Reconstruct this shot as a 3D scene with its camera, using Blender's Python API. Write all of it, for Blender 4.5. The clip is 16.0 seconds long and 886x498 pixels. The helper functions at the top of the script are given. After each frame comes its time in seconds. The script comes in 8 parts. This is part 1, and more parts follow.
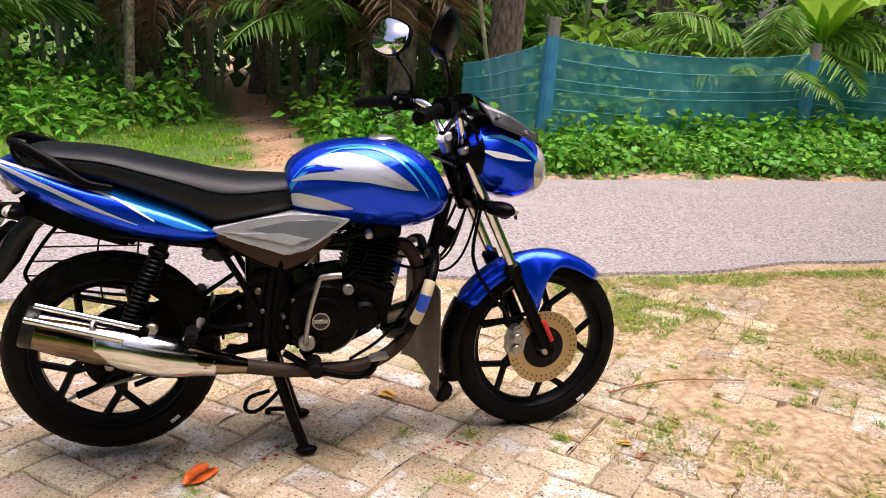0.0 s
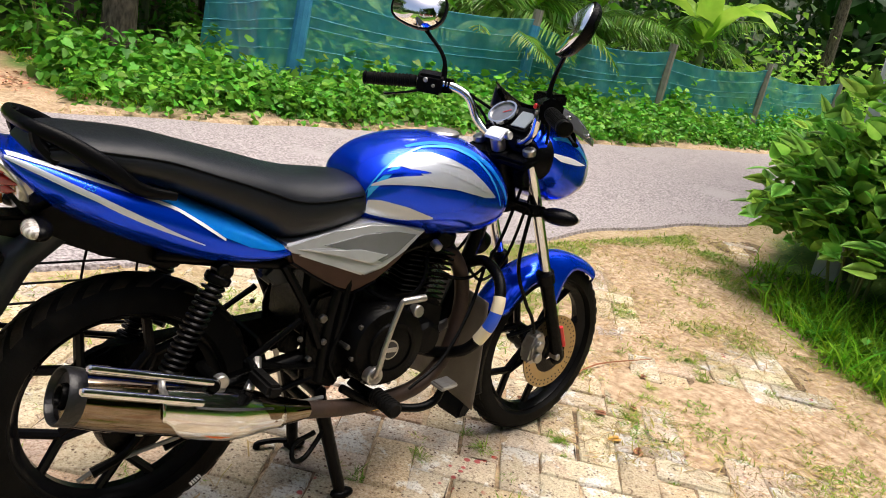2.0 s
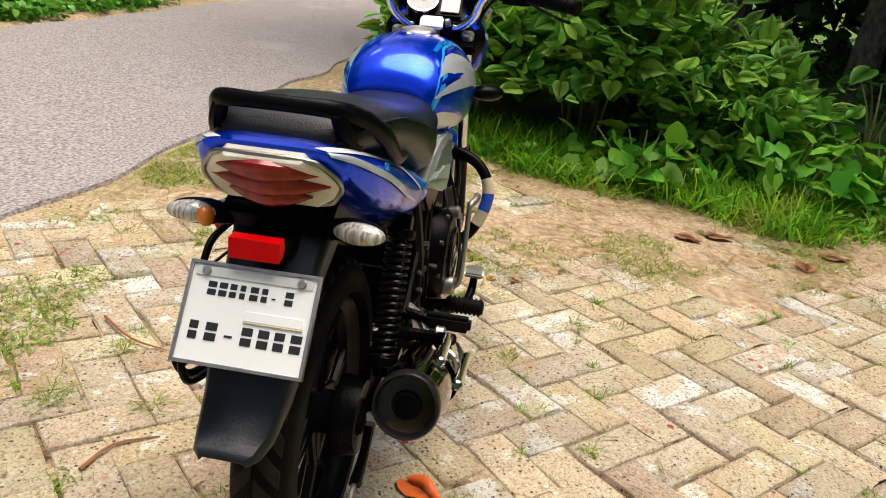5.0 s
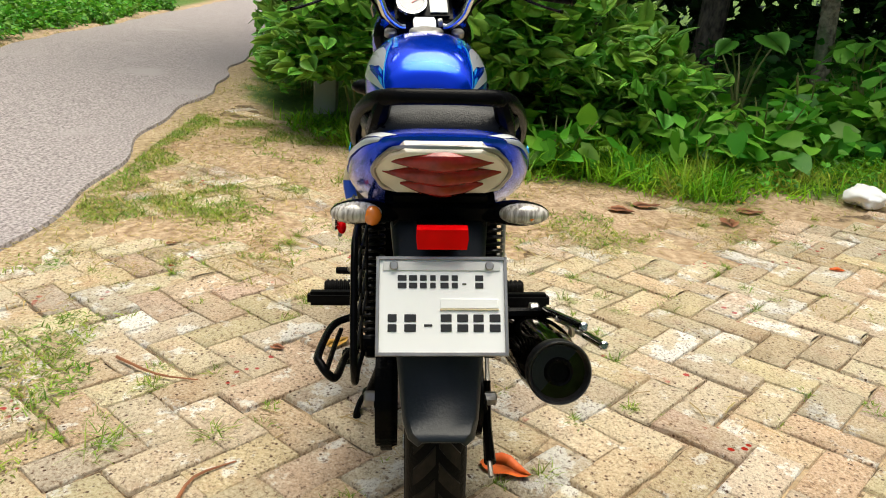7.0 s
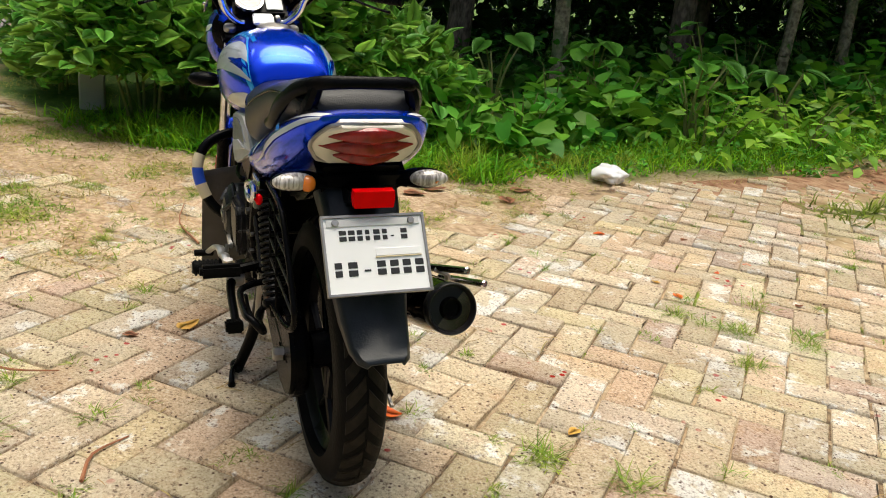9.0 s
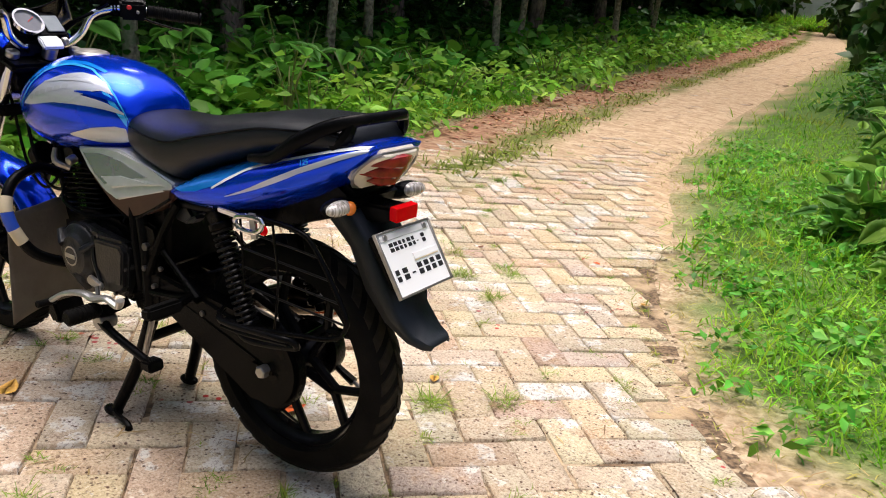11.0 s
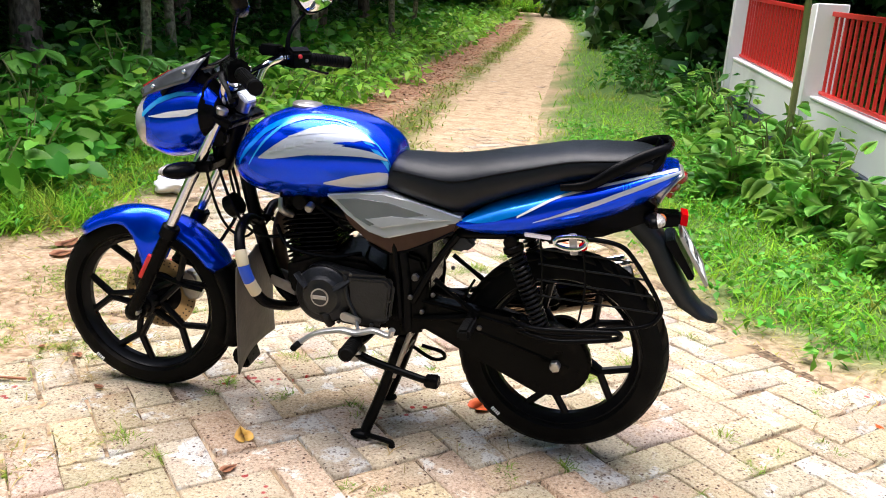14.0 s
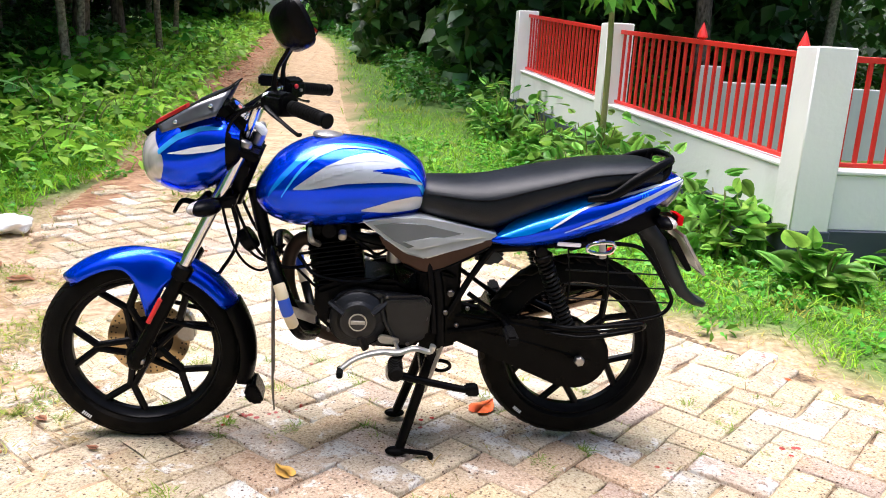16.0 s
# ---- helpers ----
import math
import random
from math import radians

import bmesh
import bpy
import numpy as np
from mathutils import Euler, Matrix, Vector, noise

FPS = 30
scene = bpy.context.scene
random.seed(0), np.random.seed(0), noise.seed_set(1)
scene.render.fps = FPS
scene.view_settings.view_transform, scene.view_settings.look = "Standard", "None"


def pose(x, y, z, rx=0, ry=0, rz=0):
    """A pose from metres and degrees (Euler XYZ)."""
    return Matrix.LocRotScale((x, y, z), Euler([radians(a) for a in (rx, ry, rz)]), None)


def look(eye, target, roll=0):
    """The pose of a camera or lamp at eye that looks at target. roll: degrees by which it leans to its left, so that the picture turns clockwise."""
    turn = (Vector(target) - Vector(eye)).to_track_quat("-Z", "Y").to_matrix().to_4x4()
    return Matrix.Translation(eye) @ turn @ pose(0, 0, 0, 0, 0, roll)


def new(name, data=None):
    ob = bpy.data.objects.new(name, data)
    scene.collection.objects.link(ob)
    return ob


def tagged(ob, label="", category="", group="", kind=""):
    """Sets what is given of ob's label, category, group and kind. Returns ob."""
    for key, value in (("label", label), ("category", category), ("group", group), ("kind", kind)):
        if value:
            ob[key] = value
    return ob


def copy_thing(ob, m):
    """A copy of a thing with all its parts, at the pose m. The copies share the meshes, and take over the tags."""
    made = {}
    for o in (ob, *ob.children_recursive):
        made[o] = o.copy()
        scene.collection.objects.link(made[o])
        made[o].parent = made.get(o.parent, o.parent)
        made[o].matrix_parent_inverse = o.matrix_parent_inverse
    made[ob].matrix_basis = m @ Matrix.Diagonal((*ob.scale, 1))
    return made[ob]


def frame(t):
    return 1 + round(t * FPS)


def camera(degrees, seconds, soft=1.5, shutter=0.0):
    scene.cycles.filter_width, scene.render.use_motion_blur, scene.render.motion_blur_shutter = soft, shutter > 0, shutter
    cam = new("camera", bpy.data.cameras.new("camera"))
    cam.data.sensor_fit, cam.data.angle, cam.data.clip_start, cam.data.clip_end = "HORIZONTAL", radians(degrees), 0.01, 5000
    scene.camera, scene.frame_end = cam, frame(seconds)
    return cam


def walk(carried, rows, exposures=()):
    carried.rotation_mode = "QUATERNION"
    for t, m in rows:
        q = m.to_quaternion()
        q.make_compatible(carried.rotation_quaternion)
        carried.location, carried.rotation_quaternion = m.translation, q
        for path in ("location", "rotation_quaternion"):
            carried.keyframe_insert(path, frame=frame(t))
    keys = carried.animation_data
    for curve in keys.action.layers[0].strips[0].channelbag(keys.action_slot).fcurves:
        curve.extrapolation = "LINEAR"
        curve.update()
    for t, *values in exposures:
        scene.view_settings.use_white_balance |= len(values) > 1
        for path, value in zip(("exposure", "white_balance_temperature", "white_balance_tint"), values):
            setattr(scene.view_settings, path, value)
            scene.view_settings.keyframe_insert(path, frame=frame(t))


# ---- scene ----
cam = camera(57.8, 16.0, soft=1.0)
PATH = [
    (0, (0.334, -2.393, 1.289), (0.837, -0.53, 0.766), 3.1),
    (0.5, (0.052, -2.277, 1.268), (0.759, -0.481, 0.745), 4.4),
    (1, (-0.16, -1.931, 1.227), (0.64, -0.193, 0.644), 4.1),
    (1.5, (-0.338, -1.727, 1.218), (0.679, -0.107, 0.636), 7.3),
    (2, (-0.582, -1.588, 1.298), (0.695, -0.166, 0.71), 11.5),
    (2.5, (-0.716, -1.424, 1.207), (0.635, -0.06, 0.645), 7.7),
    (3, (-0.816, -1.178, 1.191), (0.599, 0.103, 0.594), 1.0),
    (3.5, (-0.917, -1.011, 1.175), (0.634, 0.07, 0.525), 5.2),
    (4, (-1.118, -0.807, 1.194), (0.647, -0.109, 0.564), 8.1),
    (4.5, (-1.233, -0.614, 1.172), (0.596, -0.118, 0.533), 7.2),
    (5, (-1.298, -0.375, 1.182), (0.559, -0.152, 0.474), 7.7),
    (5.2, (-1.332, -0.322, 1.186), (0.528, -0.214, 0.459), 9.1),
    (7.3, (-1.41, 0.111, 1.121), (0.474, -0.027, 0.465), 3.3),
    (7.5, (-1.415, 0.129, 1.125), (0.468, -0.024, 0.467), 3.3),
    (8, (-1.531, 0.204, 1.14), (0.332, -0.114, 0.488), 4.4),
    (8.5, (-1.652, 0.289, 1.15), (0.169, -0.233, 0.51), 5.5),
    (9, (-1.63, 0.408, 1.122), (0.129, -0.318, 0.505), 6.0),
    (9.5, (-1.449, 0.565, 1.118), (0.166, -0.45, 0.517), 3.8),
    (10, (-1.407, 0.738, 1.123), (0.124, -0.398, 0.518), 4.5),
    (10.2, (-1.412, 0.883, 1.137), (0.02, -0.377, 0.536), 5.0),
    (12.3, (-0.812, 1.785, 1.181), (-0.122, -0.017, 0.655), 5.5),
    (12.5, (-0.762, 1.83, 1.181), (-0.085, 0.024, 0.651), 5.1),
    (13, (-0.487, 1.862, 1.166), (0.159, 0.048, 0.623), 0.0),
    (13.5, (-0.294, 1.935, 1.182), (0.315, 0.112, 0.628), 1.5),
    (14, (-0.146, 2.193, 1.215), (0.28, 0.315, 0.674), 3.6),
    (14.5, (-0.043, 2.355, 1.23), (0.324, 0.463, 0.696), 3.8),
    (15, (0.162, 2.325, 1.219), (0.504, 0.425, 0.696), -1.0),
    (15.5, (0.361, 2.29, 1.219), (0.541, 0.364, 0.712), 0.3),
    (16, (0.634, 2.381, 1.22), (0.458, 0.447, 0.741), 3.2),
]
walk(cam, [(t, look(eye, target, roll)) for t, eye, target, roll in PATH],
     exposures=[(0, 0.31, 6500, 22), (1.5, 0.28, 6500, 18), (2.0, 0.38, 6500, 12), (2.5, 0.41, 6550, 10), (3.5, 0.31, 6600, 9), (5.2, 0.06, 6750, 8), (7.3, 0.1, 6700, 3), (9.0, 0.05, 6700, 6), (10.2, 0.05, 6500, 11), (12.3, 0.62, 6050, 19), (14.5, 0.66, 5950, 13), (16, 0.80, 5900, 16)])

# ---- light ----
SUN_EL, SUN_AZ = 80.0, 110.0
world = bpy.data.worlds.new("sky")
scene.world = world
world.use_nodes = True
wn = world.node_tree.nodes
sky = wn.new("ShaderNodeTexSky")
sky.sky_type = "NISHITA"
sky.sun_disc = False
sky.sun_elevation = radians(SUN_EL)
sky.sun_rotation = radians(SUN_AZ)
sky.air_density = 1.0
sky.dust_density = 6.0
sky.ozone_density = 0.6
wn["Background"].inputs[1].default_value = 0.15
world.node_tree.links.new(sky.outputs[0], wn["Background"].inputs[0])
sun_data = bpy.data.lights.new("sun", "SUN")
sun_data.energy = 3.6
sun_data.angle = radians(50)
sun_data.color = (1.0, 0.95, 0.86)
sun = new("sun", sun_data)
sun.rotation_euler = (radians(90 - SUN_EL), 0, radians(180 - SUN_AZ))

# ---- materials ----


def shade(name, a, b=None, scale=8.0, rough=0.6, metal=0.0, bump=0.0, bscale=None, coat=0.0, rnd=None, rv=0.0, trans=0.0, spec=0.5,
          c=None, cscale=2.0, cpos=0.6, wide=0.25, aniso=None, clear=0.0):
    """A surface: colour a mixed with b by noise, patches of c by a larger noise, value jitter rv by object or island."""
    m = bpy.data.materials.new(name)
    m.use_nodes = True
    N, L = m.node_tree.nodes, m.node_tree.links
    p = N["Principled BSDF"]
    p.inputs["Roughness"].default_value = rough
    p.inputs["Metallic"].default_value = metal
    p.inputs["Coat Weight"].default_value = coat
    p.inputs["Coat Roughness"].default_value = 0.04
    p.inputs["Specular IOR Level"].default_value = spec
    geo = N.new("ShaderNodeNewGeometry")
    vec = geo.outputs["Position"]
    if aniso:
        mp = N.new("ShaderNodeMapping")
        mp.inputs["Scale"].default_value = aniso
        L.new(vec, mp.inputs["Vector"])
        vec = mp.outputs["Vector"]

    def noise_tex(s, detail=5.0):
        n = N.new("ShaderNodeTexNoise")
        n.inputs["Scale"].default_value = s
        n.inputs["Detail"].default_value = detail
        L.new(vec, n.inputs["Vector"])
        return n.outputs["Fac"]

    def ramp(x, lo, hi):
        r = N.new("ShaderNodeMapRange")
        r.inputs["From Min"].default_value, r.inputs["From Max"].default_value = lo, hi
        L.new(x, r.inputs["Value"])
        return r.outputs["Result"]

    def mix(f, x, y):
        k = N.new("ShaderNodeMix")
        k.data_type = "RGBA"
        if isinstance(f, float):
            k.inputs[0].default_value = f
        else:
            L.new(f, k.inputs[0])
        for i, v in ((6, x), (7, y)):
            if isinstance(v, tuple):
                k.inputs[i].default_value = (*v, 1)
            else:
                L.new(v, k.inputs[i])
        return k.outputs[2]

    col = mix(ramp(noise_tex(scale), 0.5 - wide, 0.5 + wide), a, b or a)
    if c:
        col = mix(ramp(noise_tex(cscale, 3.0), cpos - 0.06, cpos + 0.06), col, c)
    if rnd:
        if rnd == "island":
            r = geo.outputs["Random Per Island"]
        else:
            r = N.new("ShaderNodeObjectInfo").outputs["Random"]
        hsv = N.new("ShaderNodeHueSaturation")
        L.new(col, hsv.inputs["Color"])
        L.new(ramp(r, 0, 1), hsv.inputs["Value"])
        hsv.inputs["Value"].default_value = 1
        mr = N.new("ShaderNodeMapRange")
        mr.inputs["To Min"].default_value, mr.inputs["To Max"].default_value = 1 - rv, 1 + rv
        L.new(r, mr.inputs["Value"])
        L.new(mr.outputs["Result"], hsv.inputs["Value"])
        w = N.new("ShaderNodeTexWhiteNoise")
        w.noise_dimensions = "1D"
        L.new(r, w.inputs["W"])
        mh = N.new("ShaderNodeMapRange")
        mh.inputs["To Min"].default_value, mh.inputs["To Max"].default_value = 0.5 - 0.05 * rv, 0.5 + 0.05 * rv
        L.new(w.outputs["Value"], mh.inputs["Value"])
        L.new(mh.outputs["Result"], hsv.inputs["Hue"])
        col = hsv.outputs["Color"]
    L.new(col, p.inputs["Base Color"])
    if bump:
        bp = N.new("ShaderNodeBump")
        bp.inputs["Strength"].default_value = bump
        bp.inputs["Distance"].default_value = 0.01
        L.new(noise_tex(bscale or scale * 3), bp.inputs["Height"])
        L.new(bp.outputs["Normal"], p.inputs["Normal"])
    if trans:
        t = N.new("ShaderNodeBsdfTranslucent")
        L.new(col, t.inputs["Color"])
        ms = N.new("ShaderNodeMixShader")
        ms.inputs[0].default_value = trans
        L.new(p.outputs[0], ms.inputs[1])
        L.new(t.outputs[0], ms.inputs[2])
        L.new(ms.outputs[0], N["Material Output"].inputs["Surface"])
    if clear:
        g = N.new("ShaderNodeBsdfTransparent")
        mc = N.new("ShaderNodeMixShader")
        mc.inputs[0].default_value = clear
        L.new(N["Material Output"].inputs["Surface"].links[0].from_socket, mc.inputs[1])
        L.new(g.outputs[0], mc.inputs[2])
        L.new(mc.outputs[0], N["Material Output"].inputs["Surface"])
    return m


def brick_material(name, by_object):
    """Worn clay brick: pink, sandy and grey clay, chalky patches, pits, dark specks and a few red stains."""
    m = bpy.data.materials.new(name)
    m.use_nodes = True
    N, L = m.node_tree.nodes, m.node_tree.links
    p = N["Principled BSDF"]
    p.inputs["Roughness"].default_value = 0.93
    p.inputs["Specular IOR Level"].default_value = 0.25
    geo = N.new("ShaderNodeNewGeometry")
    rand = N.new("ShaderNodeObjectInfo").outputs["Random"] if by_object else geo.outputs["Random Per Island"]

    def ramp(x, lo, hi, a=0.0, b=1.0):
        r = N.new("ShaderNodeMapRange")
        for k, v in zip(("From Min", "From Max", "To Min", "To Max"), (lo, hi, a, b)):
            r.inputs[k].default_value = v
        L.new(x, r.inputs["Value"])
        return r.outputs["Result"]

    def nz(s, d=5.0, rough=0.5):
        n = N.new("ShaderNodeTexNoise")
        n.inputs["Scale"].default_value, n.inputs["Detail"].default_value, n.inputs["Roughness"].default_value = s, d, rough
        L.new(geo.outputs["Position"], n.inputs["Vector"])
        return n.outputs["Fac"]

    def cells(s):
        n = N.new("ShaderNodeTexVoronoi")
        n.inputs["Scale"].default_value = s
        L.new(geo.outputs["Position"], n.inputs["Vector"])
        return n.outputs["Distance"]

    def math_node(op, x, y):
        n = N.new("ShaderNodeMath")
        n.operation = op
        for k, v in enumerate((x, y)):
            if isinstance(v, float):
                n.inputs[k].default_value = v
            else:
                L.new(v, n.inputs[k])
        return n.outputs[0]

    def mix(f, x, y):
        k = N.new("ShaderNodeMix")
        k.data_type = "RGBA"
        L.new(f, k.inputs[0])
        for i, v in ((6, x), (7, y)):
            if isinstance(v, tuple):
                k.inputs[i].default_value = (*v, 1)
            else:
                L.new(v, k.inputs[i])
        return k.outputs[2]

    w = N.new("ShaderNodeTexWhiteNoise")
    w.noise_dimensions = "1D"
    L.new(rand, w.inputs["W"])
    col = mix(ramp(rand, 0.1, 0.9), (0.66, 0.52, 0.335), (0.69, 0.60, 0.38))
    col = mix(ramp(w.outputs["Value"], 0.86, 0.97), col, (0.60, 0.54, 0.48))
    blush = N.new("ShaderNodeMath")
    blush.operation = "PINGPONG"
    blush.inputs[1].default_value = 0.11
    L.new(w.outputs["Value"], blush.inputs[0])
    col = mix(ramp(blush.outputs[0], 0.07, 0.11, 0.0, 0.65), col, (0.66, 0.44, 0.33))
    col = mix(ramp(nz(9, 6, 0.65), 0.50, 0.72), col, (0.60, 0.41, 0.26))
    col = mix(ramp(nz(3.1, 4), 0.50, 0.75, 0.0, 0.8), col, (0.64, 0.57, 0.42))
    chalk = math_node("ADD", nz(7.3, 6, 0.7), ramp(w.outputs["Value"], 0.0, 0.35, 0.09, 0.0))
    col = mix(ramp(chalk, 0.575, 0.625, 0.0, 0.9), col, (0.88, 0.85, 0.78))
    grain = nz(120, 4, 0.7)
    col = mix(ramp(grain, 0.52, 0.68, 0.0, 0.85), col, (0.25, 0.155, 0.10))
    col = mix(ramp(grain, 0.47, 0.32, 0.0, 0.75), col, (0.88, 0.80, 0.65))
    speck = math_node("MULTIPLY", ramp(cells(46), 0.22, 0.15), ramp(nz(6.1, 2), 0.40, 0.50))
    col = mix(speck, col, (0.13, 0.075, 0.05))
    red = math_node("MULTIPLY", ramp(cells(24), 0.27, 0.21), ramp(nz(3.1, 2), 0.61, 0.66))
    col = mix(red, col, (0.50, 0.06, 0.05))
    if not by_object:
        # the lane's far stretch is trodden over with earth and rotted leaves
        sep = N.new("ShaderNodeSeparateXYZ")
        L.new(geo.outputs["Position"], sep.inputs[0])
        earth = math_node("MULTIPLY", ramp(sep.outputs["Y"], -3.2, -6.5), ramp(nz(1.4, 6, 0.65), 0.36, 0.58, 0.5, 1.0))
        col = mix(earth, col, (0.52, 0.38, 0.25))
    pit = nz(48, 6, 0.75)
    col = mix(ramp(pit, 0.565, 0.63, 0.0, 0.85), col, (0.20, 0.12, 0.075))
    tone = N.new("ShaderNodeHueSaturation")
    w2 = N.new("ShaderNodeTexWhiteNoise")
    w2.noise_dimensions = "1D"
    L.new(math_node("ADD", rand, 3.7), w2.inputs["W"])
    L.new(ramp(w2.outputs["Value"], 0.0, 1.0, 0.82, 1.12), tone.inputs["Value"])
    L.new(ramp(w.outputs["Value"], 0.0, 1.0, 0.78, 1.14), tone.inputs["Saturation"])
    L.new(col, tone.inputs["Color"])
    L.new(tone.outputs["Color"], p.inputs["Base Color"])
    b = N.new("ShaderNodeBump")
    b.inputs["Strength"].default_value, b.inputs["Distance"].default_value = 1.0, 0.008
    L.new(math_node("ADD", math_node("MULTIPLY", nz(26, 8, 0.78), 2.0), math_node("MULTIPLY", pit, -0.9)), b.inputs["Height"])
    L.new(b.outputs["Normal"], p.inputs["Normal"])
    return m


M_BRICK = brick_material("brick_clay", True)
M_BRICKS = brick_material("brick_clay_joined", False)
M_ASPHALT = shade("asphalt", (0.15, 0.128, 0.128), (0.47, 0.42, 0.42), 62, 0.85, bump=1.0, bscale=60, wide=0.16, c=(0.36, 0.325, 0.325), cscale=1.3, cpos=0.66)
M_GRASS = shade("grass_blade", (0.11, 0.33, 0.012), (0.33, 0.56, 0.04), 3, 0.5, rnd="island", rv=0.5, trans=0.45, spec=0.15, c=(0.40, 0.40, 0.07), cscale=1.7, cpos=0.62)
M_DRYGRASS = shade("dry_grass_blade", (0.40, 0.30, 0.08), (0.25, 0.30, 0.04), 3, 0.6, rnd="island", rv=0.3, trans=0.3)
# woodland shade is put into this green, about half the weeds' brightness
M_LEAF = shade("shaded_bush_leaf", (0.035, 0.13, 0.014), (0.09, 0.27, 0.032), 4, 0.4, rnd="island", rv=0.5, trans=0.33, spec=0.3)
M_BUSH = shade("creeper_leaf", (0.13, 0.38, 0.04), (0.34, 0.60, 0.10), 14, 0.42, rnd="island", rv=0.55, trans=0.42, spec=0.4, bump=0.5, bscale=45)
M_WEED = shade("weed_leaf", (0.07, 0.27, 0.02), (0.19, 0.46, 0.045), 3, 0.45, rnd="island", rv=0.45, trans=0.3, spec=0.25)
M_TARO = shade("taro_leaf", (0.09, 0.36, 0.04), (0.16, 0.46, 0.06), 9, 0.4, rnd="island", rv=0.3, trans=0.4, bump=0.4, bscale=40)
M_CROWN = shade("tree_leaf", (0.022, 0.08, 0.012), (0.055, 0.14, 0.02), 1.5, 0.45, rnd="island", rv=0.5, trans=0.25)
M_FROND = shade("palm_leaf", (0.10, 0.28, 0.035), (0.27, 0.45, 0.09), 2, 0.4, rnd="island", rv=0.4, trans=0.3)
M_DRYFROND = shade("dry_palm_leaf", (0.26, 0.17, 0.08), (0.20, 0.13, 0.06), 4, 0.7, rnd="island", rv=0.3, trans=0.2)
M_BARK = shade("bark", (0.07, 0.05, 0.035), (0.27, 0.20, 0.15), 24, 0.9, bump=1.0, bscale=40, aniso=(1, 1, 0.4), wide=0.16)
M_PALEBARK = shade("pale_bark", (0.42, 0.36, 0.24), (0.13, 0.105, 0.065), 22, 0.85, bump=1.0, bscale=45, wide=0.15, c=(0.16, 0.20, 0.09), cscale=5, cpos=0.58)
M_STEM = shade("green_stem", (0.16, 0.22, 0.05), (0.28, 0.26, 0.10), 10, 0.6)
M_NET = shade("blue_net", (0.03, 0.42, 0.68), (0.12, 0.62, 0.80), 5, 0.6, bump=0.4, bscale=120, trans=0.55, clear=0.40)
M_WRAP = shade("blue_net_wrap", (0.03, 0.22, 0.46), (0.06, 0.34, 0.55), 9, 0.6, bump=0.4, bscale=90)
# sunlight on open foliage is put into this brighter leaf green
M_BRIGHT = shade("sunlight_tinted_leaf", (0.17, 0.45, 0.03), (0.42, 0.68, 0.09), 2, 0.45, rnd="island", rv=0.4, trans=0.45, spec=0.3)
M_NETROPE = shade("net_rope", (0.10, 0.44, 0.58), None, 8, 0.6)
M_POST = shade("weathered_post", (0.32, 0.30, 0.25), (0.22, 0.20, 0.17), 12, 0.9, bump=0.4)
M_WHITEWALL = shade("whitewash", (0.86, 0.86, 0.85), (0.80, 0.80, 0.79), 2.5, 0.85, bump=0.2, bscale=30, c=(0.68, 0.68, 0.65), cscale=1.2, cpos=0.70)
M_PLINTH = shade("dark_plinth_paint", (0.03, 0.045, 0.07), (0.06, 0.07, 0.09), 5, 0.7)
M_REDPAINT = shade("red_iron_paint", (0.72, 0.02, 0.012), (0.62, 0.03, 0.02), 20, 0.4)
M_GREYWALL = shade("grey_cement", (0.52, 0.53, 0.54), (0.42, 0.43, 0.45), 4, 0.9, bump=0.3)


def ground_material():
    m = bpy.data.materials.new("soil_and_grass")
    m.use_nodes = True
    N, L = m.node_tree.nodes, m.node_tree.links
    p = N["Principled BSDF"]
    p.inputs["Roughness"].default_value = 0.95
    geo = N.new("ShaderNodeNewGeometry")

    def nz(s, lo, hi, d=5.0):
        n = N.new("ShaderNodeTexNoise")
        n.inputs["Scale"].default_value, n.inputs["Detail"].default_value = s, d
        L.new(geo.outputs["Position"], n.inputs["Vector"])
        r = N.new("ShaderNodeMapRange")
        r.inputs["From Min"].default_value, r.inputs["From Max"].default_value = lo, hi
        L.new(n.outputs["Fac"], r.inputs["Value"])
        return r.outputs["Result"]

    def mix(f, x, y):
        k = N.new("ShaderNodeMix")
        k.data_type = "RGBA"
        L.new(f, k.inputs[0])
        for i, v in ((6, x), (7, y)):
            if isinstance(v, tuple):
                k.inputs[i].default_value = (*v, 1)
            else:
                L.new(v, k.inputs[i])
        return k.outputs[2]

    dirt = mix(nz(24, 0.35, 0.65, 8), (0.28, 0.18, 0.10), (0.55, 0.41, 0.27))
    dirt = mix(nz(3.5, 0.5, 0.6), dirt, mix(nz(60, 0.35, 0.65), (0.34, 0.20, 0.11), (0.60, 0.48, 0.33)))
    green = mix(nz(25, 0.3, 0.7), (0.05, 0.12, 0.015), (0.12, 0.20, 0.03))
    lit = N.new("ShaderNodeAttribute")
    lit.attribute_name = "litter"
    dirt = mix(lit.outputs["Fac"], dirt, mix(nz(30, 0.35, 0.65), (0.40, 0.23, 0.13), (0.60, 0.40, 0.25)))
    att = N.new("ShaderNodeAttribute")
    att.attribute_name = "cover"
    L.new(mix(att.outputs["Fac"], dirt, green), p.inputs["Base Color"])
    b = N.new("ShaderNodeBump")
    b.inputs["Strength"].default_value, b.inputs["Distance"].default_value = 0.7, 0.02
    L.new(nz(45, 0, 1, 8), b.inputs["Height"])
    L.new(b.outputs["Normal"], p.inputs["Normal"])
    return m


M_GROUND = ground_material()


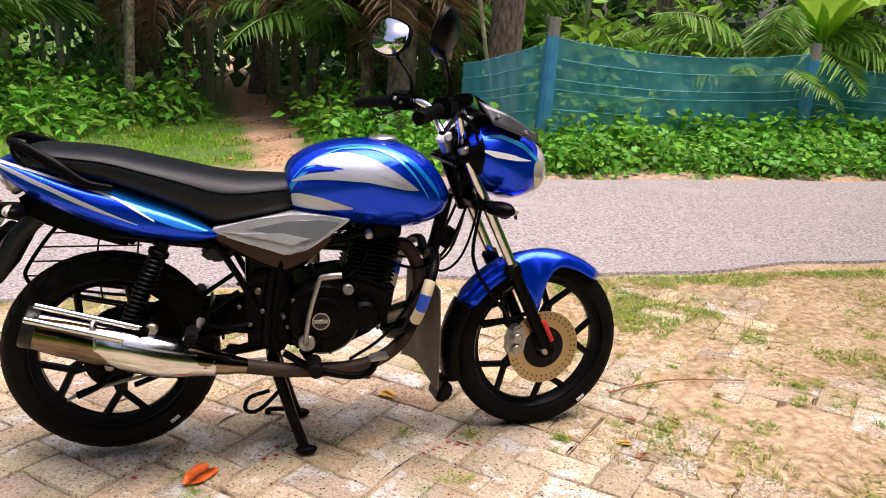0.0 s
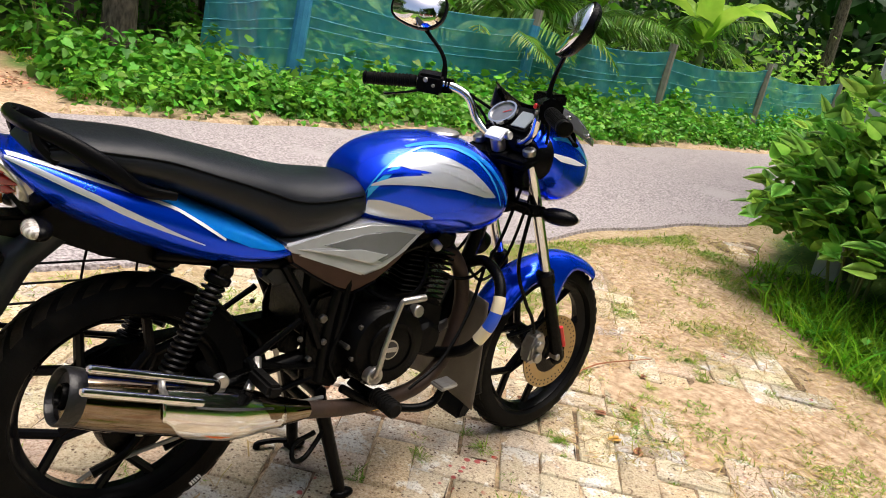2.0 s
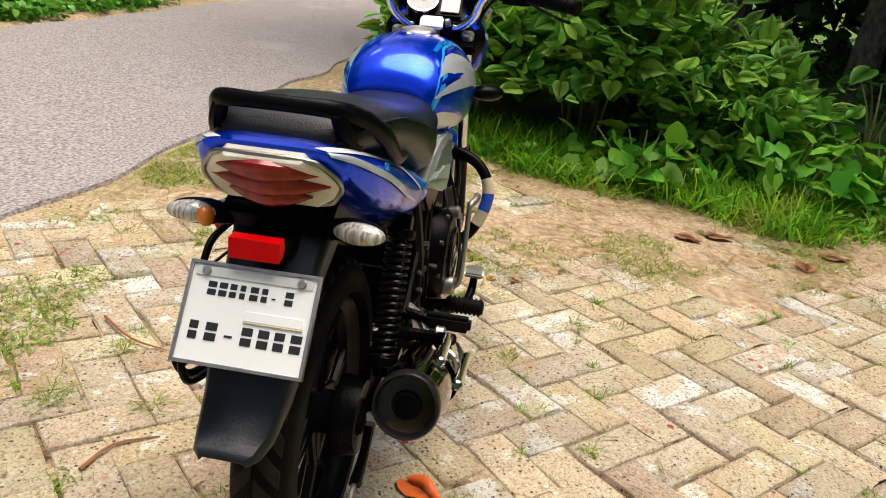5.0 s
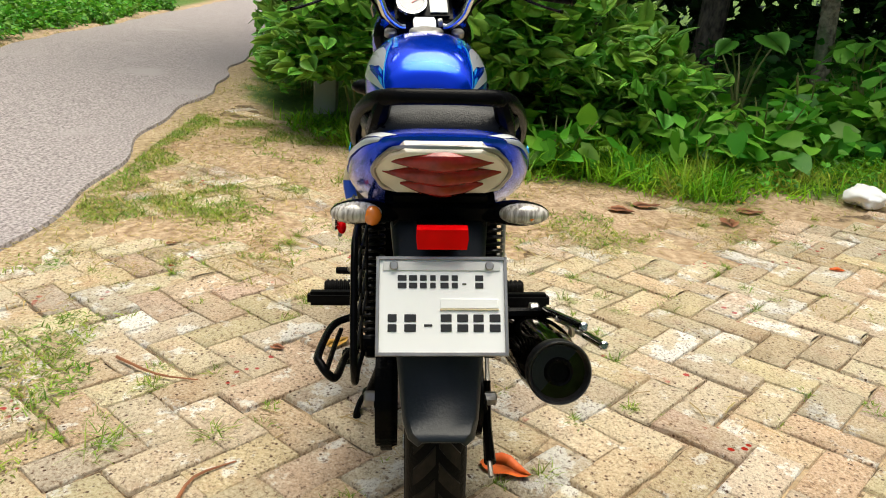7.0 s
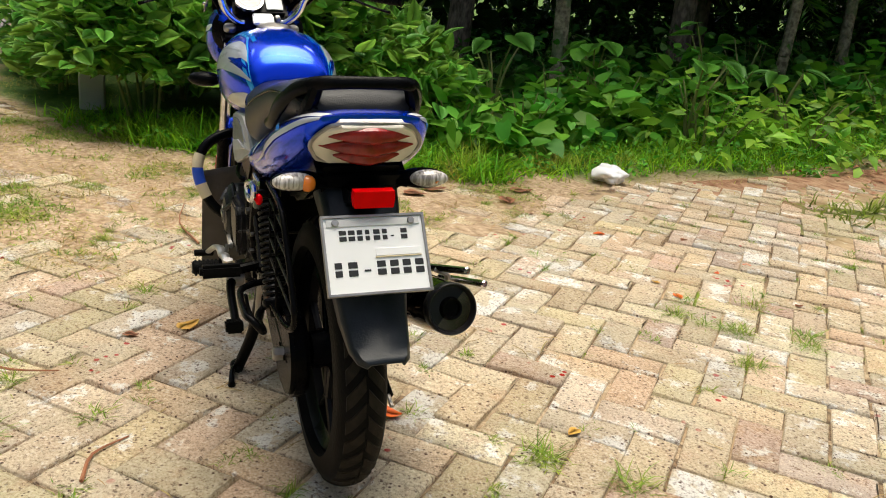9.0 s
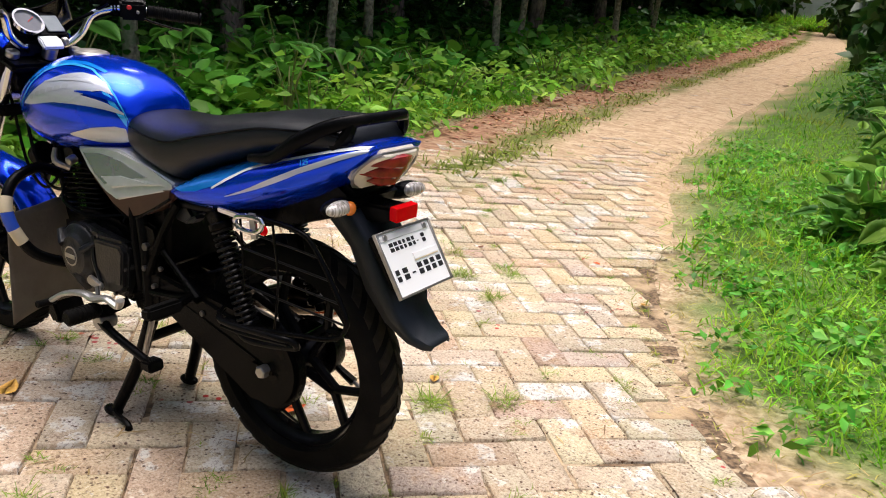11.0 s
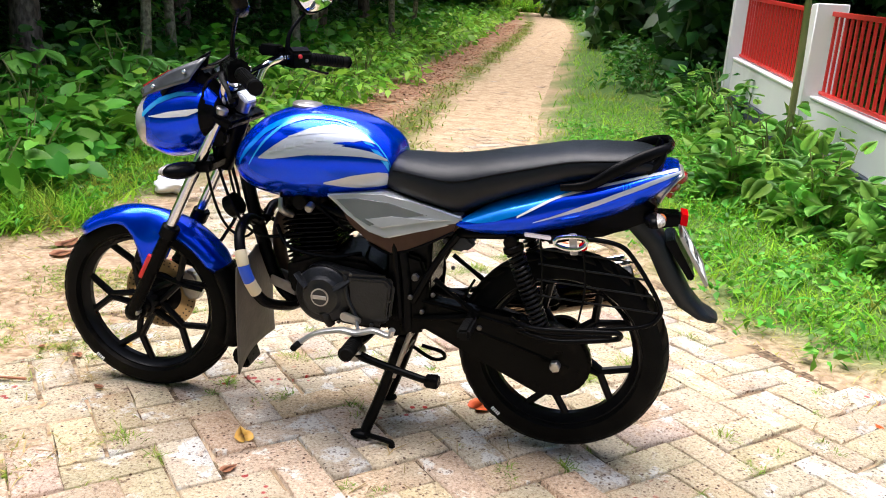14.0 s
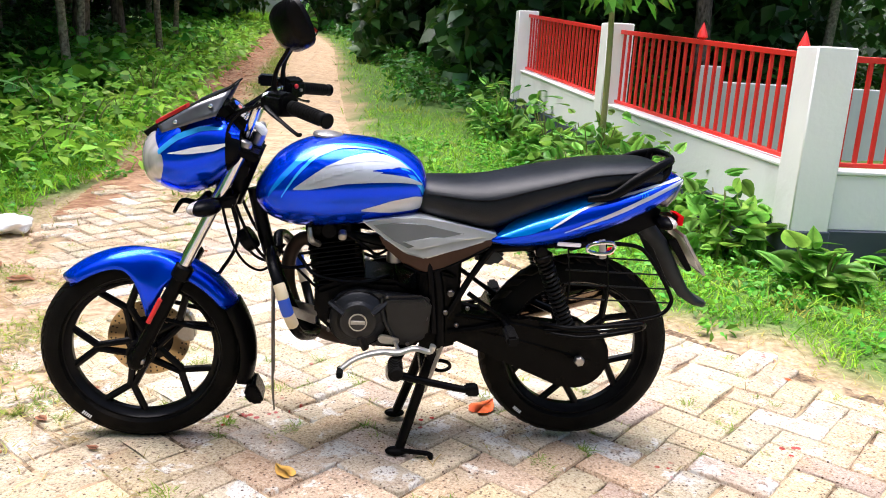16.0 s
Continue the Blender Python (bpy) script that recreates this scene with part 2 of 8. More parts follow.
def earth_material():
    """Pale trodden earth, browner where leaves have rotted into it."""
    m = bpy.data.materials.new("trodden_earth")
    m.use_nodes = True
    N, L = m.node_tree.nodes, m.node_tree.links
    p = N["Principled BSDF"]
    p.inputs["Roughness"].default_value = 0.95
    p.inputs["Specular IOR Level"].default_value = 0.2
    geo = N.new("ShaderNodeNewGeometry")

    def nz(sx, sy, lo, hi, d=6.0):
        k = N.new("ShaderNodeMapping")
        k.inputs["Scale"].default_value = (sx, sy, sx)
        L.new(geo.outputs["Position"], k.inputs["Vector"])
        n = N.new("ShaderNodeTexNoise")
        n.inputs["Scale"].default_value, n.inputs["Detail"].default_value, n.inputs["Roughness"].default_value = 1.0, d, 0.65
        L.new(k.outputs["Vector"], n.inputs["Vector"])
        r = N.new("ShaderNodeMapRange")
        r.inputs["From Min"].default_value, r.inputs["From Max"].default_value = lo, hi
        L.new(n.outputs["Fac"], r.inputs["Value"])
        return r.outputs["Result"]

    def mix(f, x, y):
        k = N.new("ShaderNodeMix")
        k.data_type = "RGBA"
        L.new(f, k.inputs[0])
        for i, v in ((6, x), (7, y)):
            if isinstance(v, tuple):
                k.inputs[i].default_value = (*v, 1)
            else:
                L.new(v, k.inputs[i])
        return k.outputs[2]

    pale = mix(nz(7, 10, 0.38, 0.62), (0.60, 0.46, 0.30), (0.44, 0.31, 0.19))
    pale = mix(nz(13, 30, 0.53, 0.66), pale, (0.27, 0.17, 0.10))
    brown = mix(nz(9, 16, 0.40, 0.62), (0.46, 0.28, 0.17), (0.22, 0.10, 0.055))
    att = N.new("ShaderNodeAttribute")
    att.attribute_name = "litter"
    moss = N.new("ShaderNodeAttribute")
    moss.attribute_name = "moss"
    L.new(mix(moss.outputs["Fac"], mix(att.outputs["Fac"], pale, brown), (0.13, 0.16, 0.035)), p.inputs["Base Color"])
    b = N.new("ShaderNodeBump")
    b.inputs["Strength"].default_value, b.inputs["Distance"].default_value = 0.9, 0.02
    L.new(nz(14, 24, 0, 1, 8), b.inputs["Height"])
    L.new(b.outputs["Normal"], p.inputs["Normal"])
    return m


M_EARTH = earth_material()

# ---- mesh helpers ----


def link_mesh(name, me, mat, parent=None, label="", smooth=None):
    me.materials.append(mat)
    if smooth is not None:
        me.shade_smooth()
        me.set_sharp_from_angle(angle=radians(smooth))
    ob = new(name, me)
    ob.parent = parent
    if label:
        tagged(ob, label)
    return ob


def part(name, bm, mat, parent, label="", smooth=38):
    me = bpy.data.meshes.new(name)
    bmesh.ops.recalc_face_normals(bm, faces=bm.faces)
    bm.to_mesh(me)
    bm.free()
    return link_mesh(name, me, mat, parent, label, smooth)


def array_mesh(name, verts, faces):
    """A mesh from arrays of places and of faces with equally many corners."""
    me = bpy.data.meshes.new(name)
    k = faces.shape[1]
    me.vertices.add(len(verts))
    me.vertices.foreach_set("co", np.ascontiguousarray(verts, dtype=np.float32).ravel())
    me.loops.add(faces.size)
    me.loops.foreach_set("vertex_index", np.ascontiguousarray(faces, dtype=np.int32).ravel())
    me.polygons.add(len(faces))
    me.polygons.foreach_set("loop_start", np.arange(0, faces.size, k, dtype=np.int32))
    me.update(calc_edges=True)
    return me


def spread(tv, tf, pos, yaw, pitch, roll, size):
    """Copies of a small template (places tv, triangles tf) as one pair of arrays."""
    n = len(pos)
    cy, sy, cp, sp, cr, sr = np.cos(yaw), np.sin(yaw), np.cos(pitch), np.sin(pitch), np.cos(roll), np.sin(roll)
    v = np.broadcast_to(tv, (n, *tv.shape)) * np.asarray(size).reshape(n, 1, -1)
    x, y, z = v[..., 0], v[..., 1], v[..., 2]
    c = lambda a: a[:, None]  # noqa: E731
    y, z = y * c(cr) - z * c(sr), y * c(sr) + z * c(cr)
    x, z = x * c(cp) + z * c(sp), -x * c(sp) + z * c(cp)
    x, y = x * c(cy) - y * c(sy), x * c(sy) + y * c(cy)
    out = np.stack([x, y, z], -1) + pos[:, None, :]
    f = tf[None] + (np.arange(n) * len(tv))[:, None, None]
    return out.reshape(-1, 3), f.reshape(-1, tf.shape[1])


def joined(parts_list):
    vs, fs, k = [], [], 0
    for v, f in parts_list:
        vs.append(v)
        fs.append(f + k)
        k += len(v)
    return np.concatenate(vs), np.concatenate(fs)


# Leaf templates: stalk at the origin, tip along +x, folded along the midrib.
HEART_V = np.array([(0, 0, 0), (0.45, 0, -0.05), (1, 0, -0.22), (-0.1, 0.26, 0.06), (0.25, 0.42, 0.05), (0.68, 0.27, -0.06), (-0.1, -0.26, 0.06), (0.25, -0.42, 0.05), (0.68, -0.27, -0.06)], float)
HEART_F = np.array([(0, 4, 3), (0, 1, 4), (1, 5, 4), (1, 2, 5), (0, 6, 7), (0, 7, 1), (1, 7, 8), (1, 8, 2)])
# A fuller leaf for the plants that stand close: a rounded heart outline, cupped, with a drooping tip.
ROUND_U = np.array([-0.12, -0.08, 0.10, 0.32, 0.56, 0.78, 0.92])
ROUND_W = np.array([0.10, 0.30, 0.42, 0.43, 0.34, 0.19, 0.07])
ROUND_V = np.concatenate([np.stack([np.linspace(0, 1, 7), 0 * ROUND_U, -0.15 * np.linspace(0, 1, 7) ** 2], -1)]
                         + [np.stack([ROUND_U, k * ROUND_W, 0.055 * ROUND_W / 0.43 - 0.15 * np.maximum(ROUND_U, 0) ** 2], -1) for k in (1, -1)])
ROUND_F = np.array([t for o in (7, 14) for k in range(6) for t in ((k, k + 1, k + o + 1), (k, k + o + 1, k + o))])
LEAF_V = np.array([(0, 0, 0), (0.5, 0, -0.02), (1, 0, -0.15), (0.4, 0.24, 0.05), (0.4, -0.24, 0.05)], float)
LEAF_F = np.array([(0, 1, 3), (1, 2, 3), (0, 4, 1), (1, 4, 2)])
BLADE_V = np.array([(0, 0.03, 0), (0, -0.03, 0), (0.12, 0.025, 0.55), (0.12, -0.025, 0.55), (0.45, 0, 0.95)], float)
BLADE_F = np.array([(0, 1, 2), (1, 3, 2), (2, 3, 4)])
rng = np.random.default_rng(7)


def rise(x, y):
    """Height of the ground: level by the road, rising gently along the brick lane."""
    return 0.055 * np.maximum(0.0, -np.asarray(y, float) - 2.2)


def leaves(n, centre, radii, size, tv=LEAF_V, tf=LEAF_F, shell=0.55, flat=0.35, floor=None):
    """Leaves in a lumpy mound, most of them near its skin and facing outwards and up."""
    d = rng.normal(size=(n, 3))
    d /= np.linalg.norm(d, axis=1)[:, None]
    d[:, 2] = np.abs(d[:, 2]) if floor is not None else d[:, 2]
    r = 1 - (1 - shell) * rng.random(n) ** 1.6
    lump = 1 + 0.16 * np.sin(5 * d[:, 0] + centre[0] * 3) + 0.16 * np.sin(6 * d[:, 1] + 2 * d[:, 2] + centre[1] * 2)
    pos = np.asarray(centre) + d * np.asarray(radii) * (r * lump)[:, None]
    yaw = np.arctan2(d[:, 1], d[:, 0]) + rng.normal(0, 0.9, n)
    pitch = flat + rng.normal(0, 0.4, n) - 0.5 * d[:, 2]
    return spread(tv, tf, pos, yaw, pitch, rng.normal(0, 0.6, n), size * (0.5 + 0.85 * rng.random(n))[:, None])

# ---- ground, road and lane ----
L_Y = [-60, -37, -29, -21.5, -17, -13, -10, -8, -6.3, -4.6, -2.7, -1.6, -0.75, -0.3, 0.3, 0.8, 1.1, 1.6]
L_X = [10, 6, 4.9, 4.1, 3.7, 3.4, 3.15, 3.0, 2.88, 2.72, 2.68, 2.72, 2.88, 3.1, 3.25, 3.9, 4.8, 6.0]
R_Y = [-60, -37, -29, -22, -14, -11, -8, -6, -4.9, -2.4, -1.4, -0.77, -0.4, 0.6, 1.6]
R_X = [9, 4.5, 2.9, 2.0, 1.5, 1.3, 1.1, 0.9, 0.7, -0.2, -0.68, -1.1, -1.43, -2.2, -3.2]


def wave(x, y, k=1.0):
    """Smooth unevenness between about -1 and 1."""
    return (np.sin(2.1 * k * x + 1.3 * np.sin(1.7 * k * y)) + np.sin(2.9 * k * y + 1.1 * np.sin(2.3 * k * x + 1)) + np.sin(6.3 * k * x - 5.1 * k * y)) / 3


def clumps(x, y, k=1.0):
    """Irregular patches between about -1 and 1, with no grid in them."""
    u = x + 0.33 / k * np.sin(2.3 * k * y + 0.7) + 0.21 / k * np.sin(3.7 * k * (x - y))
    v = y + 0.29 / k * np.sin(2.7 * k * x + 1.9) + 0.17 / k * np.sin(4.9 * k * (x + 0.6 * y))
    out = 0
    for j, (a, f) in enumerate(((0.3, 1.0), (1.37, 1.31), (2.21, 1.77), (0.95, 2.63), (2.75, 3.4))):
        out = out + np.sin(2.2 * k * f * (u * math.cos(a) + v * math.sin(a)) + 2.4 * j) / (1 + 0.35 * j)
    return out / 2.4


def lane_in(x, y):
    """Metres inside the lane's edges (below 0: outside)."""
    return np.minimum(x - np.interp(y, R_Y, R_X), np.interp(y, L_Y, L_X) - x)


def road_lo(x):
    return 1.5 + 0.04 * x + 0.05 * np.sin(1.9 * x) + 0.03 * np.sin(5.3 * x + 1)


def road_hi(x):
    return 4.45 + 0.006 * x + 0.04 * np.sin(1.3 * x + 2) + 0.03 * np.sin(4.7 * x)


def smooth(e0, e1, v):
    t = np.clip((v - e0) / (e1 - e0), 0, 1)
    return t * t * (3 - 2 * t)


def trail_in(x, y):
    return 0.30 - np.abs(x - np.interp(y, [4, 5.45, 6.8, 9.7, 12.2, 22], [0.95, 0.87, 0.85, 0.71, 0.64, 0.3]))


def cover(x, y):
    w = 0.22 * wave(x, y, 1.3) + 0.1 * wave(x, y, 4.1)
    near = smooth(0.1, -0.45, lane_in(x, y) + w)
    near = np.where(y > road_lo(x) - 0.25 + w * 0.4, 0.15, near)
    far = smooth(0.25, 0.7, y - road_hi(x) + w) * (1 - smooth(-0.2, 0.2, trail_in(x, y) + w))
    return np.where(y > 3, far, near)


def build_ground():
    xs = np.concatenate([np.linspace(-160, -14, 22), np.linspace(-12, 15, 190), np.linspace(17, 160, 22)])
    ys = np.concatenate([np.linspace(-160, -42, 14), np.linspace(-38, -9, 60), np.linspace(-8.8, 9, 140), np.linspace(10, 160, 22)])
    X, Y = np.meshgrid(xs, ys)
    out = smooth(0.0, -0.6, lane_in(X, Y)) * (Y < 1.2)
    Z = np.minimum(rise(X, Y), 2.4) - 0.022 + 0.02 * out * (1 + wave(X, Y, 2))
    Z = np.where(Y > road_hi(X), 0.01 + 0.03 * wave(X, Y, 1.5), Z)
    edge = smooth(-0.5, -0.12, Y - road_lo(X))
    Z = np.where((Y > 0) & (Y < 3), Z * (1 - edge) + edge * (-0.001 + 0.004 * wave(X, Y, 5)), Z)
    Z = np.where((Y > road_lo(X) + 0.13) & (Y < road_hi(X) + 0.1), -0.03, Z)
    n, m = X.shape
    idx = np.arange(n * m).reshape(n, m)
    f = np.stack([idx[:-1, :-1], idx[:-1, 1:], idx[1:, 1:], idx[1:, :-1]], -1).reshape(-1, 4)
    me = array_mesh("ground", np.stack([X, Y, Z], -1).reshape(-1, 3), f)
    a = me.attributes.new("cover", "FLOAT", "POINT")
    a.data.foreach_set("value", cover(X, Y).ravel().astype(np.float32))
    b = me.attributes.new("litter", "FLOAT", "POINT")
    b.data.foreach_set("value", np.where(Y > 4.0, smooth(4.8, 5.6, Y), smooth(-5, -12, Y) * 0.6).ravel().astype(np.float32))
    tagged(link_mesh("ground", me, M_GROUND, smooth=180), "sandy soil ground with green grassy cover beside the lane", "ground", kind="structure")


def build_road():
    xs = np.concatenate([np.linspace(-90, -10, 60), np.linspace(-9.9, 24, 260), np.linspace(24.5, 120, 70)])
    t = np.linspace(0, 1, 9)
    X = np.repeat(xs[:, None], 9, 1)
    Y = road_lo(xs)[:, None] * (1 - t) + road_hi(xs)[:, None] * t
    Z = 0.006 + 0.022 * np.sin(np.pi * t)[None] ** 0.7 + 0 * X
    Z[:, 0] = Z[:, -1] = -0.05
    Y[:, 0] -= 0.02
    Y[:, -1] += 0.02
    Y[:, 1], Y[:, 7] = road_lo(xs) + 0.01, road_hi(xs) - 0.01
    idx = np.arange(X.size).reshape(X.shape)
    f = np.stack([idx[:-1, :-1], idx[1:, :-1], idx[1:, 1:], idx[:-1, 1:]], -1).reshape(-1, 4)
    me = array_mesh("road", np.stack([X, Y, Z], -1).reshape(-1, 3), f)
    tagged(link_mesh("road", me, M_ASPHALT, smooth=60), "worn grey asphalt village road with crumbling edges", "road", kind="structure")


build_ground()
build_road()

# ---- wall with red railing ----


def box_bm(bm, x0, x1, y0, y1, z0, z1, bev=0.004, seg=1):
    r = bmesh.ops.create_cube(bm, size=1)
    for v in r["verts"]:
        v.co = Vector((x0 + (v.co.x + 0.5) * (x1 - x0), y0 + (v.co.y + 0.5) * (y1 - y0), z0 + (v.co.z + 0.5) * (z1 - z0)))
    if bev:
        bmesh.ops.bevel(bm, geom=list({e for v in r["verts"] for e in v.link_edges}), offset=bev, segments=seg, affect="EDGES")
    return bm


def box(x0, x1, y0, y1, z0, z1, bev=0.004):
    return box_bm(bmesh.new(), x0, x1, y0, y1, z0, z1, bev)


WALL_C = Vector((-2.03, -2.36, 0.0))
WALL_DIR = Vector((0.142, -1.0, 0.0)).normalized()


def wall_run(root, start, way, length, z0, dz, bars):
    """A low white wall with a red iron railing between square pillars, along way from start."""
    side = Vector((-way.y, way.x, 0))
    m = Matrix((( way.x, side.x, 0, start.x), (way.y, side.y, 0, start.y), (0, 0, 1, 0), (0, 0, 0, 1)))
    shear = Matrix.Identity(4)
    shear[2][0] = dz / length
    m = Matrix.Translation((0, 0, z0)) @ m @ shear

    def add(name, bm, mat, label=""):
        bmesh.ops.transform(bm, matrix=m, verts=bm.verts)
        return part(name, bm, mat, root, label)

    add("plinth", box(0.0, length, -0.11, 0.11, -0.6, 0.27), M_PLINTH, "dark painted plinth")
    add("wall_panel", box(0.13, length - 0.13, -0.075, 0.075, 0.27, 0.615, 0.006), M_WHITEWALL)
    add("coping", box(0.13, length - 0.13, -0.085, 0.085, 0.615, 0.64, 0.006), M_WHITEWALL)
    add("rail", box(0.13, length - 0.13, -0.018, 0.018, 0.655, 0.682, 0.002), M_REDPAINT, "red iron rail")
    add("rail", box(0.13, length - 0.13, -0.020, 0.020, 1.285, 1.322, 0.002), M_REDPAINT, "red iron rail")
    for k in range(bars):
        x = 0.19 + (length - 0.38) * k / (bars - 1)
        add("bar", box(x - 0.012, x + 0.012, -0.010, 0.010, 0.68, 1.29, 0.0), M_REDPAINT)
    return m


def pillar(root, place, z0, top):
    shaft = part("pillar", box(place.x - 0.125, place.x + 0.125, place.y - 0.125, place.y + 0.125, z0 + 0.25, z0 + top, 0.008), M_WHITEWALL, root)
    part("pillar_foot", box(place.x - 0.135, place.x + 0.135, place.y - 0.135, place.y + 0.135, z0 - 0.6, z0 + 0.268, 0.008), M_PLINTH, shaft, "dark painted pillar foot")


def boundary_wall():
    root = tagged(new("boundary_wall"), "low whitewashed wall with red iron railing", "wall", kind="structure")
    b = WALL_C + WALL_DIR * 3.01
    a = b + WALL_DIR * 2.75
    wall_run(root, WALL_C, WALL_DIR, 3.01, 0.0, 0.185, 24)
    wall_run(root, b, WALL_DIR, 2.75, 0.185, 0.225, 24)
    front = Vector((-1, -0.03, 0)).normalized()
    wall_run(root, WALL_C, front, 2.6, 0.0, 0.0, 22)
    for p, z in ((WALL_C, 0.0), (b, 0.195), (a, 0.40), (WALL_C + front * 2.6, 0.0)):
        pillar(root, p, z, 1.365)
    # little red finials on the top rail
    for d in (1.45, 0.22):
        p = WALL_C + WALL_DIR * d
        z = 1.322 + 0.0615 * d
        fin = bmesh.new()
        turned(fin, [(0, 0.012), (0.02, 0.042), (0.05, 0.034), (0.13, 0.002)], (p.x, p.y, z - 0.004), (0, 0, 1), 12)
        part("finial", fin, M_REDPAINT, root, "red iron spear finial")
    # a grey cement tank behind the railing
    inner = tagged(new("cement_wall"), "grey cement wall standing behind the red railing", "wall", kind="structure")
    part("wall_panel", box(-6.9, -3.2, -6.8, -6.6, 0.0, 1.05, 0.01), M_GREYWALL, inner)
    part("wall_panel", box(-3.2, -3.0, -6.8, -6.5, 0.0, 1.22, 0.01), M_GREYWALL, inner)


def far_house_wall():
    ob = part("garden_wall", box(4.9, 7.4, -41.2, -41.0, 1.9, 4.2, 0.02), M_GREYWALL, None)
    tagged(ob, "plain grey cement wall at the lane's end", "wall", kind="structure")


far_house_wall()

# ---- tubes, turned and lofted shapes ----


def curve_points(pts, res=6, closed=False):
    """Smooth line through the given points."""
    p = [Vector(q) for q in pts]
    if len(p) == 2:
        return p
    out = []
    n = len(p)
    for i in range(n if closed else n - 1):
        a, b = p[i], p[(i + 1) % n]
        q0 = p[i - 1] if (i or closed) else a * 2 - b
        q3 = p[(i + 2) % n] if (i + 2 < n or closed) else b * 2 - a
        for k in range(res):
            t = k / res
            out.append(0.5 * ((2 * a) + (b - q0) * t + (2 * q0 - 5 * a + 4 * b - q3) * t * t + (3 * a - q0 - 3 * b + q3) * t ** 3))
    if not closed:
        out.append(p[-1])
    return out


def tube_bm(bm, pts, r, n=8, res=6, closed=False, flat=1.0, caps=True):
    """A round bar along a smooth line; r may be a list, one for each given point."""
    line = curve_points(pts, res, closed)
    rs = [r] * len(line)
    if isinstance(r, (list, tuple)):
        step = (len(line) - (0 if closed else 1)) / (len(r) - (0 if closed else 1))
        rs = list(np.interp(np.arange(len(line)), np.arange(len(r)) * step, r))
    rings, ref = [], None
    for i, c in enumerate(line):
        a = line[i - 1] if (i or closed) else c
        b = line[(i + 1) % len(line)] if (i + 1 < len(line) or closed) else c
        t = (b - a).normalized()
        if ref is None:
            ref = t.orthogonal().normalized() if abs(t.z) > 0.9 else t.cross(Vector((0, 0, 1))).normalized()
        ref = (ref - t * ref.dot(t)).normalized()
        up = t.cross(ref)
        rings.append([bm.verts.new(c + (ref * math.cos(k * math.tau / n) + up * math.sin(k * math.tau / n) * flat) * rs[i]) for k in range(n)])
    for i in range(len(rings) - (0 if closed else 1)):
        a, b = rings[i], rings[(i + 1) % len(rings)]
        for k in range(n):
            bm.faces.new((a[k], a[(k + 1) % n], b[(k + 1) % n], b[k]))
    if caps and not closed:
        bm.faces.new(rings[0][::-1])
        bm.faces.new(rings[-1])
    return bm


def tube(pts, r, n=8, res=6, closed=False, flat=1.0):
    return tube_bm(bmesh.new(), pts, r, n, res, closed, flat)


def mirror_y(pts):
    return [(x, -y, z) for x, y, z in pts]

# ---- plants ----


def stuff(name, arrays, mat, label, category):
    v, f = arrays
    return tagged(link_mesh(name, array_mesh(name, v, f), mat, smooth=180), label, category, kind="stuff")


def blades(n, x0, x1, y0, y1, keep, lo, hi, width=1.0, lean=0.45):
    """Grass blades strewn over a rectangle where keep(x, y) says so."""
    x, y = rng.uniform(x0, x1, n), rng.uniform(y0, y1, n)
    k = rng.random(n) < keep(x, y)
    x, y = x[k], y[k]
    m = len(x)
    s = lo + (hi - lo) * rng.random(m) ** 1.7
    pos = np.stack([x, y, rise(x, y) - 0.012 + 0.012 * min(1.0, lean)], -1)
    size = np.stack([s, np.full(m, 0.10 * width) * (0.6 + 0.8 * rng.random(m)), s], -1)
    return spread(BLADE_V, BLADE_F, pos, rng.uniform(0, 6.3, m), rng.normal(lean, 0.35, m), rng.normal(0, 0.3, m), size)


def lane_share(x, y):
    """Place across the lane: 0 at the wall's side, 1 at the bushes' side."""
    r, l = np.interp(y, R_Y, R_X), np.interp(y, L_Y, L_X)
    return (x - r) / (l - r)


def straw(n, x0, x1, y0, y1, keep):
    """Dead stalks lying on the ground."""
    x, y = rng.uniform(x0, x1, n), rng.uniform(y0, y1, n)
    k = rng.random(n) < keep(x, y)
    x, y = x[k], y[k]
    m = len(x)
    s = 0.03 + 0.09 * rng.random(m) ** 2
    pos = np.stack([x, y, rise(x, y) + 0.002 + 0.006 * rng.random(m)], -1)
    return spread(BLADE_V, BLADE_F, pos, rng.uniform(0, 6.3, m), rng.normal(1.25, 0.13, m), rng.normal(0, 0.2, m), np.stack([s, 0.035 + 0.05 * rng.random(m), s], -1))


def right_keep(x, y):
    return smooth(-0.05, -0.6, lane_in(x, y) + 0.25 * wave(x, y, 1.6)) * (y < road_lo(x) - 0.1)


stuff("grass", joined([
    blades(95000, -4.5, 1.2, -9, 1.0, lambda x, y: right_keep(x, y) * (x < 0.8) * np.interp(y, [-9, -4, 1], [0.35, 0.8, 1]), 0.03, 0.12, 1.1, 0.6),
    blades(40000, 2.5, 4.6, -7, 1.3, lambda x, y: right_keep(x, y), 0.05, 0.20, 1.5, 0.6),
    blades(17000, 2.6, 3.9, -1.9, 0.9, lambda x, y: right_keep(x, y), 0.10, 0.30, 1.5, 0.6),
    blades(16000, -3.2, 0.6, -5.5, -0.2, lambda x, y: right_keep(x, y) * smooth(-0.2, 0.5, wave(x, y, 2.2)), 0.07, 0.20, 1.4, 0.5),
    blades(15000, -2, 6, -30, -7, lambda x, y: right_keep(x, y) * (np.abs(lane_in(x, y)) < 1.2), 0.08, 0.22, 1.6),
]), M_GRASS, "fresh green grass along the lane's edges", "grass")
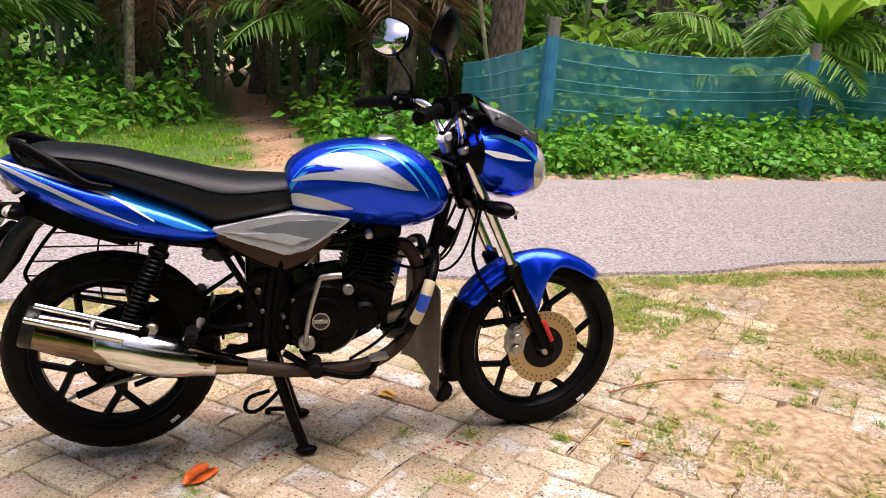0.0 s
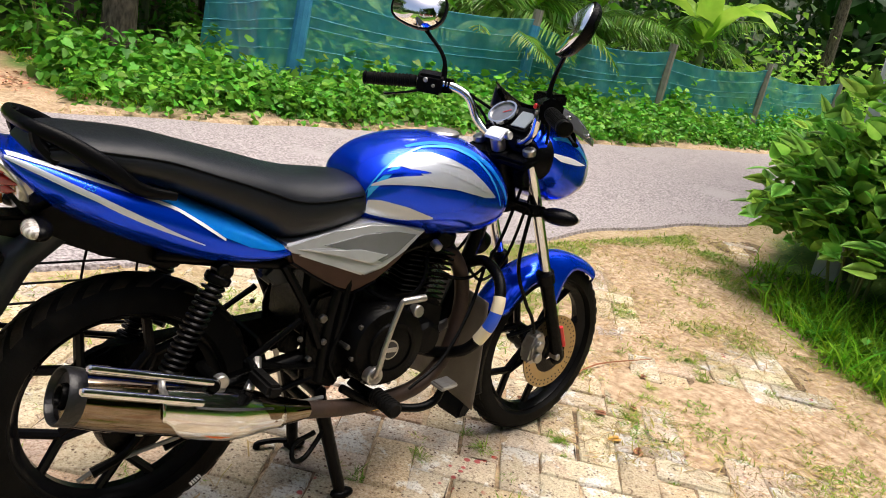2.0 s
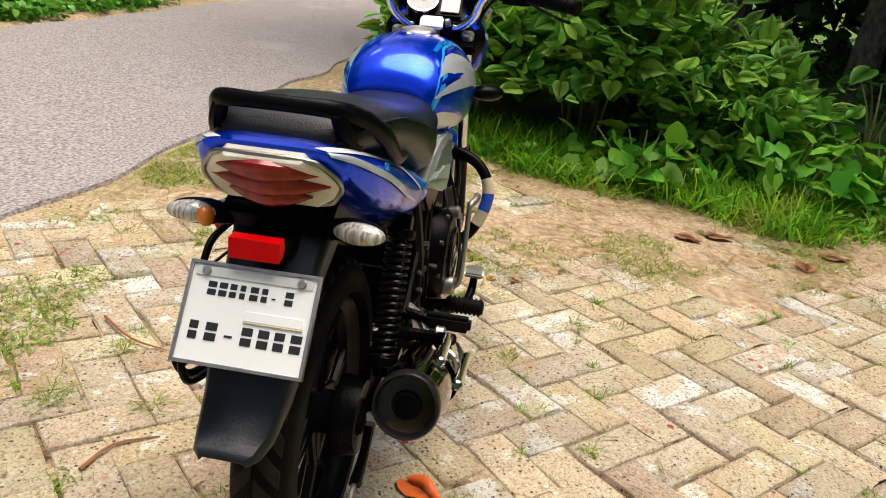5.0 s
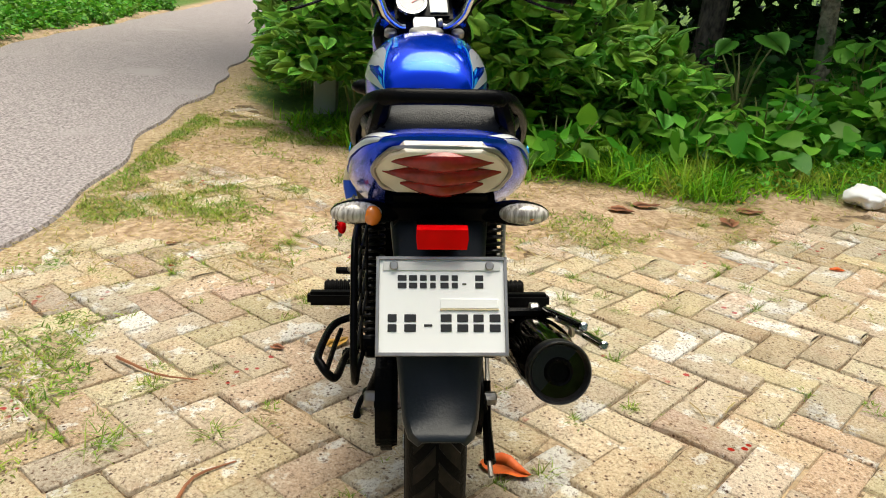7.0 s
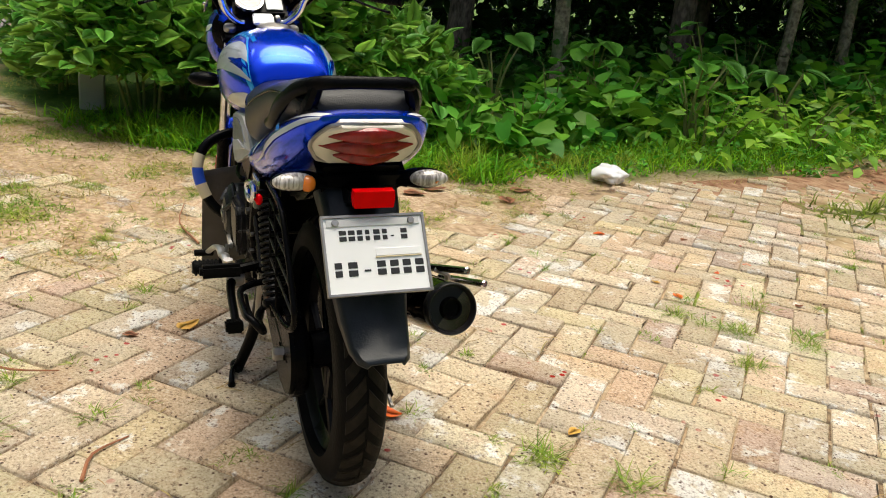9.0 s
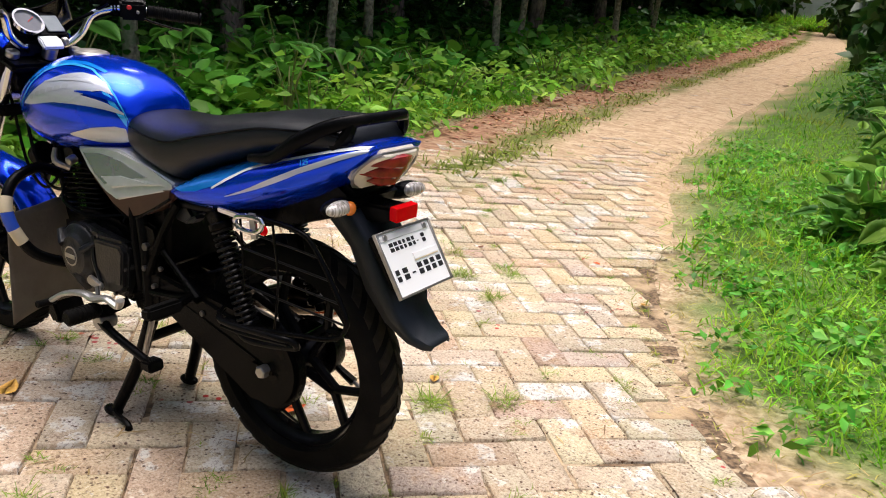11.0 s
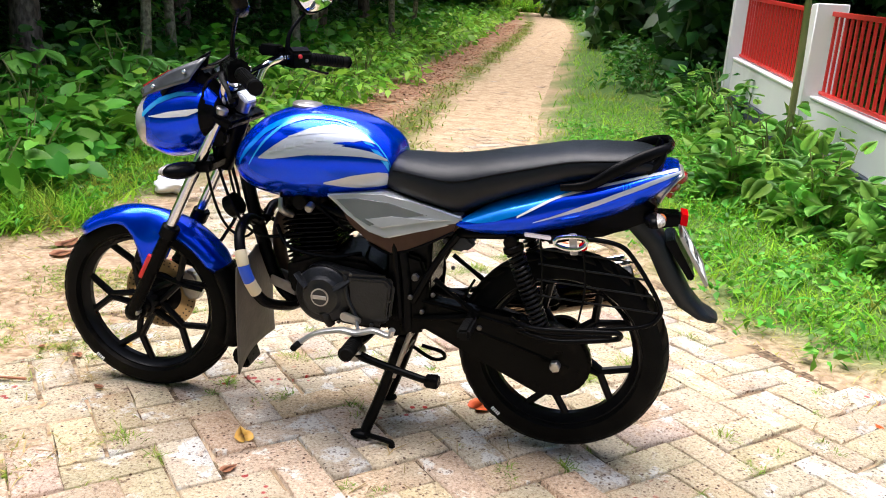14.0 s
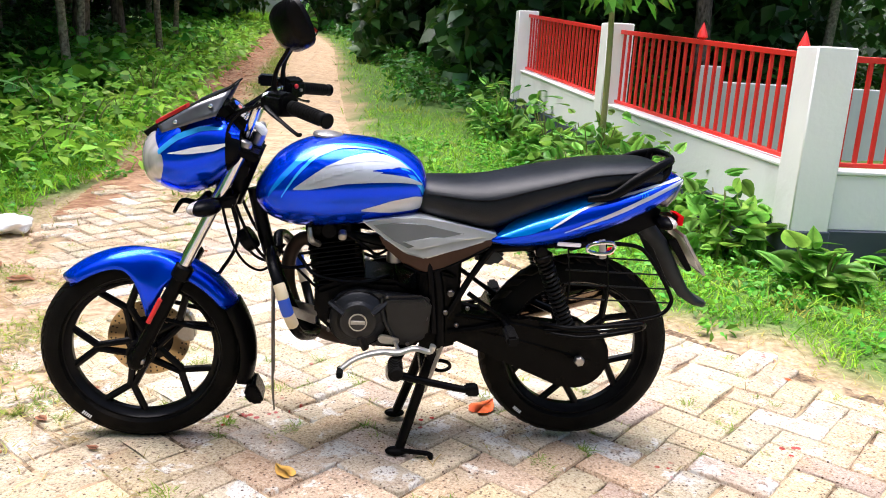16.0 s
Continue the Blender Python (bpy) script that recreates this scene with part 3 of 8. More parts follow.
stuff("field_grass", blades(14000, 3.0, 9.5, -40.8, -37.5, lambda x, y: 0.9 + 0 * x, 0.35, 0.85, 7.0), M_GRASS, "sunlit green field at the lane's end", "grass")
stuff("lawn_grass", blades(60000, -7, 3.0, 4.6, 9, lambda x, y: smooth(0.3, 0.7, y - road_hi(x)) * (trail_in(x, y) < -0.05), 0.04, 0.11, 1.3), M_GRASS,
      "short bright green grass beyond the road", "grass")
stuff("dry_grass", joined([
    blades(42000, -3.5, 5.5, -7, 1.5, lambda x, y: np.exp(-((lane_in(x, y) + 0.14 + 0.22 * wave(x, y, 2)) / 0.24) ** 2) * 0.85, 0.02, 0.07, 0.8, 0.95),
    blades(16000, 1.2, 6.5, 0.2, 1.75, lambda x, y: smooth(0.1, 0.8, clumps(x, y, 1.5) + 0.3) * smooth(0.9, 2.0, x - 0.6 * (1.3 - y)) * 0.9, 0.015, 0.05, 0.7, 1.0),
    blades(9000, -3.0, 9, 1.0, 1.75, lambda x, y: (0.35 + 0.5 * wave(x, y, 2.3)) * (y < road_lo(x)), 0.015, 0.05, 0.7, 1.0),
    blades(9000, -6, 14, 4.3, 5.2, lambda x, y: (y > road_hi(x)) * 0.6, 0.03, 0.08, 1.0, 0.8),
    blades(8000, 1.2, 3.2, -1.8, 1.2, lambda x, y: smooth(0.15, 0.6, clumps(x, y, 2.1)) * 0.9, 0.015, 0.045, 0.7, 1.0),
]), M_DRYGRASS, "yellowing dry grass at the lane's edge", "grass")


M_STRAW = shade("straw", (0.46, 0.35, 0.13), (0.28, 0.17, 0.06), 4, 0.7, rnd="island", rv=0.45, trans=0.15)
stuff("straw", joined([
    straw(13000, 1.2, 4.2, -1.9, 1.5, lambda x, y: smooth(-0.1, 0.5, clumps(x, y, 2.3) + 0.5 * (x - 2.0)) * (lane_in(x, y) > -0.3) * 0.8),
    straw(5000, -2.6, 5, 0.9, 1.6, lambda x, y: smooth(-0.1, 0.5, wave(x, y, 2.1)) * 0.7),
    straw(6000, -1.2, 2.6, -5.5, 1.0, lambda x, y: smooth(0.25, 0.7, wave(x, y, 1.7)) * 0.35),
    straw(5000, -2.5, 1.2, -6.0, 0.8, lambda x, y: np.exp(-((lane_in(x, y)) / 0.3) ** 2) * 0.7),
]), M_STRAW, "dead straw and grass stalks strewn on the ground", "straw")


def leaf_litter():
    """Rust-brown fallen leaves along the shaded half of the lane and on the woodland trail."""
    out = []
    x, y = rng.uniform(0.8, 5.5, 26000), rng.uniform(-26, -3.6, 26000)
    k = rng.random(26000) < smooth(0.50, 0.80, lane_share(x, y) + 0.12 * wave(x, y, 1.9)) * (lane_in(x, y) > -0.2) * smooth(-3.6, -6, y)
    x2, y2 = rng.uniform(-0.6, 2.0, 5000), rng.uniform(5.0, 15, 5000)
    k2 = trail_in(x2, y2) > -0.4
    x, y = np.concatenate([x[k], x2[k2]]), np.concatenate([y[k], y2[k2]])
    n = len(x)
    return spread(LEAF_V, LEAF_F, np.stack([x, y, rise(x, y) + 0.012], -1), rng.uniform(0, 6.3, n), rng.normal(0.05, 0.15, n), rng.normal(0, 0.25, n), 0.035 + 0.05 * rng.random((n, 1)))


stuff("leaf_litter", leaf_litter(), shade("rust_leaf", (0.34, 0.14, 0.07), (0.50, 0.27, 0.14), 6, 0.8, rnd="island", rv=0.5), "rust-brown fallen leaves along the shaded side of the lane", "leaves")


M_TUFT = shade("tuft_blade", (0.33, 0.37, 0.055), (0.13, 0.28, 0.03), 5, 0.6, rnd="island", rv=0.45, trans=0.3, spec=0.2)


def tufts():
    """Small tufts that grow in the joints of the lane."""
    out = []
    spots = [(-0.075, -0.568), (0.563, -1.764), (0.293, -1.571), (1.408, -3.3), (-0.541, -0.28), (1.173, 0.359), (0.342, 0.502), (1.293, -0.561), (0.94, -0.356), (1.809, 0.514), (0.58, 0.72), (1.515, 0.913), (0.76, -1.99), (0.46, -1.98), (0.29, -1.57), (0.38, -1.92), (0.63, -1.62), (-0.06, -0.58), (-0.23, -0.74), (1.41, -3.55), (1.39, -3.8), (0.74, -1.57), (0.54, -1.72), (0.84, -1.73), (0.29, 0.75)]
    x, y = rng.uniform(-1.2, 2.8, 560), rng.uniform(-5.5, 1.4, 560)
    spots += [(a, b) for a, b in zip(x, y) if lane_in(a, b) > 0.1]
    for i, (a, b) in enumerate(spots):
        big = (1.25 if i < 12 else 1.65) if i < 25 else rng.uniform(0.4, 1.0)
        n = int(60 * big) + 14
        pos = np.stack([a + rng.normal(0, 0.014 * big, n), b + rng.normal(0, 0.014 * big, n), np.full(n, rise(a, b) - 0.01)], -1)
        s = 0.042 * big * (0.45 + rng.random(n))
        out.append(spread(BLADE_V, BLADE_F, pos, rng.uniform(0, 6.3, n), rng.normal(0.95, 0.3, n), rng.normal(0, 0.3, n), np.stack([s, np.full(n, 0.050), s], -1)))
    return joined(out)


stuff("verge_grass", joined([
    blades(70000, 1.3, 4.6, 0.25, 1.55, lambda x, y: smooth(0.05, 0.7, clumps(x, y, 1.6) + 0.4 * clumps(x, y, 5.3) + 0.22 * (x - 2.6) + 1.6 * smooth(0.40, 0.05, road_lo(x) - y) * smooth(1.6, 2.6, x) - 0.25) * (y < road_lo(x) - 0.03) * 0.8, 0.012, 0.05, 0.7, 0.95),
    blades(22000, -2.4, 1.6, 0.9, 1.5, lambda x, y: smooth(0.1, 0.6, clumps(x, y, 1.7) + 0.4 * clumps(x, y, 5.1)) * 0.7, 0.012, 0.04, 0.7, 1.0),
    blades(26000, 1.6, 3.2, -1.9, 0.4, lambda x, y: smooth(0.35, 0.75, clumps(x, y, 2.0) + 0.4 * clumps(x, y, 6.1) + 0.25 * (x - 2.4)) * 0.8, 0.012, 0.038, 0.7, 1.0),
]), M_TUFT, "short matted yellow-green grass of the verge", "grass")
M_TRACKGRASS = shade("track_grass_blade", (0.16, 0.25, 0.03), (0.32, 0.36, 0.07), 3, 0.6, rnd="island", rv=0.4, trans=0.3, spec=0.15)
stuff("track_grass", blades(120000, 1.0, 5.5, -28, -3.4, lambda x, y: np.exp(-((lane_share(x, y) - 0.61 + 0.04 * wave(x, y, 0.8)) / np.interp(y, [-20, -5], [0.07, 0.10])) ** 2) * smooth(-0.9, 0.5, clumps(x, y, 0.9) + 0.4 * clumps(x, y, 3.1)), 0.05, 0.13, 1.8, 0.7), M_TRACKGRASS,
      "thin green grass strip along the middle of the lane", "grass")
stuff("grass_tuft", tufts(), M_TUFT, "small grass tufts growing in the brick joints", "grass")


def bush(x, y, rx, ry, height, n, size, mat=None, tv=HEART_V, tf=HEART_F, label="leafy green bush with broad heart-shaped leaves", shell=0.42, lift=0.0, flat=0.35):
    z = float(rise(x, y))
    root = tagged(new("bush"), label, "bush", "roadside bushes")
    root.location = (x, y, z)
    parts_list = []
    for k in range(5):
        a = rng.uniform(0, 6.3)
        parts_list.append(leaves(n // 5, (0.35 * rx * math.cos(a), 0.35 * ry * math.sin(a), lift + 0.12 * height * rng.random()),
                                 (0.75 * rx, 0.75 * ry, height * rng.uniform(0.75, 1.0)), size, tv, tf, shell, flat, floor=0))
    v, f = joined(parts_list)
    link_mesh("foliage", array_mesh("foliage", v, f), mat or M_LEAF, root, smooth=180)
    for k in range(6):
        a, r = rng.uniform(0, 6.3), rng.uniform(0.2, 0.6)
        part("stem", tube([(0.1 * math.cos(a), 0.1 * math.sin(a), -0.03), (r * 0.6 * rx * math.cos(a), r * 0.6 * ry * math.sin(a), 0.45 * height), (r * rx * math.cos(a), r * ry * math.sin(a), 0.85 * height)],
                          [0.012, 0.008, 0.004], 5, 3), M_STEM, root)
    return root


# The big creeper-covered bushes by the road's near side.
for x, y, rx, ry, h, n, s in ((4.42, 0.28, 0.66, 0.66, 1.02, 1900, 0.122), (4.42, -0.55, 0.84, 0.76, 1.18, 2300, 0.126), (4.50, -1.55, 0.85, 0.70, 0.72, 1300, 0.122),
                              (5.5, 0.05, 0.9, 0.75, 1.6, 1500, 0.135), (5.5, -1.0, 0.9, 0.7, 1.35, 1300, 0.135), (5.7, 0.85, 0.8, 0.4, 0.9, 600, 0.11), (7.2, 1.1, 1.0, 0.45, 1.2, 600, 0.12)):
    bush(x, y, rx, ry, h, n, s, M_BUSH, ROUND_V, ROUND_F, lift=0.32 if x < 4.46 else 0.1, flat=-0.05, shell=0.36)
for x, y, rx, ry, h, n, s in ((3.45, -0.9, 0.35, 0.5, 0.36, 110, 0.14), (3.6, -1.75, 0.4, 0.5, 0.45, 170, 0.13), (3.85, -2.4, 0.5, 0.5, 0.5, 210, 0.13), (4.3, -2.9, 0.7, 0.6, 0.62, 260, 0.14)):
    bush(x, y, rx, ry, h, n, s, M_WEED, label="low green weeds growing beside the brick lane")
# Weeds and shrubs along the lane's far stretch, on both sides.
yy = -3.7
while yy > -33:
    left = float(np.interp(yy, L_Y, L_X))
    for off in (0.75, 1.7, 2.9):
        # light falls off by colour: sunlit green in front, shaded green at the back
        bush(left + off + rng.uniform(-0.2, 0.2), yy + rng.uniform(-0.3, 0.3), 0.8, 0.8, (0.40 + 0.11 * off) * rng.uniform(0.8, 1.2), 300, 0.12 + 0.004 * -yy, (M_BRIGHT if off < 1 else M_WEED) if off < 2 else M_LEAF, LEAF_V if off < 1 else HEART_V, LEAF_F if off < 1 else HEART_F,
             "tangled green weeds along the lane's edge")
    yy -= 1.05 + 0.03 * -yy
yy = -7.4
while yy > -33:
    right = float(np.interp(yy, R_Y, R_X))
    for off in (1.5, 2.4):
        if yy < -9 or off > 2:
            bush(right - off + rng.uniform(-0.2, 0.2), yy + rng.uniform(-0.3, 0.3), 0.75, 0.75, rng.uniform(0.35, 0.6), 260, 0.11 + 0.004 * -yy, M_LEAF, LEAF_V, LEAF_F, "low leafy weeds on the grassy bank")
    yy -= 1.15 + 0.03 * -yy
# Broad-leaved plants in front of the white wall.
for x, y, r, h, n in ((-1.40, -3.35, 0.42, 0.62, 85), (-1.62, -2.55, 0.30, 0.50, 60), (-1.25, -4.4, 0.5, 0.66, 100), (-1.05, -5.3, 0.45, 0.6, 90), (-0.95, -3.9, 0.35, 0.45, 60),
                      (-0.85, -7.0, 0.45, 0.55, 90), (-2.75, -1.9, 0.30, 0.5, 60), (-1.85, -1.75, 0.25, 0.32, 45)):
    bush(x, y, r, r, h, int(n * 2.1), 0.135, M_BUSH, ROUND_V, ROUND_F, label="broad-leaved weed growing before the white wall", flat=0.1)


# Shrubs behind the net fence, their sunlight put into the leaf colour.
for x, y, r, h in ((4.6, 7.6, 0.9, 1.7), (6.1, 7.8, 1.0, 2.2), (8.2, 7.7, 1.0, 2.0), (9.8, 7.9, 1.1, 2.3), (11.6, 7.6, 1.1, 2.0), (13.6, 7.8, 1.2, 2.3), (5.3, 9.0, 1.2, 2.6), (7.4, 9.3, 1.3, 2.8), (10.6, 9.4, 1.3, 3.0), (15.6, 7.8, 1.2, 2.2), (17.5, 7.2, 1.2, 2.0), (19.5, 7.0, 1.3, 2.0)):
    bush(x, y, r, r, h, 420, 0.24, M_BRIGHT, LEAF_V, LEAF_F, "tall shrub behind the net fence, sunlight put into its leaf colour", 0.35)
for x, y, r, h in ((-1.6, 6.9, 0.6, 0.7), (-2.6, 7.3, 0.7, 1.0), (-3.6, 7.0, 0.7, 0.9), (-0.4, 8.2, 0.6, 0.8), (1.55, 7.2, 0.5, 0.6), (1.9, 8.2, 0.6, 0.8), (2.6, 6.5, 0.5, 0.55), (-4.8, 7.2, 0.8, 1.1)):
    bush(x, y, r, r, h, 300, 0.15, M_WEED, LEAF_V, LEAF_F, "leafy shrub at the wood's edge", 0.4)


def lawn_weeds():
    """Small broad-leaved weeds among the grass on both sides of the lane."""
    out = []
    for k in range(1300):
        x, y = (rng.uniform(-3.4, 0.8), rng.uniform(-6.5, -0.2)) if k % 3 else (rng.uniform(2.6, 3.9), rng.uniform(-7, 0.9))
        if rng.random() < float(right_keep(x, y)):
            out.append(leaves(22, (x, y, float(rise(x, y))), (0.10, 0.10, rng.uniform(0.05, 0.16)), 0.055, LEAF_V, LEAF_F, 0.4, floor=0))
    return joined(out)


stuff("lawn_weeds", lawn_weeds(), M_WEED, "small broad-leaved weeds growing among the grass", "weeds")


def weed_band():
    """Dense weeds between the road and the net fence."""
    out = []
    for k in range(260):
        x = rng.uniform(-1.0, 16)
        d = rng.uniform(0.35, 1.6)
        y = road_hi(x) + d
        if trail_in(x, y) > -0.25 or (x < 0.8):
            continue
        h = (0.22 + 0.16 * d) * rng.uniform(0.75, 1.25)
        out.append(leaves(150, (x, y, 0.0), (0.36, 0.34, h), 0.062 if d < 0.8 else 0.09, HEART_V, HEART_F, 0.6, floor=0))
    return joined(out)


stuff("roadside_weeds", weed_band(), M_WEED, "dense green weeds between the road and the net fence", "weeds")


def taro(x, y, h, n):
    root = tagged(new("taro_plant"), "taro plant with big heart-shaped bright green leaves", "plant", "taro plants")
    root.location = (x, y, float(rise(x, y)))
    for k in range(n):
        a = k * 2.4 + rng.uniform(-0.3, 0.3)
        hh, r = h * rng.uniform(0.6, 1.0), rng.uniform(0.12, 0.3)
        tip = np.array((r * math.cos(a), r * math.sin(a), hh))
        part("stalk", tube([(0, 0, -0.02), (0.4 * tip[0], 0.4 * tip[1], 0.6 * hh), tuple(tip)], [0.014, 0.01, 0.006], 6, 4), M_STEM, root)
        v, f = spread(ROUND_V, ROUND_F, tip[None], np.array([a]), np.array([rng.uniform(0.05, 0.6)]), np.array([rng.uniform(-0.35, 0.35)]), np.array([[0.27 * rng.uniform(0.7, 1.15)]]))
        link_mesh("leaf", array_mesh("leaf", v, f), M_TARO, root, smooth=180)


for x, y, h, n in ((4.65, -3.45, 0.88, 6), (4.75, -4.75, 0.92, 7), (3.75, -3.85, 0.75, 6), (4.5, -4.6, 0.7, 6), (4.9, -5.3, 0.75, 5), (4.2, -5.2, 0.6, 5), (5.1, -2.7, 0.9, 5), (4.0, -6.2, 0.6, 4)):
    taro(x, y, h, n)

# ---- trees ----


def trunk_bm(h, r, lean=(0, 0), bend=0.1, n=12):
    pts = [(lean[0] * t * h + bend * math.sin(3 * t) * 0.5, lean[1] * t * h, t * h - 0.05) for t in (0, 0.06, 0.2, 0.45, 0.7, 1.0)]
    return tube(pts, [r * 1.35, r * 1.08, r, r * 0.92, r * 0.8, r * 0.55], n, 4)


def frond_arrays(length, droop, n=44, leaf=0.55):
    """One palm frond along +x: leaflets on both sides of a bent rib."""
    t = np.linspace(0.12, 1, n)
    ang = 0.9 - droop * t
    x = np.cumsum(np.cos(ang)) * length / n
    z = np.cumsum(np.sin(ang)) * length / n
    out = []
    lf = np.array([(0, 0, 0), (0.5, 0.045, -0.06), (1, 0, -0.30), (0.5, -0.045, -0.06)], float)
    ff = np.array([(0, 1, 2), (0, 2, 3)])
    for sgn in (1, -1):
        s = leaf * np.sin(np.pi * (0.15 + 0.8 * t)) * rng.uniform(0.85, 1.1, n)
        out.append(spread(lf, ff, np.stack([x, 0 * x, z], -1), np.full(n, sgn * 1.05) + rng.normal(0, 0.07, n), rng.normal(0.25, 0.12, n), np.zeros(n), s[:, None]))
    w = 0.02 * (1 - 0.8 * t)
    rib = np.concatenate([np.stack([x, w, z], -1), np.stack([x, -w, z + 0.01], -1)])
    k = np.arange(n - 1)
    out.append((rib, np.concatenate([np.stack([k, k + 1, k + n], -1), np.stack([k + 1, k + n + 1, k + n], -1)])))
    return joined(out)


def palm(h, r, nf=14, length=3.0, mat=None, label="coconut palm with a ringed grey trunk and feathery fronds", hang=1.0, fronds=None):
    root = tagged(new("palm_tree"), label, "tree", "palms")
    part("trunk", trunk_bm(h, r, (rng.normal(0, 0.02), rng.normal(0, 0.02))), mat or M_BARK, root)
    out = []
    for k in range(nf):
        v, f = frond_arrays(length * rng.uniform(0.8, 1.1), rng.uniform(1.2, 2.6) * hang)
        a, c, s = k * 2.4, math.cos(k * 2.4), math.sin(k * 2.4)
        out.append((np.stack([v[:, 0] * c - v[:, 1] * s, v[:, 0] * s + v[:, 1] * c, v[:, 2] + h - 0.1], -1), f))
    v, f = joined(out)
    link_mesh("crown", array_mesh("crown", v, f), fronds or M_FROND, root)
    return root


def broadleaf(h, r, spreadr, n, size, bark=None, label="tall leafy tree with a rough brown trunk"):
    root = tagged(new("tree"), label, "tree", "woodland trees")
    part("trunk", trunk_bm(h * 0.8, r, (rng.normal(0, 0.03), rng.normal(0, 0.03)), 0.2), bark or M_BARK, root)
    out = []
    for k in range(8):
        a, u = k * 2.4 + rng.uniform(-0.4, 0.4), rng.uniform(0.45, 1.0)
        c = (spreadr * 0.6 * u * math.cos(a), spreadr * 0.6 * u * math.sin(a), h * rng.uniform(0.6, 1.0))
        part("limb", tube([(0, 0, h * 0.42), (c[0] * 0.5, c[1] * 0.5, (h * 0.42 + c[2]) / 2), c], [r * 0.45, r * 0.28, r * 0.1], 6, 3), bark or M_BARK, root)
        out.append(leaves(n // 8, c, (spreadr * 0.55, spreadr * 0.55, h * 0.16), size, LEAF_V, LEAF_F, 0.2))
    v, f = joined(out)
    link_mesh("crown", array_mesh("crown", v, f), M_CROWN, root)
    return root


def put(ob, x, y, turn=0.0, s=1.0):
    ob.location = (x, y, float(min(rise(x, y), 2.4)))
    ob.rotation_euler = (0, 0, turn)
    ob.scale = (s, s, s)
    return ob


def again(ob, x, y, turn, s=1.0):
    return copy_thing(ob, Matrix.Translation((x, y, float(min(rise(x, y), 2.4)))) @ Matrix.Rotation(turn, 4, "Z") @ Matrix.Scale(s / ob.scale[0], 4))


palm_big = put(palm(6.5, 0.20), 3.45, 7.0)
again(palm_big, 2.35, 7.5, 1.0, 0.85)
again(palm_big, -0.75, 9.8, 2.2, 1.1)
again(palm_big, 2.9, 11.5, 3.1, 1.0)
again(palm_big, -4.5, 9.0, 4.1, 0.9)
again(palm_big, 6.8, 9.5, 5.0, 0.9)
palm_low = put(palm(1.2, 0.10, 11, 2.4, hang=0.8, label="young coconut palm with arching fronds behind the net fence"), 7.3, 7.4)
for x, y, t, s in ((1.9, 8.8, 1.0, 1.0), (-2.6, 8.3, 2.0, 1.05), (5.4, 8.6, 0.4, 0.8), (6.9, 7.0, 2.2, 0.7), (10.0, 8.2, 3.0, 1.0), (-5.5, 7.6, 2.7, 0.9), (4.3, 9.8, 1.4, 1.2), (13.0, 8.5, 0.8, 1.1), (7.6, -6.8, 2.2, 1.1), (8.2, -11, 1.2, 1.2)):
    again(palm_low, x, y, t, s)
withered = put(palm(2.0, 0.09, 9, 2.1, hang=1.4, label="withered young palm with hanging dry brown fronds", fronds=M_DRYFROND), 1.98, 8.0, 0.6)
again(withered, 2.75, 8.6, 2.1, 0.9)
again(withered, -0.2, 9.4, 4.0, 0.9)
tree_a = put(broadleaf(8.0, 0.13, 2.8, 2600, 0.24), 6.4, -5.6)
tree_b = put(broadleaf(7.0, 0.075, 2.2, 2000, 0.22, M_PALEBARK, "slender woodland tree with a pale mottled trunk"), 5.55, -3.6)
for k, (x, y, s) in enumerate(((8.2, -1.4, 1.0), (9.2, 0.6, 1.1), (7.9, -3.4, 1.15), (5.9, -7.6, 0.9), (6.9, -9.6, 1.05), (5.6, -11.8, 1.0), (7.6, -13.5, 1.1), (6.3, -16.5, 1.0), (8.2, -18.5, 1.1), (7.2, -22, 1.1), (9.5, -8, 1.2), (10, -2.5, 1.2), (9.3, -26, 1.2), (9.6, 4.0 + 4.5, 1.0), (12.5, 10, 1.1), (5.0, 12, 1.1), (-3.0, 11.5, 1.0), (0.8, 13, 1.2), (-6.5, 10, 1.1), (8.2, 12, 1.0), (15, 9, 1.1), (18, 11, 1.2), (22, 9.5, 1.2),
                             (-4.6, -10.5, 1.0), (-6.8, -11, 1.1), (-3.2, -14.5, 1.0), (-1.6, -18.5, 1.1), (-2.5, -19, 1.1), (0.2, -22, 1.0), (-1.2, -27, 1.2), (1.2, -31, 1.1), (-7.5, -8.5, 1.1), (-10.5, -6.5, 1.0), (-5.2, -13, 1.2), (12, 2.8 - 5, 1.2))):
    again(tree_a if k % 3 else tree_b, x, y, k * 1.9, s)
for k, (x, y, s) in enumerate(((4.9, -9.4, 0.8), (5.1, -10.4, 0.75), (5.4, -6.2, 0.8), (4.7, -13.5, 0.8), (5.3, -17, 0.8), (-0.9, 8.3, 0.8), (1.3, 10.5, 0.9), (1.7, 11.2, 0.9), (2.1, 10.2, 0.8), (1.0, 11.8, 1.0), (2.6, 9.4, 0.9), (-1.8, 12, 1.0), (-0.2, 14, 1.0), (3.8, 10.5, 0.8))):
    again(tree_b, x, y, k * 2.3, s)


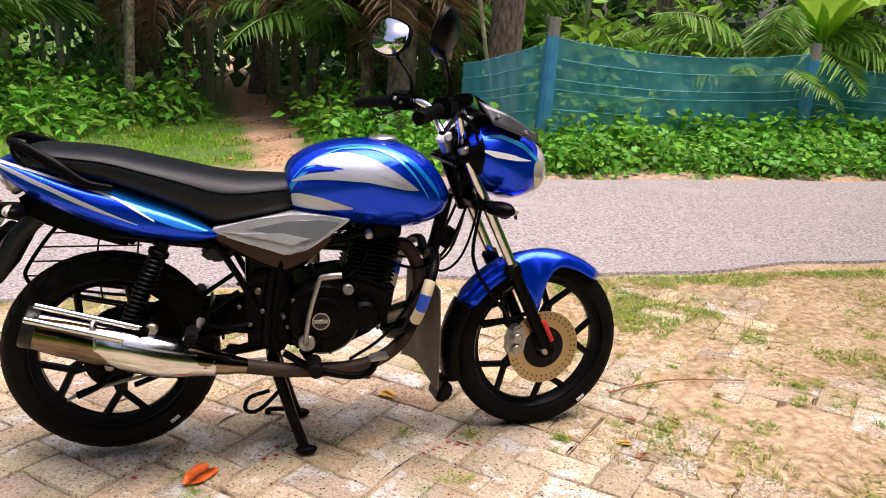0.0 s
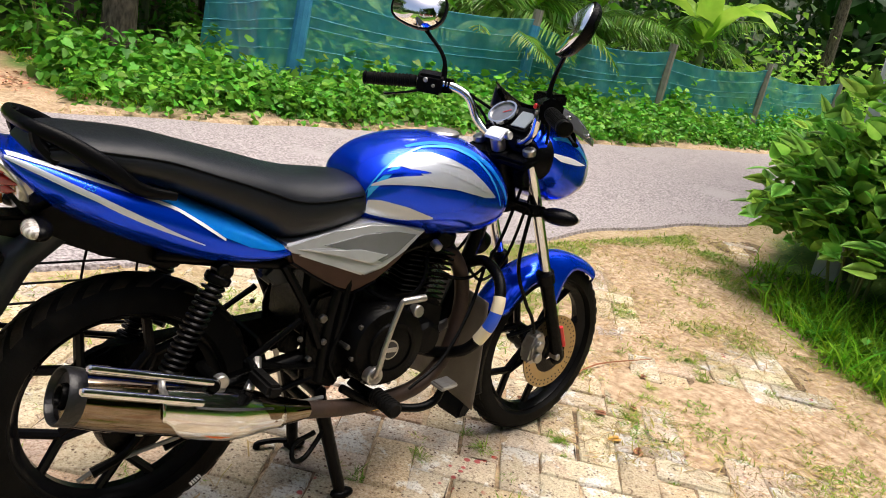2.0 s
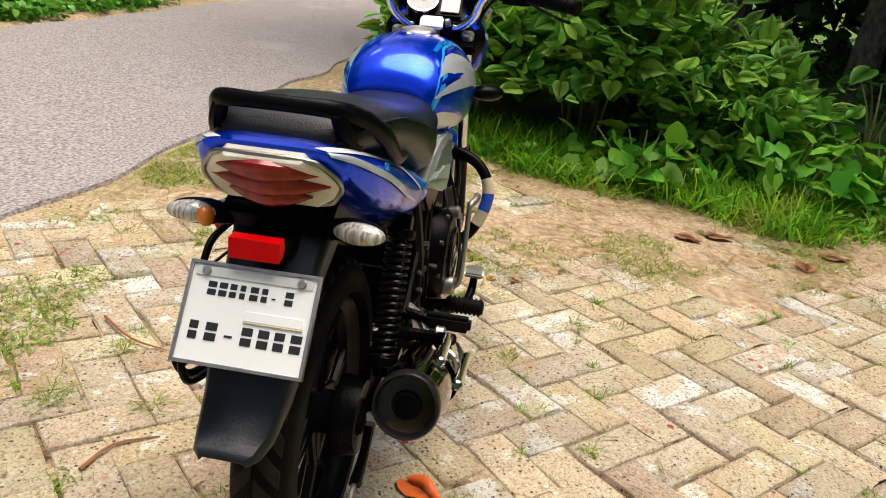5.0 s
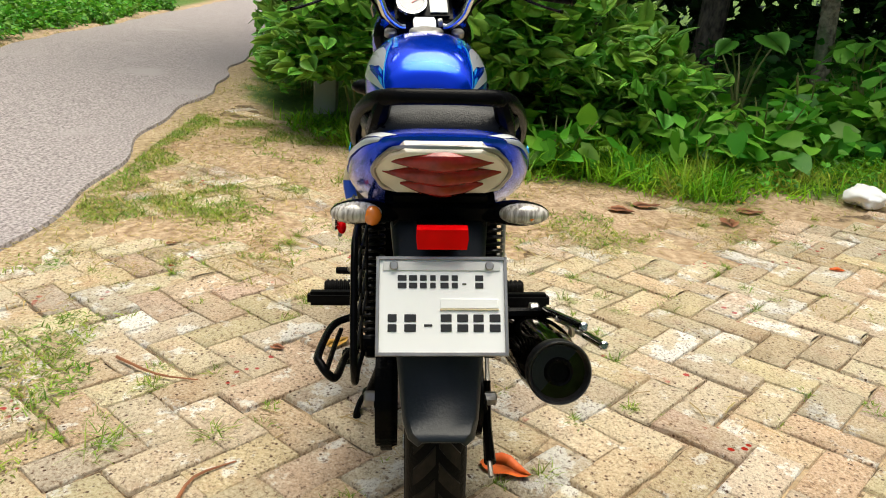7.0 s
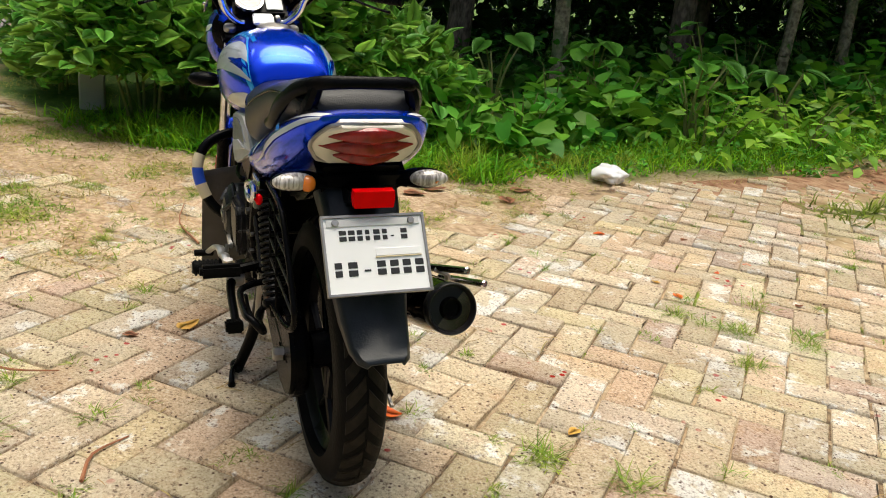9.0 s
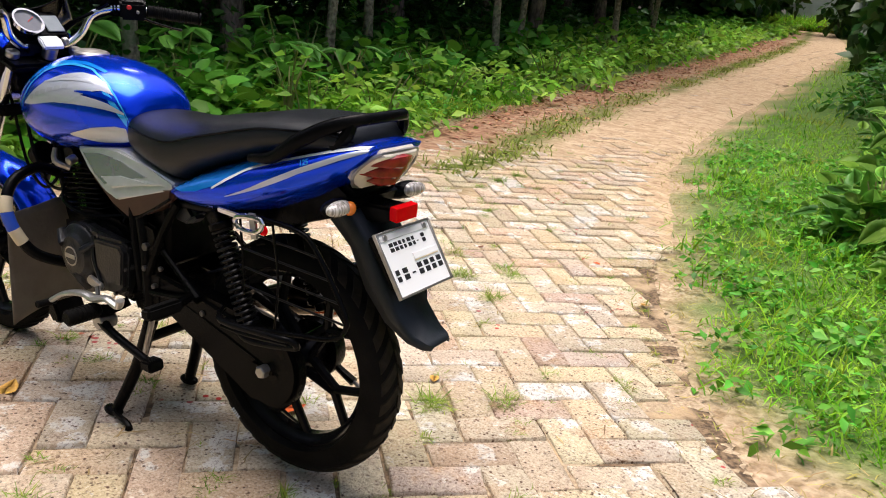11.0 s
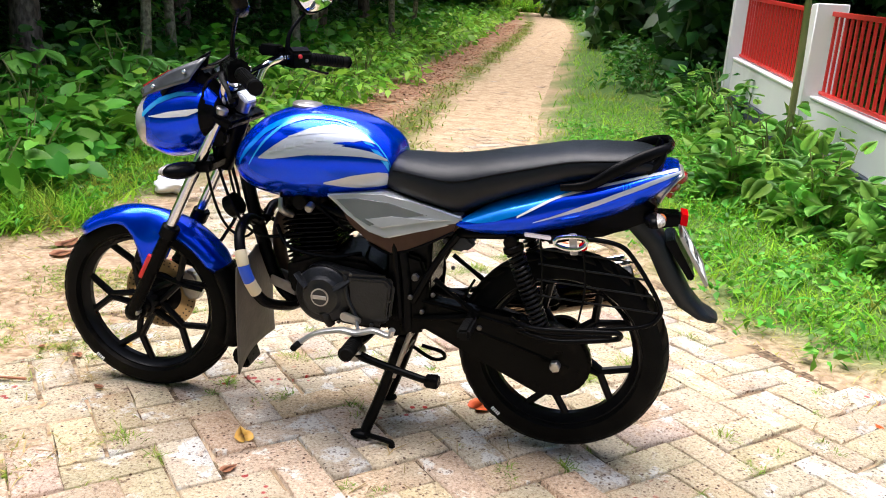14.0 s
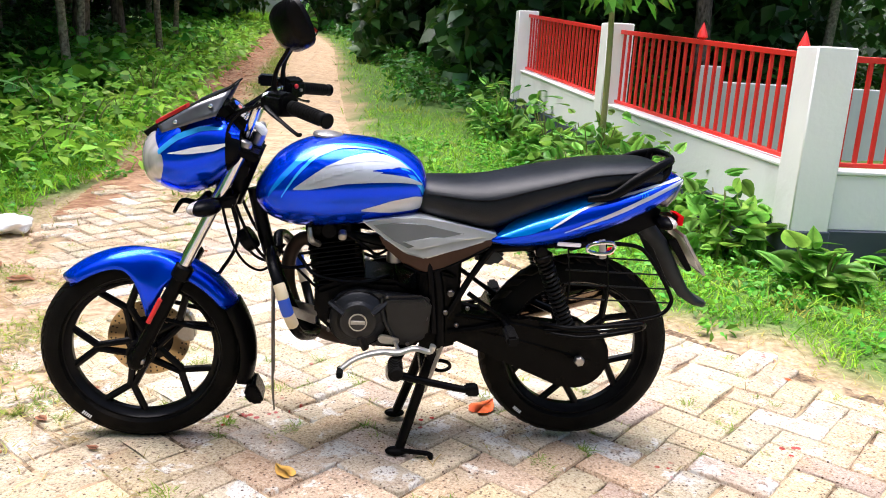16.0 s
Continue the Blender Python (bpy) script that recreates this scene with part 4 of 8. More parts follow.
def thin_tree():
    root = tagged(new("sapling"), "young tree with a thin green trunk beside the wall", "tree")
    part("trunk", tube([(0, 0, -0.05), (0.01, 0.02, 1.0), (0.04, 0.0, 2.2), (0.0, 0.05, 3.4)], [0.028, 0.025, 0.022, 0.013], 8, 4), M_STEM, root)
    v, f = joined([leaves(90, (0.1 * k, 0.05 * k, 1.75 + 0.45 * k), (0.45, 0.45, 0.25), 0.16, LEAF_V, LEAF_F, 0.3) for k in range(4)])
    link_mesh("crown", array_mesh("crown", v, f), M_WEED, root, smooth=180)
    return root


put(thin_tree(), -1.28, -4.35)


def slender_tree():
    root = tagged(new("slender_tree"), "slim pale-stemmed tree in the shaded wood", "tree", "slender woodland trees")
    part("trunk", tube([(0, 0, -0.05), (0.02, 0.0, 2.0), (-0.03, 0.04, 4.2), (0.05, 0.0, 6.6)], [0.055, 0.045, 0.04, 0.02], 7, 3), M_GREENBARK, root)
    v, f = leaves(160, (0.0, 0.0, 6.4), (0.9, 0.9, 0.8), 0.3, LEAF_V, LEAF_F, 0.3)
    link_mesh("crown", array_mesh("crown", v, f), M_CROWN, root, smooth=180)
    return root


M_GREENBARK = shade("pale_green_bark", (0.26, 0.30, 0.15), (0.40, 0.40, 0.26), 9, 0.8, bump=0.4, bscale=40, aniso=(1, 1, 0.3))
slim = slender_tree()
put(slim, -1.1, 10.2)
for k in range(84):
    sx, sy = rng.uniform(-7.5, 6.0), rng.uniform(8.6, 14.5)
    if trail_in(sx, sy) < -0.15:
        again(slim, sx, sy, rng.uniform(0, 6), rng.uniform(0.6, 1.25))


def far_woods():
    """The wood that closes the view on all sides, with unseen crowns added overhead for shade."""
    out = []

    def band(n, x0, x1, y0, y1, h0, h1, size):
        x, y = rng.uniform(x0, x1, n), rng.uniform(y0, y1, n)
        z = np.minimum(rise(x, y), 2.4) + h0 + (h1 - h0) * rng.random(n) * (0.75 + 0.25 * wave(x, y, 0.6))
        out.append(spread(LEAF_V * np.array([1, 1.5, 1]), LEAF_F, np.stack([x, y, z], -1), rng.uniform(0, 6.3, n), rng.normal(0.5, 0.5, n), rng.normal(0, 0.6, n), size * (0.6 + 0.8 * rng.random(n))[:, None]))

    band(30000, -30, 35, 14, 20, 0, 9, 0.38)
    band(24000, 10.5, 16, -36, 1, 0, 9, 0.38)
    band(14000, -22, -9, -30, -7, 0, 8, 0.38)
    band(16000, -9, -0.8, -26, -13.5, 0, 7, 0.36)
    band(5000, -5, 0.5, -36, -25, 1, 8, 0.4)
    band(9000, 5.5, 10, -36, -25, 1, 8, 0.4)
    band(9000, -2, 22, -50, -42, 2.0, 12, 0.5)
    band(4000, 30, 38, -6, 16, 0, 9, 0.9)
    band(3500, -34, -26, -10, 16, 0, 9, 0.9)
    # two unseen canopy layers, added to keep sky light off the woods below
    band(28000, 6.2, 17, -34, 0.5, 4.8, 9.0, 0.75)
    band(24000, -9, 0.6, -32, -8.0, 5.5, 8.5, 0.75)
    band(4500, -6.5, -0.4, -14, -10.5, 0, 4.0, 0.34)
    band(11000, -4.5, 1.2, -25, -17, 0.1, 5, 0.34)
    band(6000, -3, 4.5, -40.5, -33, 0.2, 7, 0.42)
    band(4000, 7.4, 12, -41, -37, 0.2, 7, 0.42)
    return joined(out)


stuff("far_woods", far_woods(), M_CROWN, "dark green woodland closing the view all round, with unseen shading canopy overhead", "trees")


def understorey(edge):
    """Shrubs on the floor of the wood: along its open edge beyond the road, or in its depth."""
    out = []
    for k in range(130):
        if edge:
            x, y = rng.uniform(-9, 16), rng.uniform(6.6, 13)
            if trail_in(x, y) > -1.1:
                continue
        elif k < 80:
            x, y = rng.uniform(5.8, 11), rng.uniform(-26, 0.6)
        else:
            x, y = rng.uniform(-9, -1.8), rng.uniform(-20, -9.5)
        out.append(leaves(230, (x, y, float(rise(x, y)) if y < 0 else 0.0), (0.8, 0.8, rng.uniform(0.5, 1.2)), 0.13, LEAF_V, LEAF_F, 0.4, floor=0))
    return joined(out)


# same shrubs in two greens: brighter at the lit edge, darker for shade
stuff("woodland_edge_shrubs", understorey(True), M_WEED, "leafy shrubs along the wood's edge, coloured brighter for sunlight", "shrubs")
stuff("woodland_shrubs", understorey(False), M_LEAF, "leafy shrubs on the woodland floor, shade put into their green", "shrubs")


def banana_plant(x, y, h, n):
    root = tagged(new("banana_plant"), "banana plant with long arching bright green leaves", "plant", "banana plants")
    root.location = (x, y, 0)
    part("stalk", tube([(0, 0, -0.05), (0.02, 0.01, 0.5 * h), (0.0, 0.0, h)], [0.11, 0.09, 0.05], 10, 3), M_STEM, root)
    for k in range(n):
        a, length, droop = k * 2.4 + rng.uniform(-0.3, 0.3), rng.uniform(1.3, 1.9), rng.uniform(1.0, 1.9)
        u, w = np.meshgrid(np.linspace(0, 1, 12), np.linspace(-1, 1, 7), indexing="ij")
        ang = 1.25 - droop * u
        r = np.cumsum(np.cos(ang), 0) * length / 12
        z = h + np.cumsum(np.sin(ang), 0) * length / 12
        half = 0.24 * np.sin(np.pi * np.clip(0.06 + 0.92 * u, 0, 1)) ** 0.6 * (1 + 0.10 * np.sin(17 * u + k))
        px, py, pz = r, w * half, z + 0.10 * np.abs(w) * half / 0.24 - 0.05 * np.sin(9 * u) * np.abs(w)
        pts = np.stack([px * math.cos(a) - py * math.sin(a), px * math.sin(a) + py * math.cos(a), pz], -1).reshape(-1, 3)
        idx = np.arange(84).reshape(12, 7)
        # same sunlight-tinted green as the shrubs behind the net
        link_mesh("leaf", array_mesh("leaf", pts, np.stack([idx[:-1, :-1], idx[1:, :-1], idx[1:, 1:], idx[:-1, 1:]], -1).reshape(-1, 4)), M_BRIGHT, root, smooth=180)


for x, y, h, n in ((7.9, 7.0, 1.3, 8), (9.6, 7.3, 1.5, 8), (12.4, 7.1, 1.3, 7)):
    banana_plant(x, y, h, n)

# ---- net fence, concrete post, litter ----


def net_fence():
    root = tagged(new("net_fence"), "blue netting fence slung between weathered wooden posts", "fence")
    posts = [(3.68, 6.0, 1.50), (7.05, 6.05, 1.38), (10.2, 6.15, 1.3), (13.4, 6.3, 1.3), (16.5, 6.4, 1.3)]
    for x, y, h in posts:
        bm = tube([(x - 0.03, y, -0.1), (x, y, 0.6), (x + 0.03, y, h)], [0.075, 0.07, 0.065], 7, 3)
        part("post", bm, M_POST, root)
        if x < 8:
            part("wrap", tube([(x - 0.02, y, 0.25), (x, y, 0.7), (x + 0.02, y, h - 0.2)], [0.086, 0.082, 0.075], 9, 3), M_WRAP, root, "blue net wound round the post")
    spans = [((2.85, 6.5, 0.95), (3.68, 6.0, 1.25))] + [((a[0], a[1], a[2] - 0.2), (b[0], b[1], b[2] - 0.12)) for a, b in zip(posts, posts[1:])]
    for a, b in spans:
        n, m = 40, 12
        u, v = np.meshgrid(np.linspace(0, 1, n), np.linspace(0, 1, m))
        top = a[2] * (1 - u) + b[2] * u - 0.30 * u * (1 - u) * (b[0] - a[0]) / 3.2 * 1.6
        z = 0.08 + (top - 0.08) * v
        x = a[0] * (1 - u) + b[0] * u
        y = a[1] * (1 - u) + b[1] * u + 0.05 * np.sin(9 * u + 3 * v) * np.sin(np.pi * u) + 0.02 * np.sin(31 * u + 5 * v)
        i = np.arange(n * m).reshape(m, n)
        f = np.stack([i[:-1, :-1], i[:-1, 1:], i[1:, 1:], i[1:, :-1]], -1).reshape(-1, 4)
        link_mesh("net", array_mesh("net", np.stack([x, y, z], -1).reshape(-1, 3), f), M_NET, root, smooth=180)
        for t in (0.2, 0.36, 0.52, 0.68, 0.84, 1.0):
            k = int(round(t * (m - 1)))
            part("rope", tube([(x[k, j], y[k, j] - 0.006, z[k, j]) for j in range(0, n, 3)], 0.004, 5, 2), M_NETROPE, root)


net_fence()


def leaning_pole():
    ob = part("bamboo_pole", tube([(3.28, 6.35, 0.0), (3.05, 6.5, 1.4), (2.86, 6.62, 2.6), (2.7, 6.7, 3.6)], [0.028, 0.026, 0.024, 0.02], 8, 4), M_PALEBARK, None)
    tagged(ob, "pale bamboo pole leaning beside the palm", "pole")


leaning_pole()


def concrete_post():
    ob = part("concrete_post", box(4.88, 5.06, 0.56, 0.74, -0.1, 2.3, 0.012), M_GREYWALL, None)
    tagged(ob, "pale grey concrete post half hidden by the bush", "post")


concrete_post()


def litter_bag():
    bm = bmesh.new()
    bmesh.ops.create_icosphere(bm, subdivisions=4, radius=1)
    for v in bm.verts:
        k = 1 + 0.36 * noise.noise(v.co * 1.6) + 0.16 * noise.noise(v.co * 3.7) + 0.035 * noise.noise(v.co * 11)
        v.co = Vector((v.co.x * 0.125 * k, v.co.y * 0.10 * k, max(-0.01, v.co.z * 0.060 * k + 0.04)))
    ob = part("plastic_bag", bm, shade("white_plastic", (0.92, 0.92, 0.92), (0.84, 0.85, 0.86), 9, 0.35), None, smooth=70)
    ob.location = (2.84, -2.57, float(rise(0, -2.57)) - 0.005)
    tagged(ob, "crumpled white plastic bag lying on the grass", "bag")


litter_bag()
M_ORANGE = shade("orange_leaf", (0.86, 0.17, 0.02), (0.74, 0.11, 0.02), 20, 0.6)
M_YELLOW = shade("yellow_leaf", (0.72, 0.42, 0.08), (0.6, 0.3, 0.05), 20, 0.6)
M_BROWN = shade("brown_leaf", (0.36, 0.14, 0.06), (0.25, 0.10, 0.05), 20, 0.7)


def dead_leaf(x, y, turn, size, mat, label):
    v = ROUND_V * np.array([1, 0.85, 1.0])
    # dried flat, with a waved, curling rim
    v[:, 2] = 0.10 * np.abs(v[:, 1]) + 0.035 * np.sin(9 * v[:, 0] + 5 * v[:, 1] + turn) + 0.05 * v[:, 0] ** 3 + 0.03
    ob = link_mesh("fallen_leaf", array_mesh("fallen_leaf", v * size, ROUND_F), mat, smooth=180)
    ob.location, ob.rotation_euler = (x, y, float(rise(x, y)) + 0.003), (0, 0, turn)
    tagged(ob, label, "leaf", "fallen leaves")


dead_leaf(0.25, -0.18, -2.2, 0.115, M_ORANGE, "large orange fallen leaf on the bricks")
dead_leaf(0.85, 0.26, -0.9, 0.075, M_YELLOW, "small yellow fallen leaf on the bricks")
for k in range(26):
    lx, ly = rng.uniform(-1.2, 2.9), rng.uniform(-2.5, 1.2)
    if lane_in(lx, ly) > -0.2:
        dead_leaf(lx, ly, rng.uniform(0, 6), rng.uniform(0.025, 0.06), (M_BROWN, M_ORANGE, M_BROWN, M_YELLOW)[k % 4], "small dry fallen leaf")
for x, y in ((2.55, -1.05), (2.62, -1.2), (2.42, -1.62), (2.6, -1.75)):
    dead_leaf(x, y, x * 9, 0.13, M_BROWN, "large dry brown leaf at the grass edge")


def twig(pts):
    tagged(part("twig", tube(pts, [0.005, 0.0035, 0.002], 5, 3), M_BROWN, None), "thin dry brown twig on the bricks", "twig", "twigs")


twig([(1.70, 0.14, 0.004), (1.98, 0.20, 0.010), (2.3, 0.16, 0.006)])
twig([(0.72, 0.86, 0.006), (0.62, 0.72, 0.01), (0.6, 0.6, 0.006)])
twig([(0.05, 0.52, 0.006), (0.15, 0.5, 0.01), (0.22, 0.42, 0.006)])

# ---- motorcycle ----
M_BLUE = shade("blue_lacquer", (0.0, 0.046, 0.80), (0.0, 0.062, 0.88), 300, 0.17, metal=0.72, coat=0.36, spec=0.2)
M_SILVER = shade("silver_decal", (0.52, 0.55, 0.60), (0.46, 0.49, 0.54), 12, 0.35, metal=0.3, coat=0.8)
M_SKYBLUE = shade("light_blue_decal", (0.02, 0.36, 0.95), (0.05, 0.50, 0.98), 9, 0.25, metal=0.35, coat=0.8)
M_FLAME = shade("silver_white_decal", (0.58, 0.61, 0.67), (0.50, 0.53, 0.60), 12, 0.28, metal=0.45, coat=0.5)
M_WHITEDECAL = shade("white_decal", (0.8, 0.82, 0.84), None, 12, 0.3, coat=0.8)
M_GREYPANEL = shade("silver_grey_panel", (0.58, 0.59, 0.61), (0.50, 0.51, 0.53), 30, 0.30, metal=0.55, coat=0.3)
# silver cover's facet, with its dark reflection put into a deeper grey
M_DARKPANEL = shade("reflection_grey_panel", (0.32, 0.325, 0.335), (0.37, 0.375, 0.385), 26, 0.24, metal=0.7, coat=0.3)
M_VISORSIDE = shade("smoked_panel", (0.05, 0.052, 0.058), (0.07, 0.072, 0.08), 30, 0.25, spec=0.5, coat=0.6)
M_BRONZEPANEL = shade("bronze_brown_panel", (0.046, 0.021, 0.014), (0.066, 0.032, 0.022), 20, 0.36, spec=0.16)
M_BLACK = shade("black_plastic", (0.002, 0.002, 0.0022), (0.004, 0.004, 0.0045), 25, 0.26, spec=0.06, bump=0.12, bscale=250, c=(0.006, 0.005, 0.0045), cscale=9, cpos=0.70)
M_GUARD = shade("dull_black_plastic", (0.007, 0.010, 0.013), (0.013, 0.017, 0.022), 30, 0.42, spec=0.3, bump=0.1, bscale=220)
M_ENGINE = shade("black_engine_paint", (0.0012, 0.0012, 0.0012), (0.003, 0.003, 0.003), 22, 0.26, metal=0.0, spec=0.055, bump=0.15, bscale=200, c=(0.010, 0.008, 0.006), cscale=11, cpos=0.72)
M_CASTING = shade("satin_black_casting", (0.007, 0.007, 0.008), (0.012, 0.012, 0.013), 30, 0.32, spec=0.30, bump=0.15, bscale=160)
M_BOLT = shade("dull_bolt_steel", (0.13, 0.125, 0.12), (0.07, 0.065, 0.06), 60, 0.4, metal=0.9)
# on the tail this brighter blue paints in the sky's reflection
M_SWEEP = shade("bright_blue_sweep", (0.0, 0.24, 1.0), (0.01, 0.31, 1.0), 60, 0.2, metal=0.45, coat=0.5)
M_SEAT = shade("black_vinyl", (0.004, 0.005, 0.0075), (0.008, 0.0095, 0.013), 20, 0.34, spec=0.26, bump=0.2, bscale=420)
M_RUBBER = shade("tyre_rubber", (0.003, 0.003, 0.003), (0.008, 0.0075, 0.007), 14, 0.55, spec=0.05, bump=0.2, bscale=180, c=(0.016, 0.013, 0.010), cscale=6, cpos=0.68)
M_TREAD = shade("dusty_tread", (0.007, 0.006, 0.005), (0.026, 0.020, 0.014), 40, 0.65, spec=0.12, bump=0.2, bscale=200)
M_ALLOY = shade("black_alloy", (0.004, 0.004, 0.005), (0.008, 0.008, 0.009), 20, 0.25, metal=0.0, spec=0.10)
M_CHROME = shade("chrome", (0.72, 0.72, 0.72), (0.6, 0.6, 0.62), 40, 0.14, metal=1.0)
M_STEEL = shade("worn_steel", (0.42, 0.41, 0.39), (0.28, 0.26, 0.24), 40, 0.38, metal=0.9, bump=0.1, bscale=150)
M_BRIGHTSTEEL = shade("bare_steel", (0.66, 0.65, 0.62), (0.50, 0.48, 0.45), 40, 0.32, metal=0.8)
M_SHIELD = shade("polished_muffler_steel", (0.30, 0.235, 0.17), (0.11, 0.078, 0.052), 12, 0.09, metal=1.0, c=(0.06, 0.036, 0.022), cscale=7, cpos=0.58)
M_DISC = shade("brake_disc_steel", (0.46, 0.33, 0.17), (0.38, 0.29, 0.17), 30, 0.28, metal=0.9)
M_MIRROR = shade("mirror_glass", (0.92, 0.92, 0.92), None, 1, 0.02, metal=1.0)
M_PLATE = shade("plate_white", (0.94, 0.94, 0.93), (0.90, 0.90, 0.885), 9, 0.40, c=(0.62, 0.61, 0.57), cscale=14, cpos=0.76)
M_PLATEGREY = shade("plate_grey_strip", (0.72, 0.72, 0.71), (0.58, 0.58, 0.57), 15, 0.45)
M_INK = shade("black_ink", (0.012, 0.012, 0.013), None, 5, 0.5)
M_REDLENS = shade("red_lens", (0.85, 0.0, 0.004), (0.70, 0.0, 0.003), 30, 0.25, spec=0.1)
M_DARKRED = shade("dark_red_lens", (0.36, 0.020, 0.018), (0.16, 0.010, 0.010), 60, 0.2)
M_CLEARLENS = shade("clear_lens", (0.80, 0.73, 0.62), (0.62, 0.55, 0.46), 25, 0.15, coat=0.6)
M_HEADLENS = shade("hazy_headlamp_lens", (0.42, 0.41, 0.40), (0.60, 0.58, 0.55), 22, 0.10, metal=0.35, coat=0.8, aniso=(1, 3, 0.6), wide=0.14)
M_WHITELENS = shade("clear_indicator_lens", (0.66, 0.62, 0.57), (0.24, 0.21, 0.18), 130, 0.12, coat=0.8, aniso=(1, 1.6, 0.15), wide=0.12)
M_ORANGELENS = shade("orange_bulb", (0.85, 0.22, 0.02), None, 10, 0.25, coat=0.5)
M_CREAM = shade("cream_tape", (0.72, 0.62, 0.42), (0.62, 0.52, 0.34), 20, 0.6)
M_BLUETAPE = shade("blue_tape", (0.02, 0.09, 0.60), None, 20, 0.5)
M_FLAP = shade("brown_rubber_sheet", (0.085, 0.070, 0.054), (0.13, 0.108, 0.085), 14, 0.7, bump=0.3, bscale=60)
M_DIAL = shade("dial_face", (0.14, 0.145, 0.16), (0.10, 0.105, 0.12), 40, 0.12, coat=0.8)
M_LCD = shade("display_face", (0.24, 0.27, 0.28), (0.20, 0.23, 0.24), 40, 0.15, coat=0.8)
M_ROD = shade("dark_rod_steel", (0.006, 0.006, 0.006), (0.014, 0.013, 0.012), 60, 0.35, spec=0.2)
M_SPRING = shade("dark_spring_steel", (0.003, 0.003, 0.004), (0.006, 0.006, 0.006), 30, 0.28, spec=0.14)
M_RUST = shade("rusty_pipe", (0.050, 0.026, 0.016), (0.028, 0.018, 0.014), 25, 0.6, metal=0.4, bump=0.2)
M_REDSTICKER = shade("red_sticker", (0.6, 0.02, 0.02), None, 10, 0.4)

bike = tagged(new("motorcycle"), "blue and silver commuter motorcycle standing on its centre stand", "motorcycle")
bike.location = (0.0, -0.025, 0.0)
bike.rotation_euler = (radians(-2.2), 0, 0)


class Loft:
    """A hull of rounded cross-sections along x. Rows: x, lowest, widest and highest z, half width, roundness."""

    def __init__(self, rows):
        self.rows = np.array([(*r, 2.3) if len(r) == 5 else r for r in rows], float)

    def at(self, u):
        """Section at u from 0 to 1, on a smooth line through the rows."""
        k = u * (len(self.rows) - 1)
        i = min(int(k), len(self.rows) - 2)
        t = k - i
        p = [self.rows[min(max(j, 0), len(self.rows) - 1)] for j in (i - 1, i, i + 1, i + 2)]
        return 0.5 * (2 * p[1] + (p[2] - p[0]) * t + (2 * p[0] - 5 * p[1] + 4 * p[2] - p[3]) * t ** 2 + (3 * p[1] - p[0] - 3 * p[2] + p[3]) * t ** 3)

    def point(self, u, v, lift=0.0):
        """v: 0 at the top, 0.25 at the +y side, 0.5 below, 0.75 at the -y side."""
        x, lo, mid, hi, w, n = self.at(u)
        s, c = math.sin(v * math.tau), math.cos(v * math.tau)
        y = math.copysign(abs(s) ** (2 / n), s) * (w + lift)
        z = mid + math.copysign(abs(c) ** (2 / n), c) * ((hi - mid if c > 0 else mid - lo) + lift)
        return Vector((x, y, z))

    def bm(self, nu=36, nv=40):
        bm = bmesh.new()
        rings = [[bm.verts.new(self.point(i / nu, k / nv)) for k in range(nv)] for i in range(nu + 1)]
        for a, b in zip(rings, rings[1:]):
            for k in range(nv):
                bm.faces.new((a[k], a[(k + 1) % nv], b[(k + 1) % nv], b[k]))
        bm.faces.new(rings[0][::-1])
        bm.faces.new(rings[-1])
        return bm

    def patch(self, us, v0, v1, lift=0.0012, side=1, n=28, m=6):
        """A thin decal on the hull between two lines v0 and v1 along us."""
        bm = bmesh.new()
        grid = []
        for i in range(n + 1):
            t = i / n * (len(us) - 1)
            k = min(int(t), len(us) - 2)
            f = t - k
            mixed = lambda q: q[k] * (1 - f) + q[k + 1] * f  # noqa: E731, B023
            row = []
            for j in range(m + 1):
                v = mixed(v0) + (mixed(v1) - mixed(v0)) * j / m
                row.append(bm.verts.new(self.point(mixed(us), v if side > 0 else 1 - v, lift)))
            grid.append(row)
        for a, b in zip(grid, grid[1:]):
            for j in range(m):
                bm.faces.new((a[j], a[j + 1], b[j + 1], b[j]))
        return bm


def turned(bm, profile, origin, axis=(0, 1, 0), n=48, closed=False):
    """A turned body: profile of (along the axis, radius)."""
    axis = Vector(axis).normalized()
    e1 = axis.orthogonal().normalized()
    e2 = axis.cross(e1)
    o = Vector(origin)
    rings = []
    for a, r in profile:
        rings.append([bm.verts.new(o + axis * a + (e1 * math.cos(k * math.tau / n) + e2 * math.sin(k * math.tau / n)) * max(r, 1e-5)) for k in range(n)])
    for a, b in zip(rings, rings[1:] + ([rings[0]] if closed else [])):
        for k in range(n):
            bm.faces.new((a[k], a[(k + 1) % n], b[(k + 1) % n], b[k]))
    if not closed:
        bm.faces.new(rings[0][::-1])
        bm.faces.new(rings[-1])
    return bm


def lathe(profile, origin, axis=(0, 1, 0), n=48, closed=False):
    return turned(bmesh.new(), profile, origin, axis, n, closed)


def drum(p0, p1, r, bev=0.003, n=24, r1=None):
    """A plain round body with softened rims from p0 to p1."""
    d = (Vector(p1) - Vector(p0)).length
    r1 = r if r1 is None else r1
    return lathe([(0, r - bev), (bev, r), (d - bev, r1), (d, r1 - bev)], p0, Vector(p1) - Vector(p0), n)


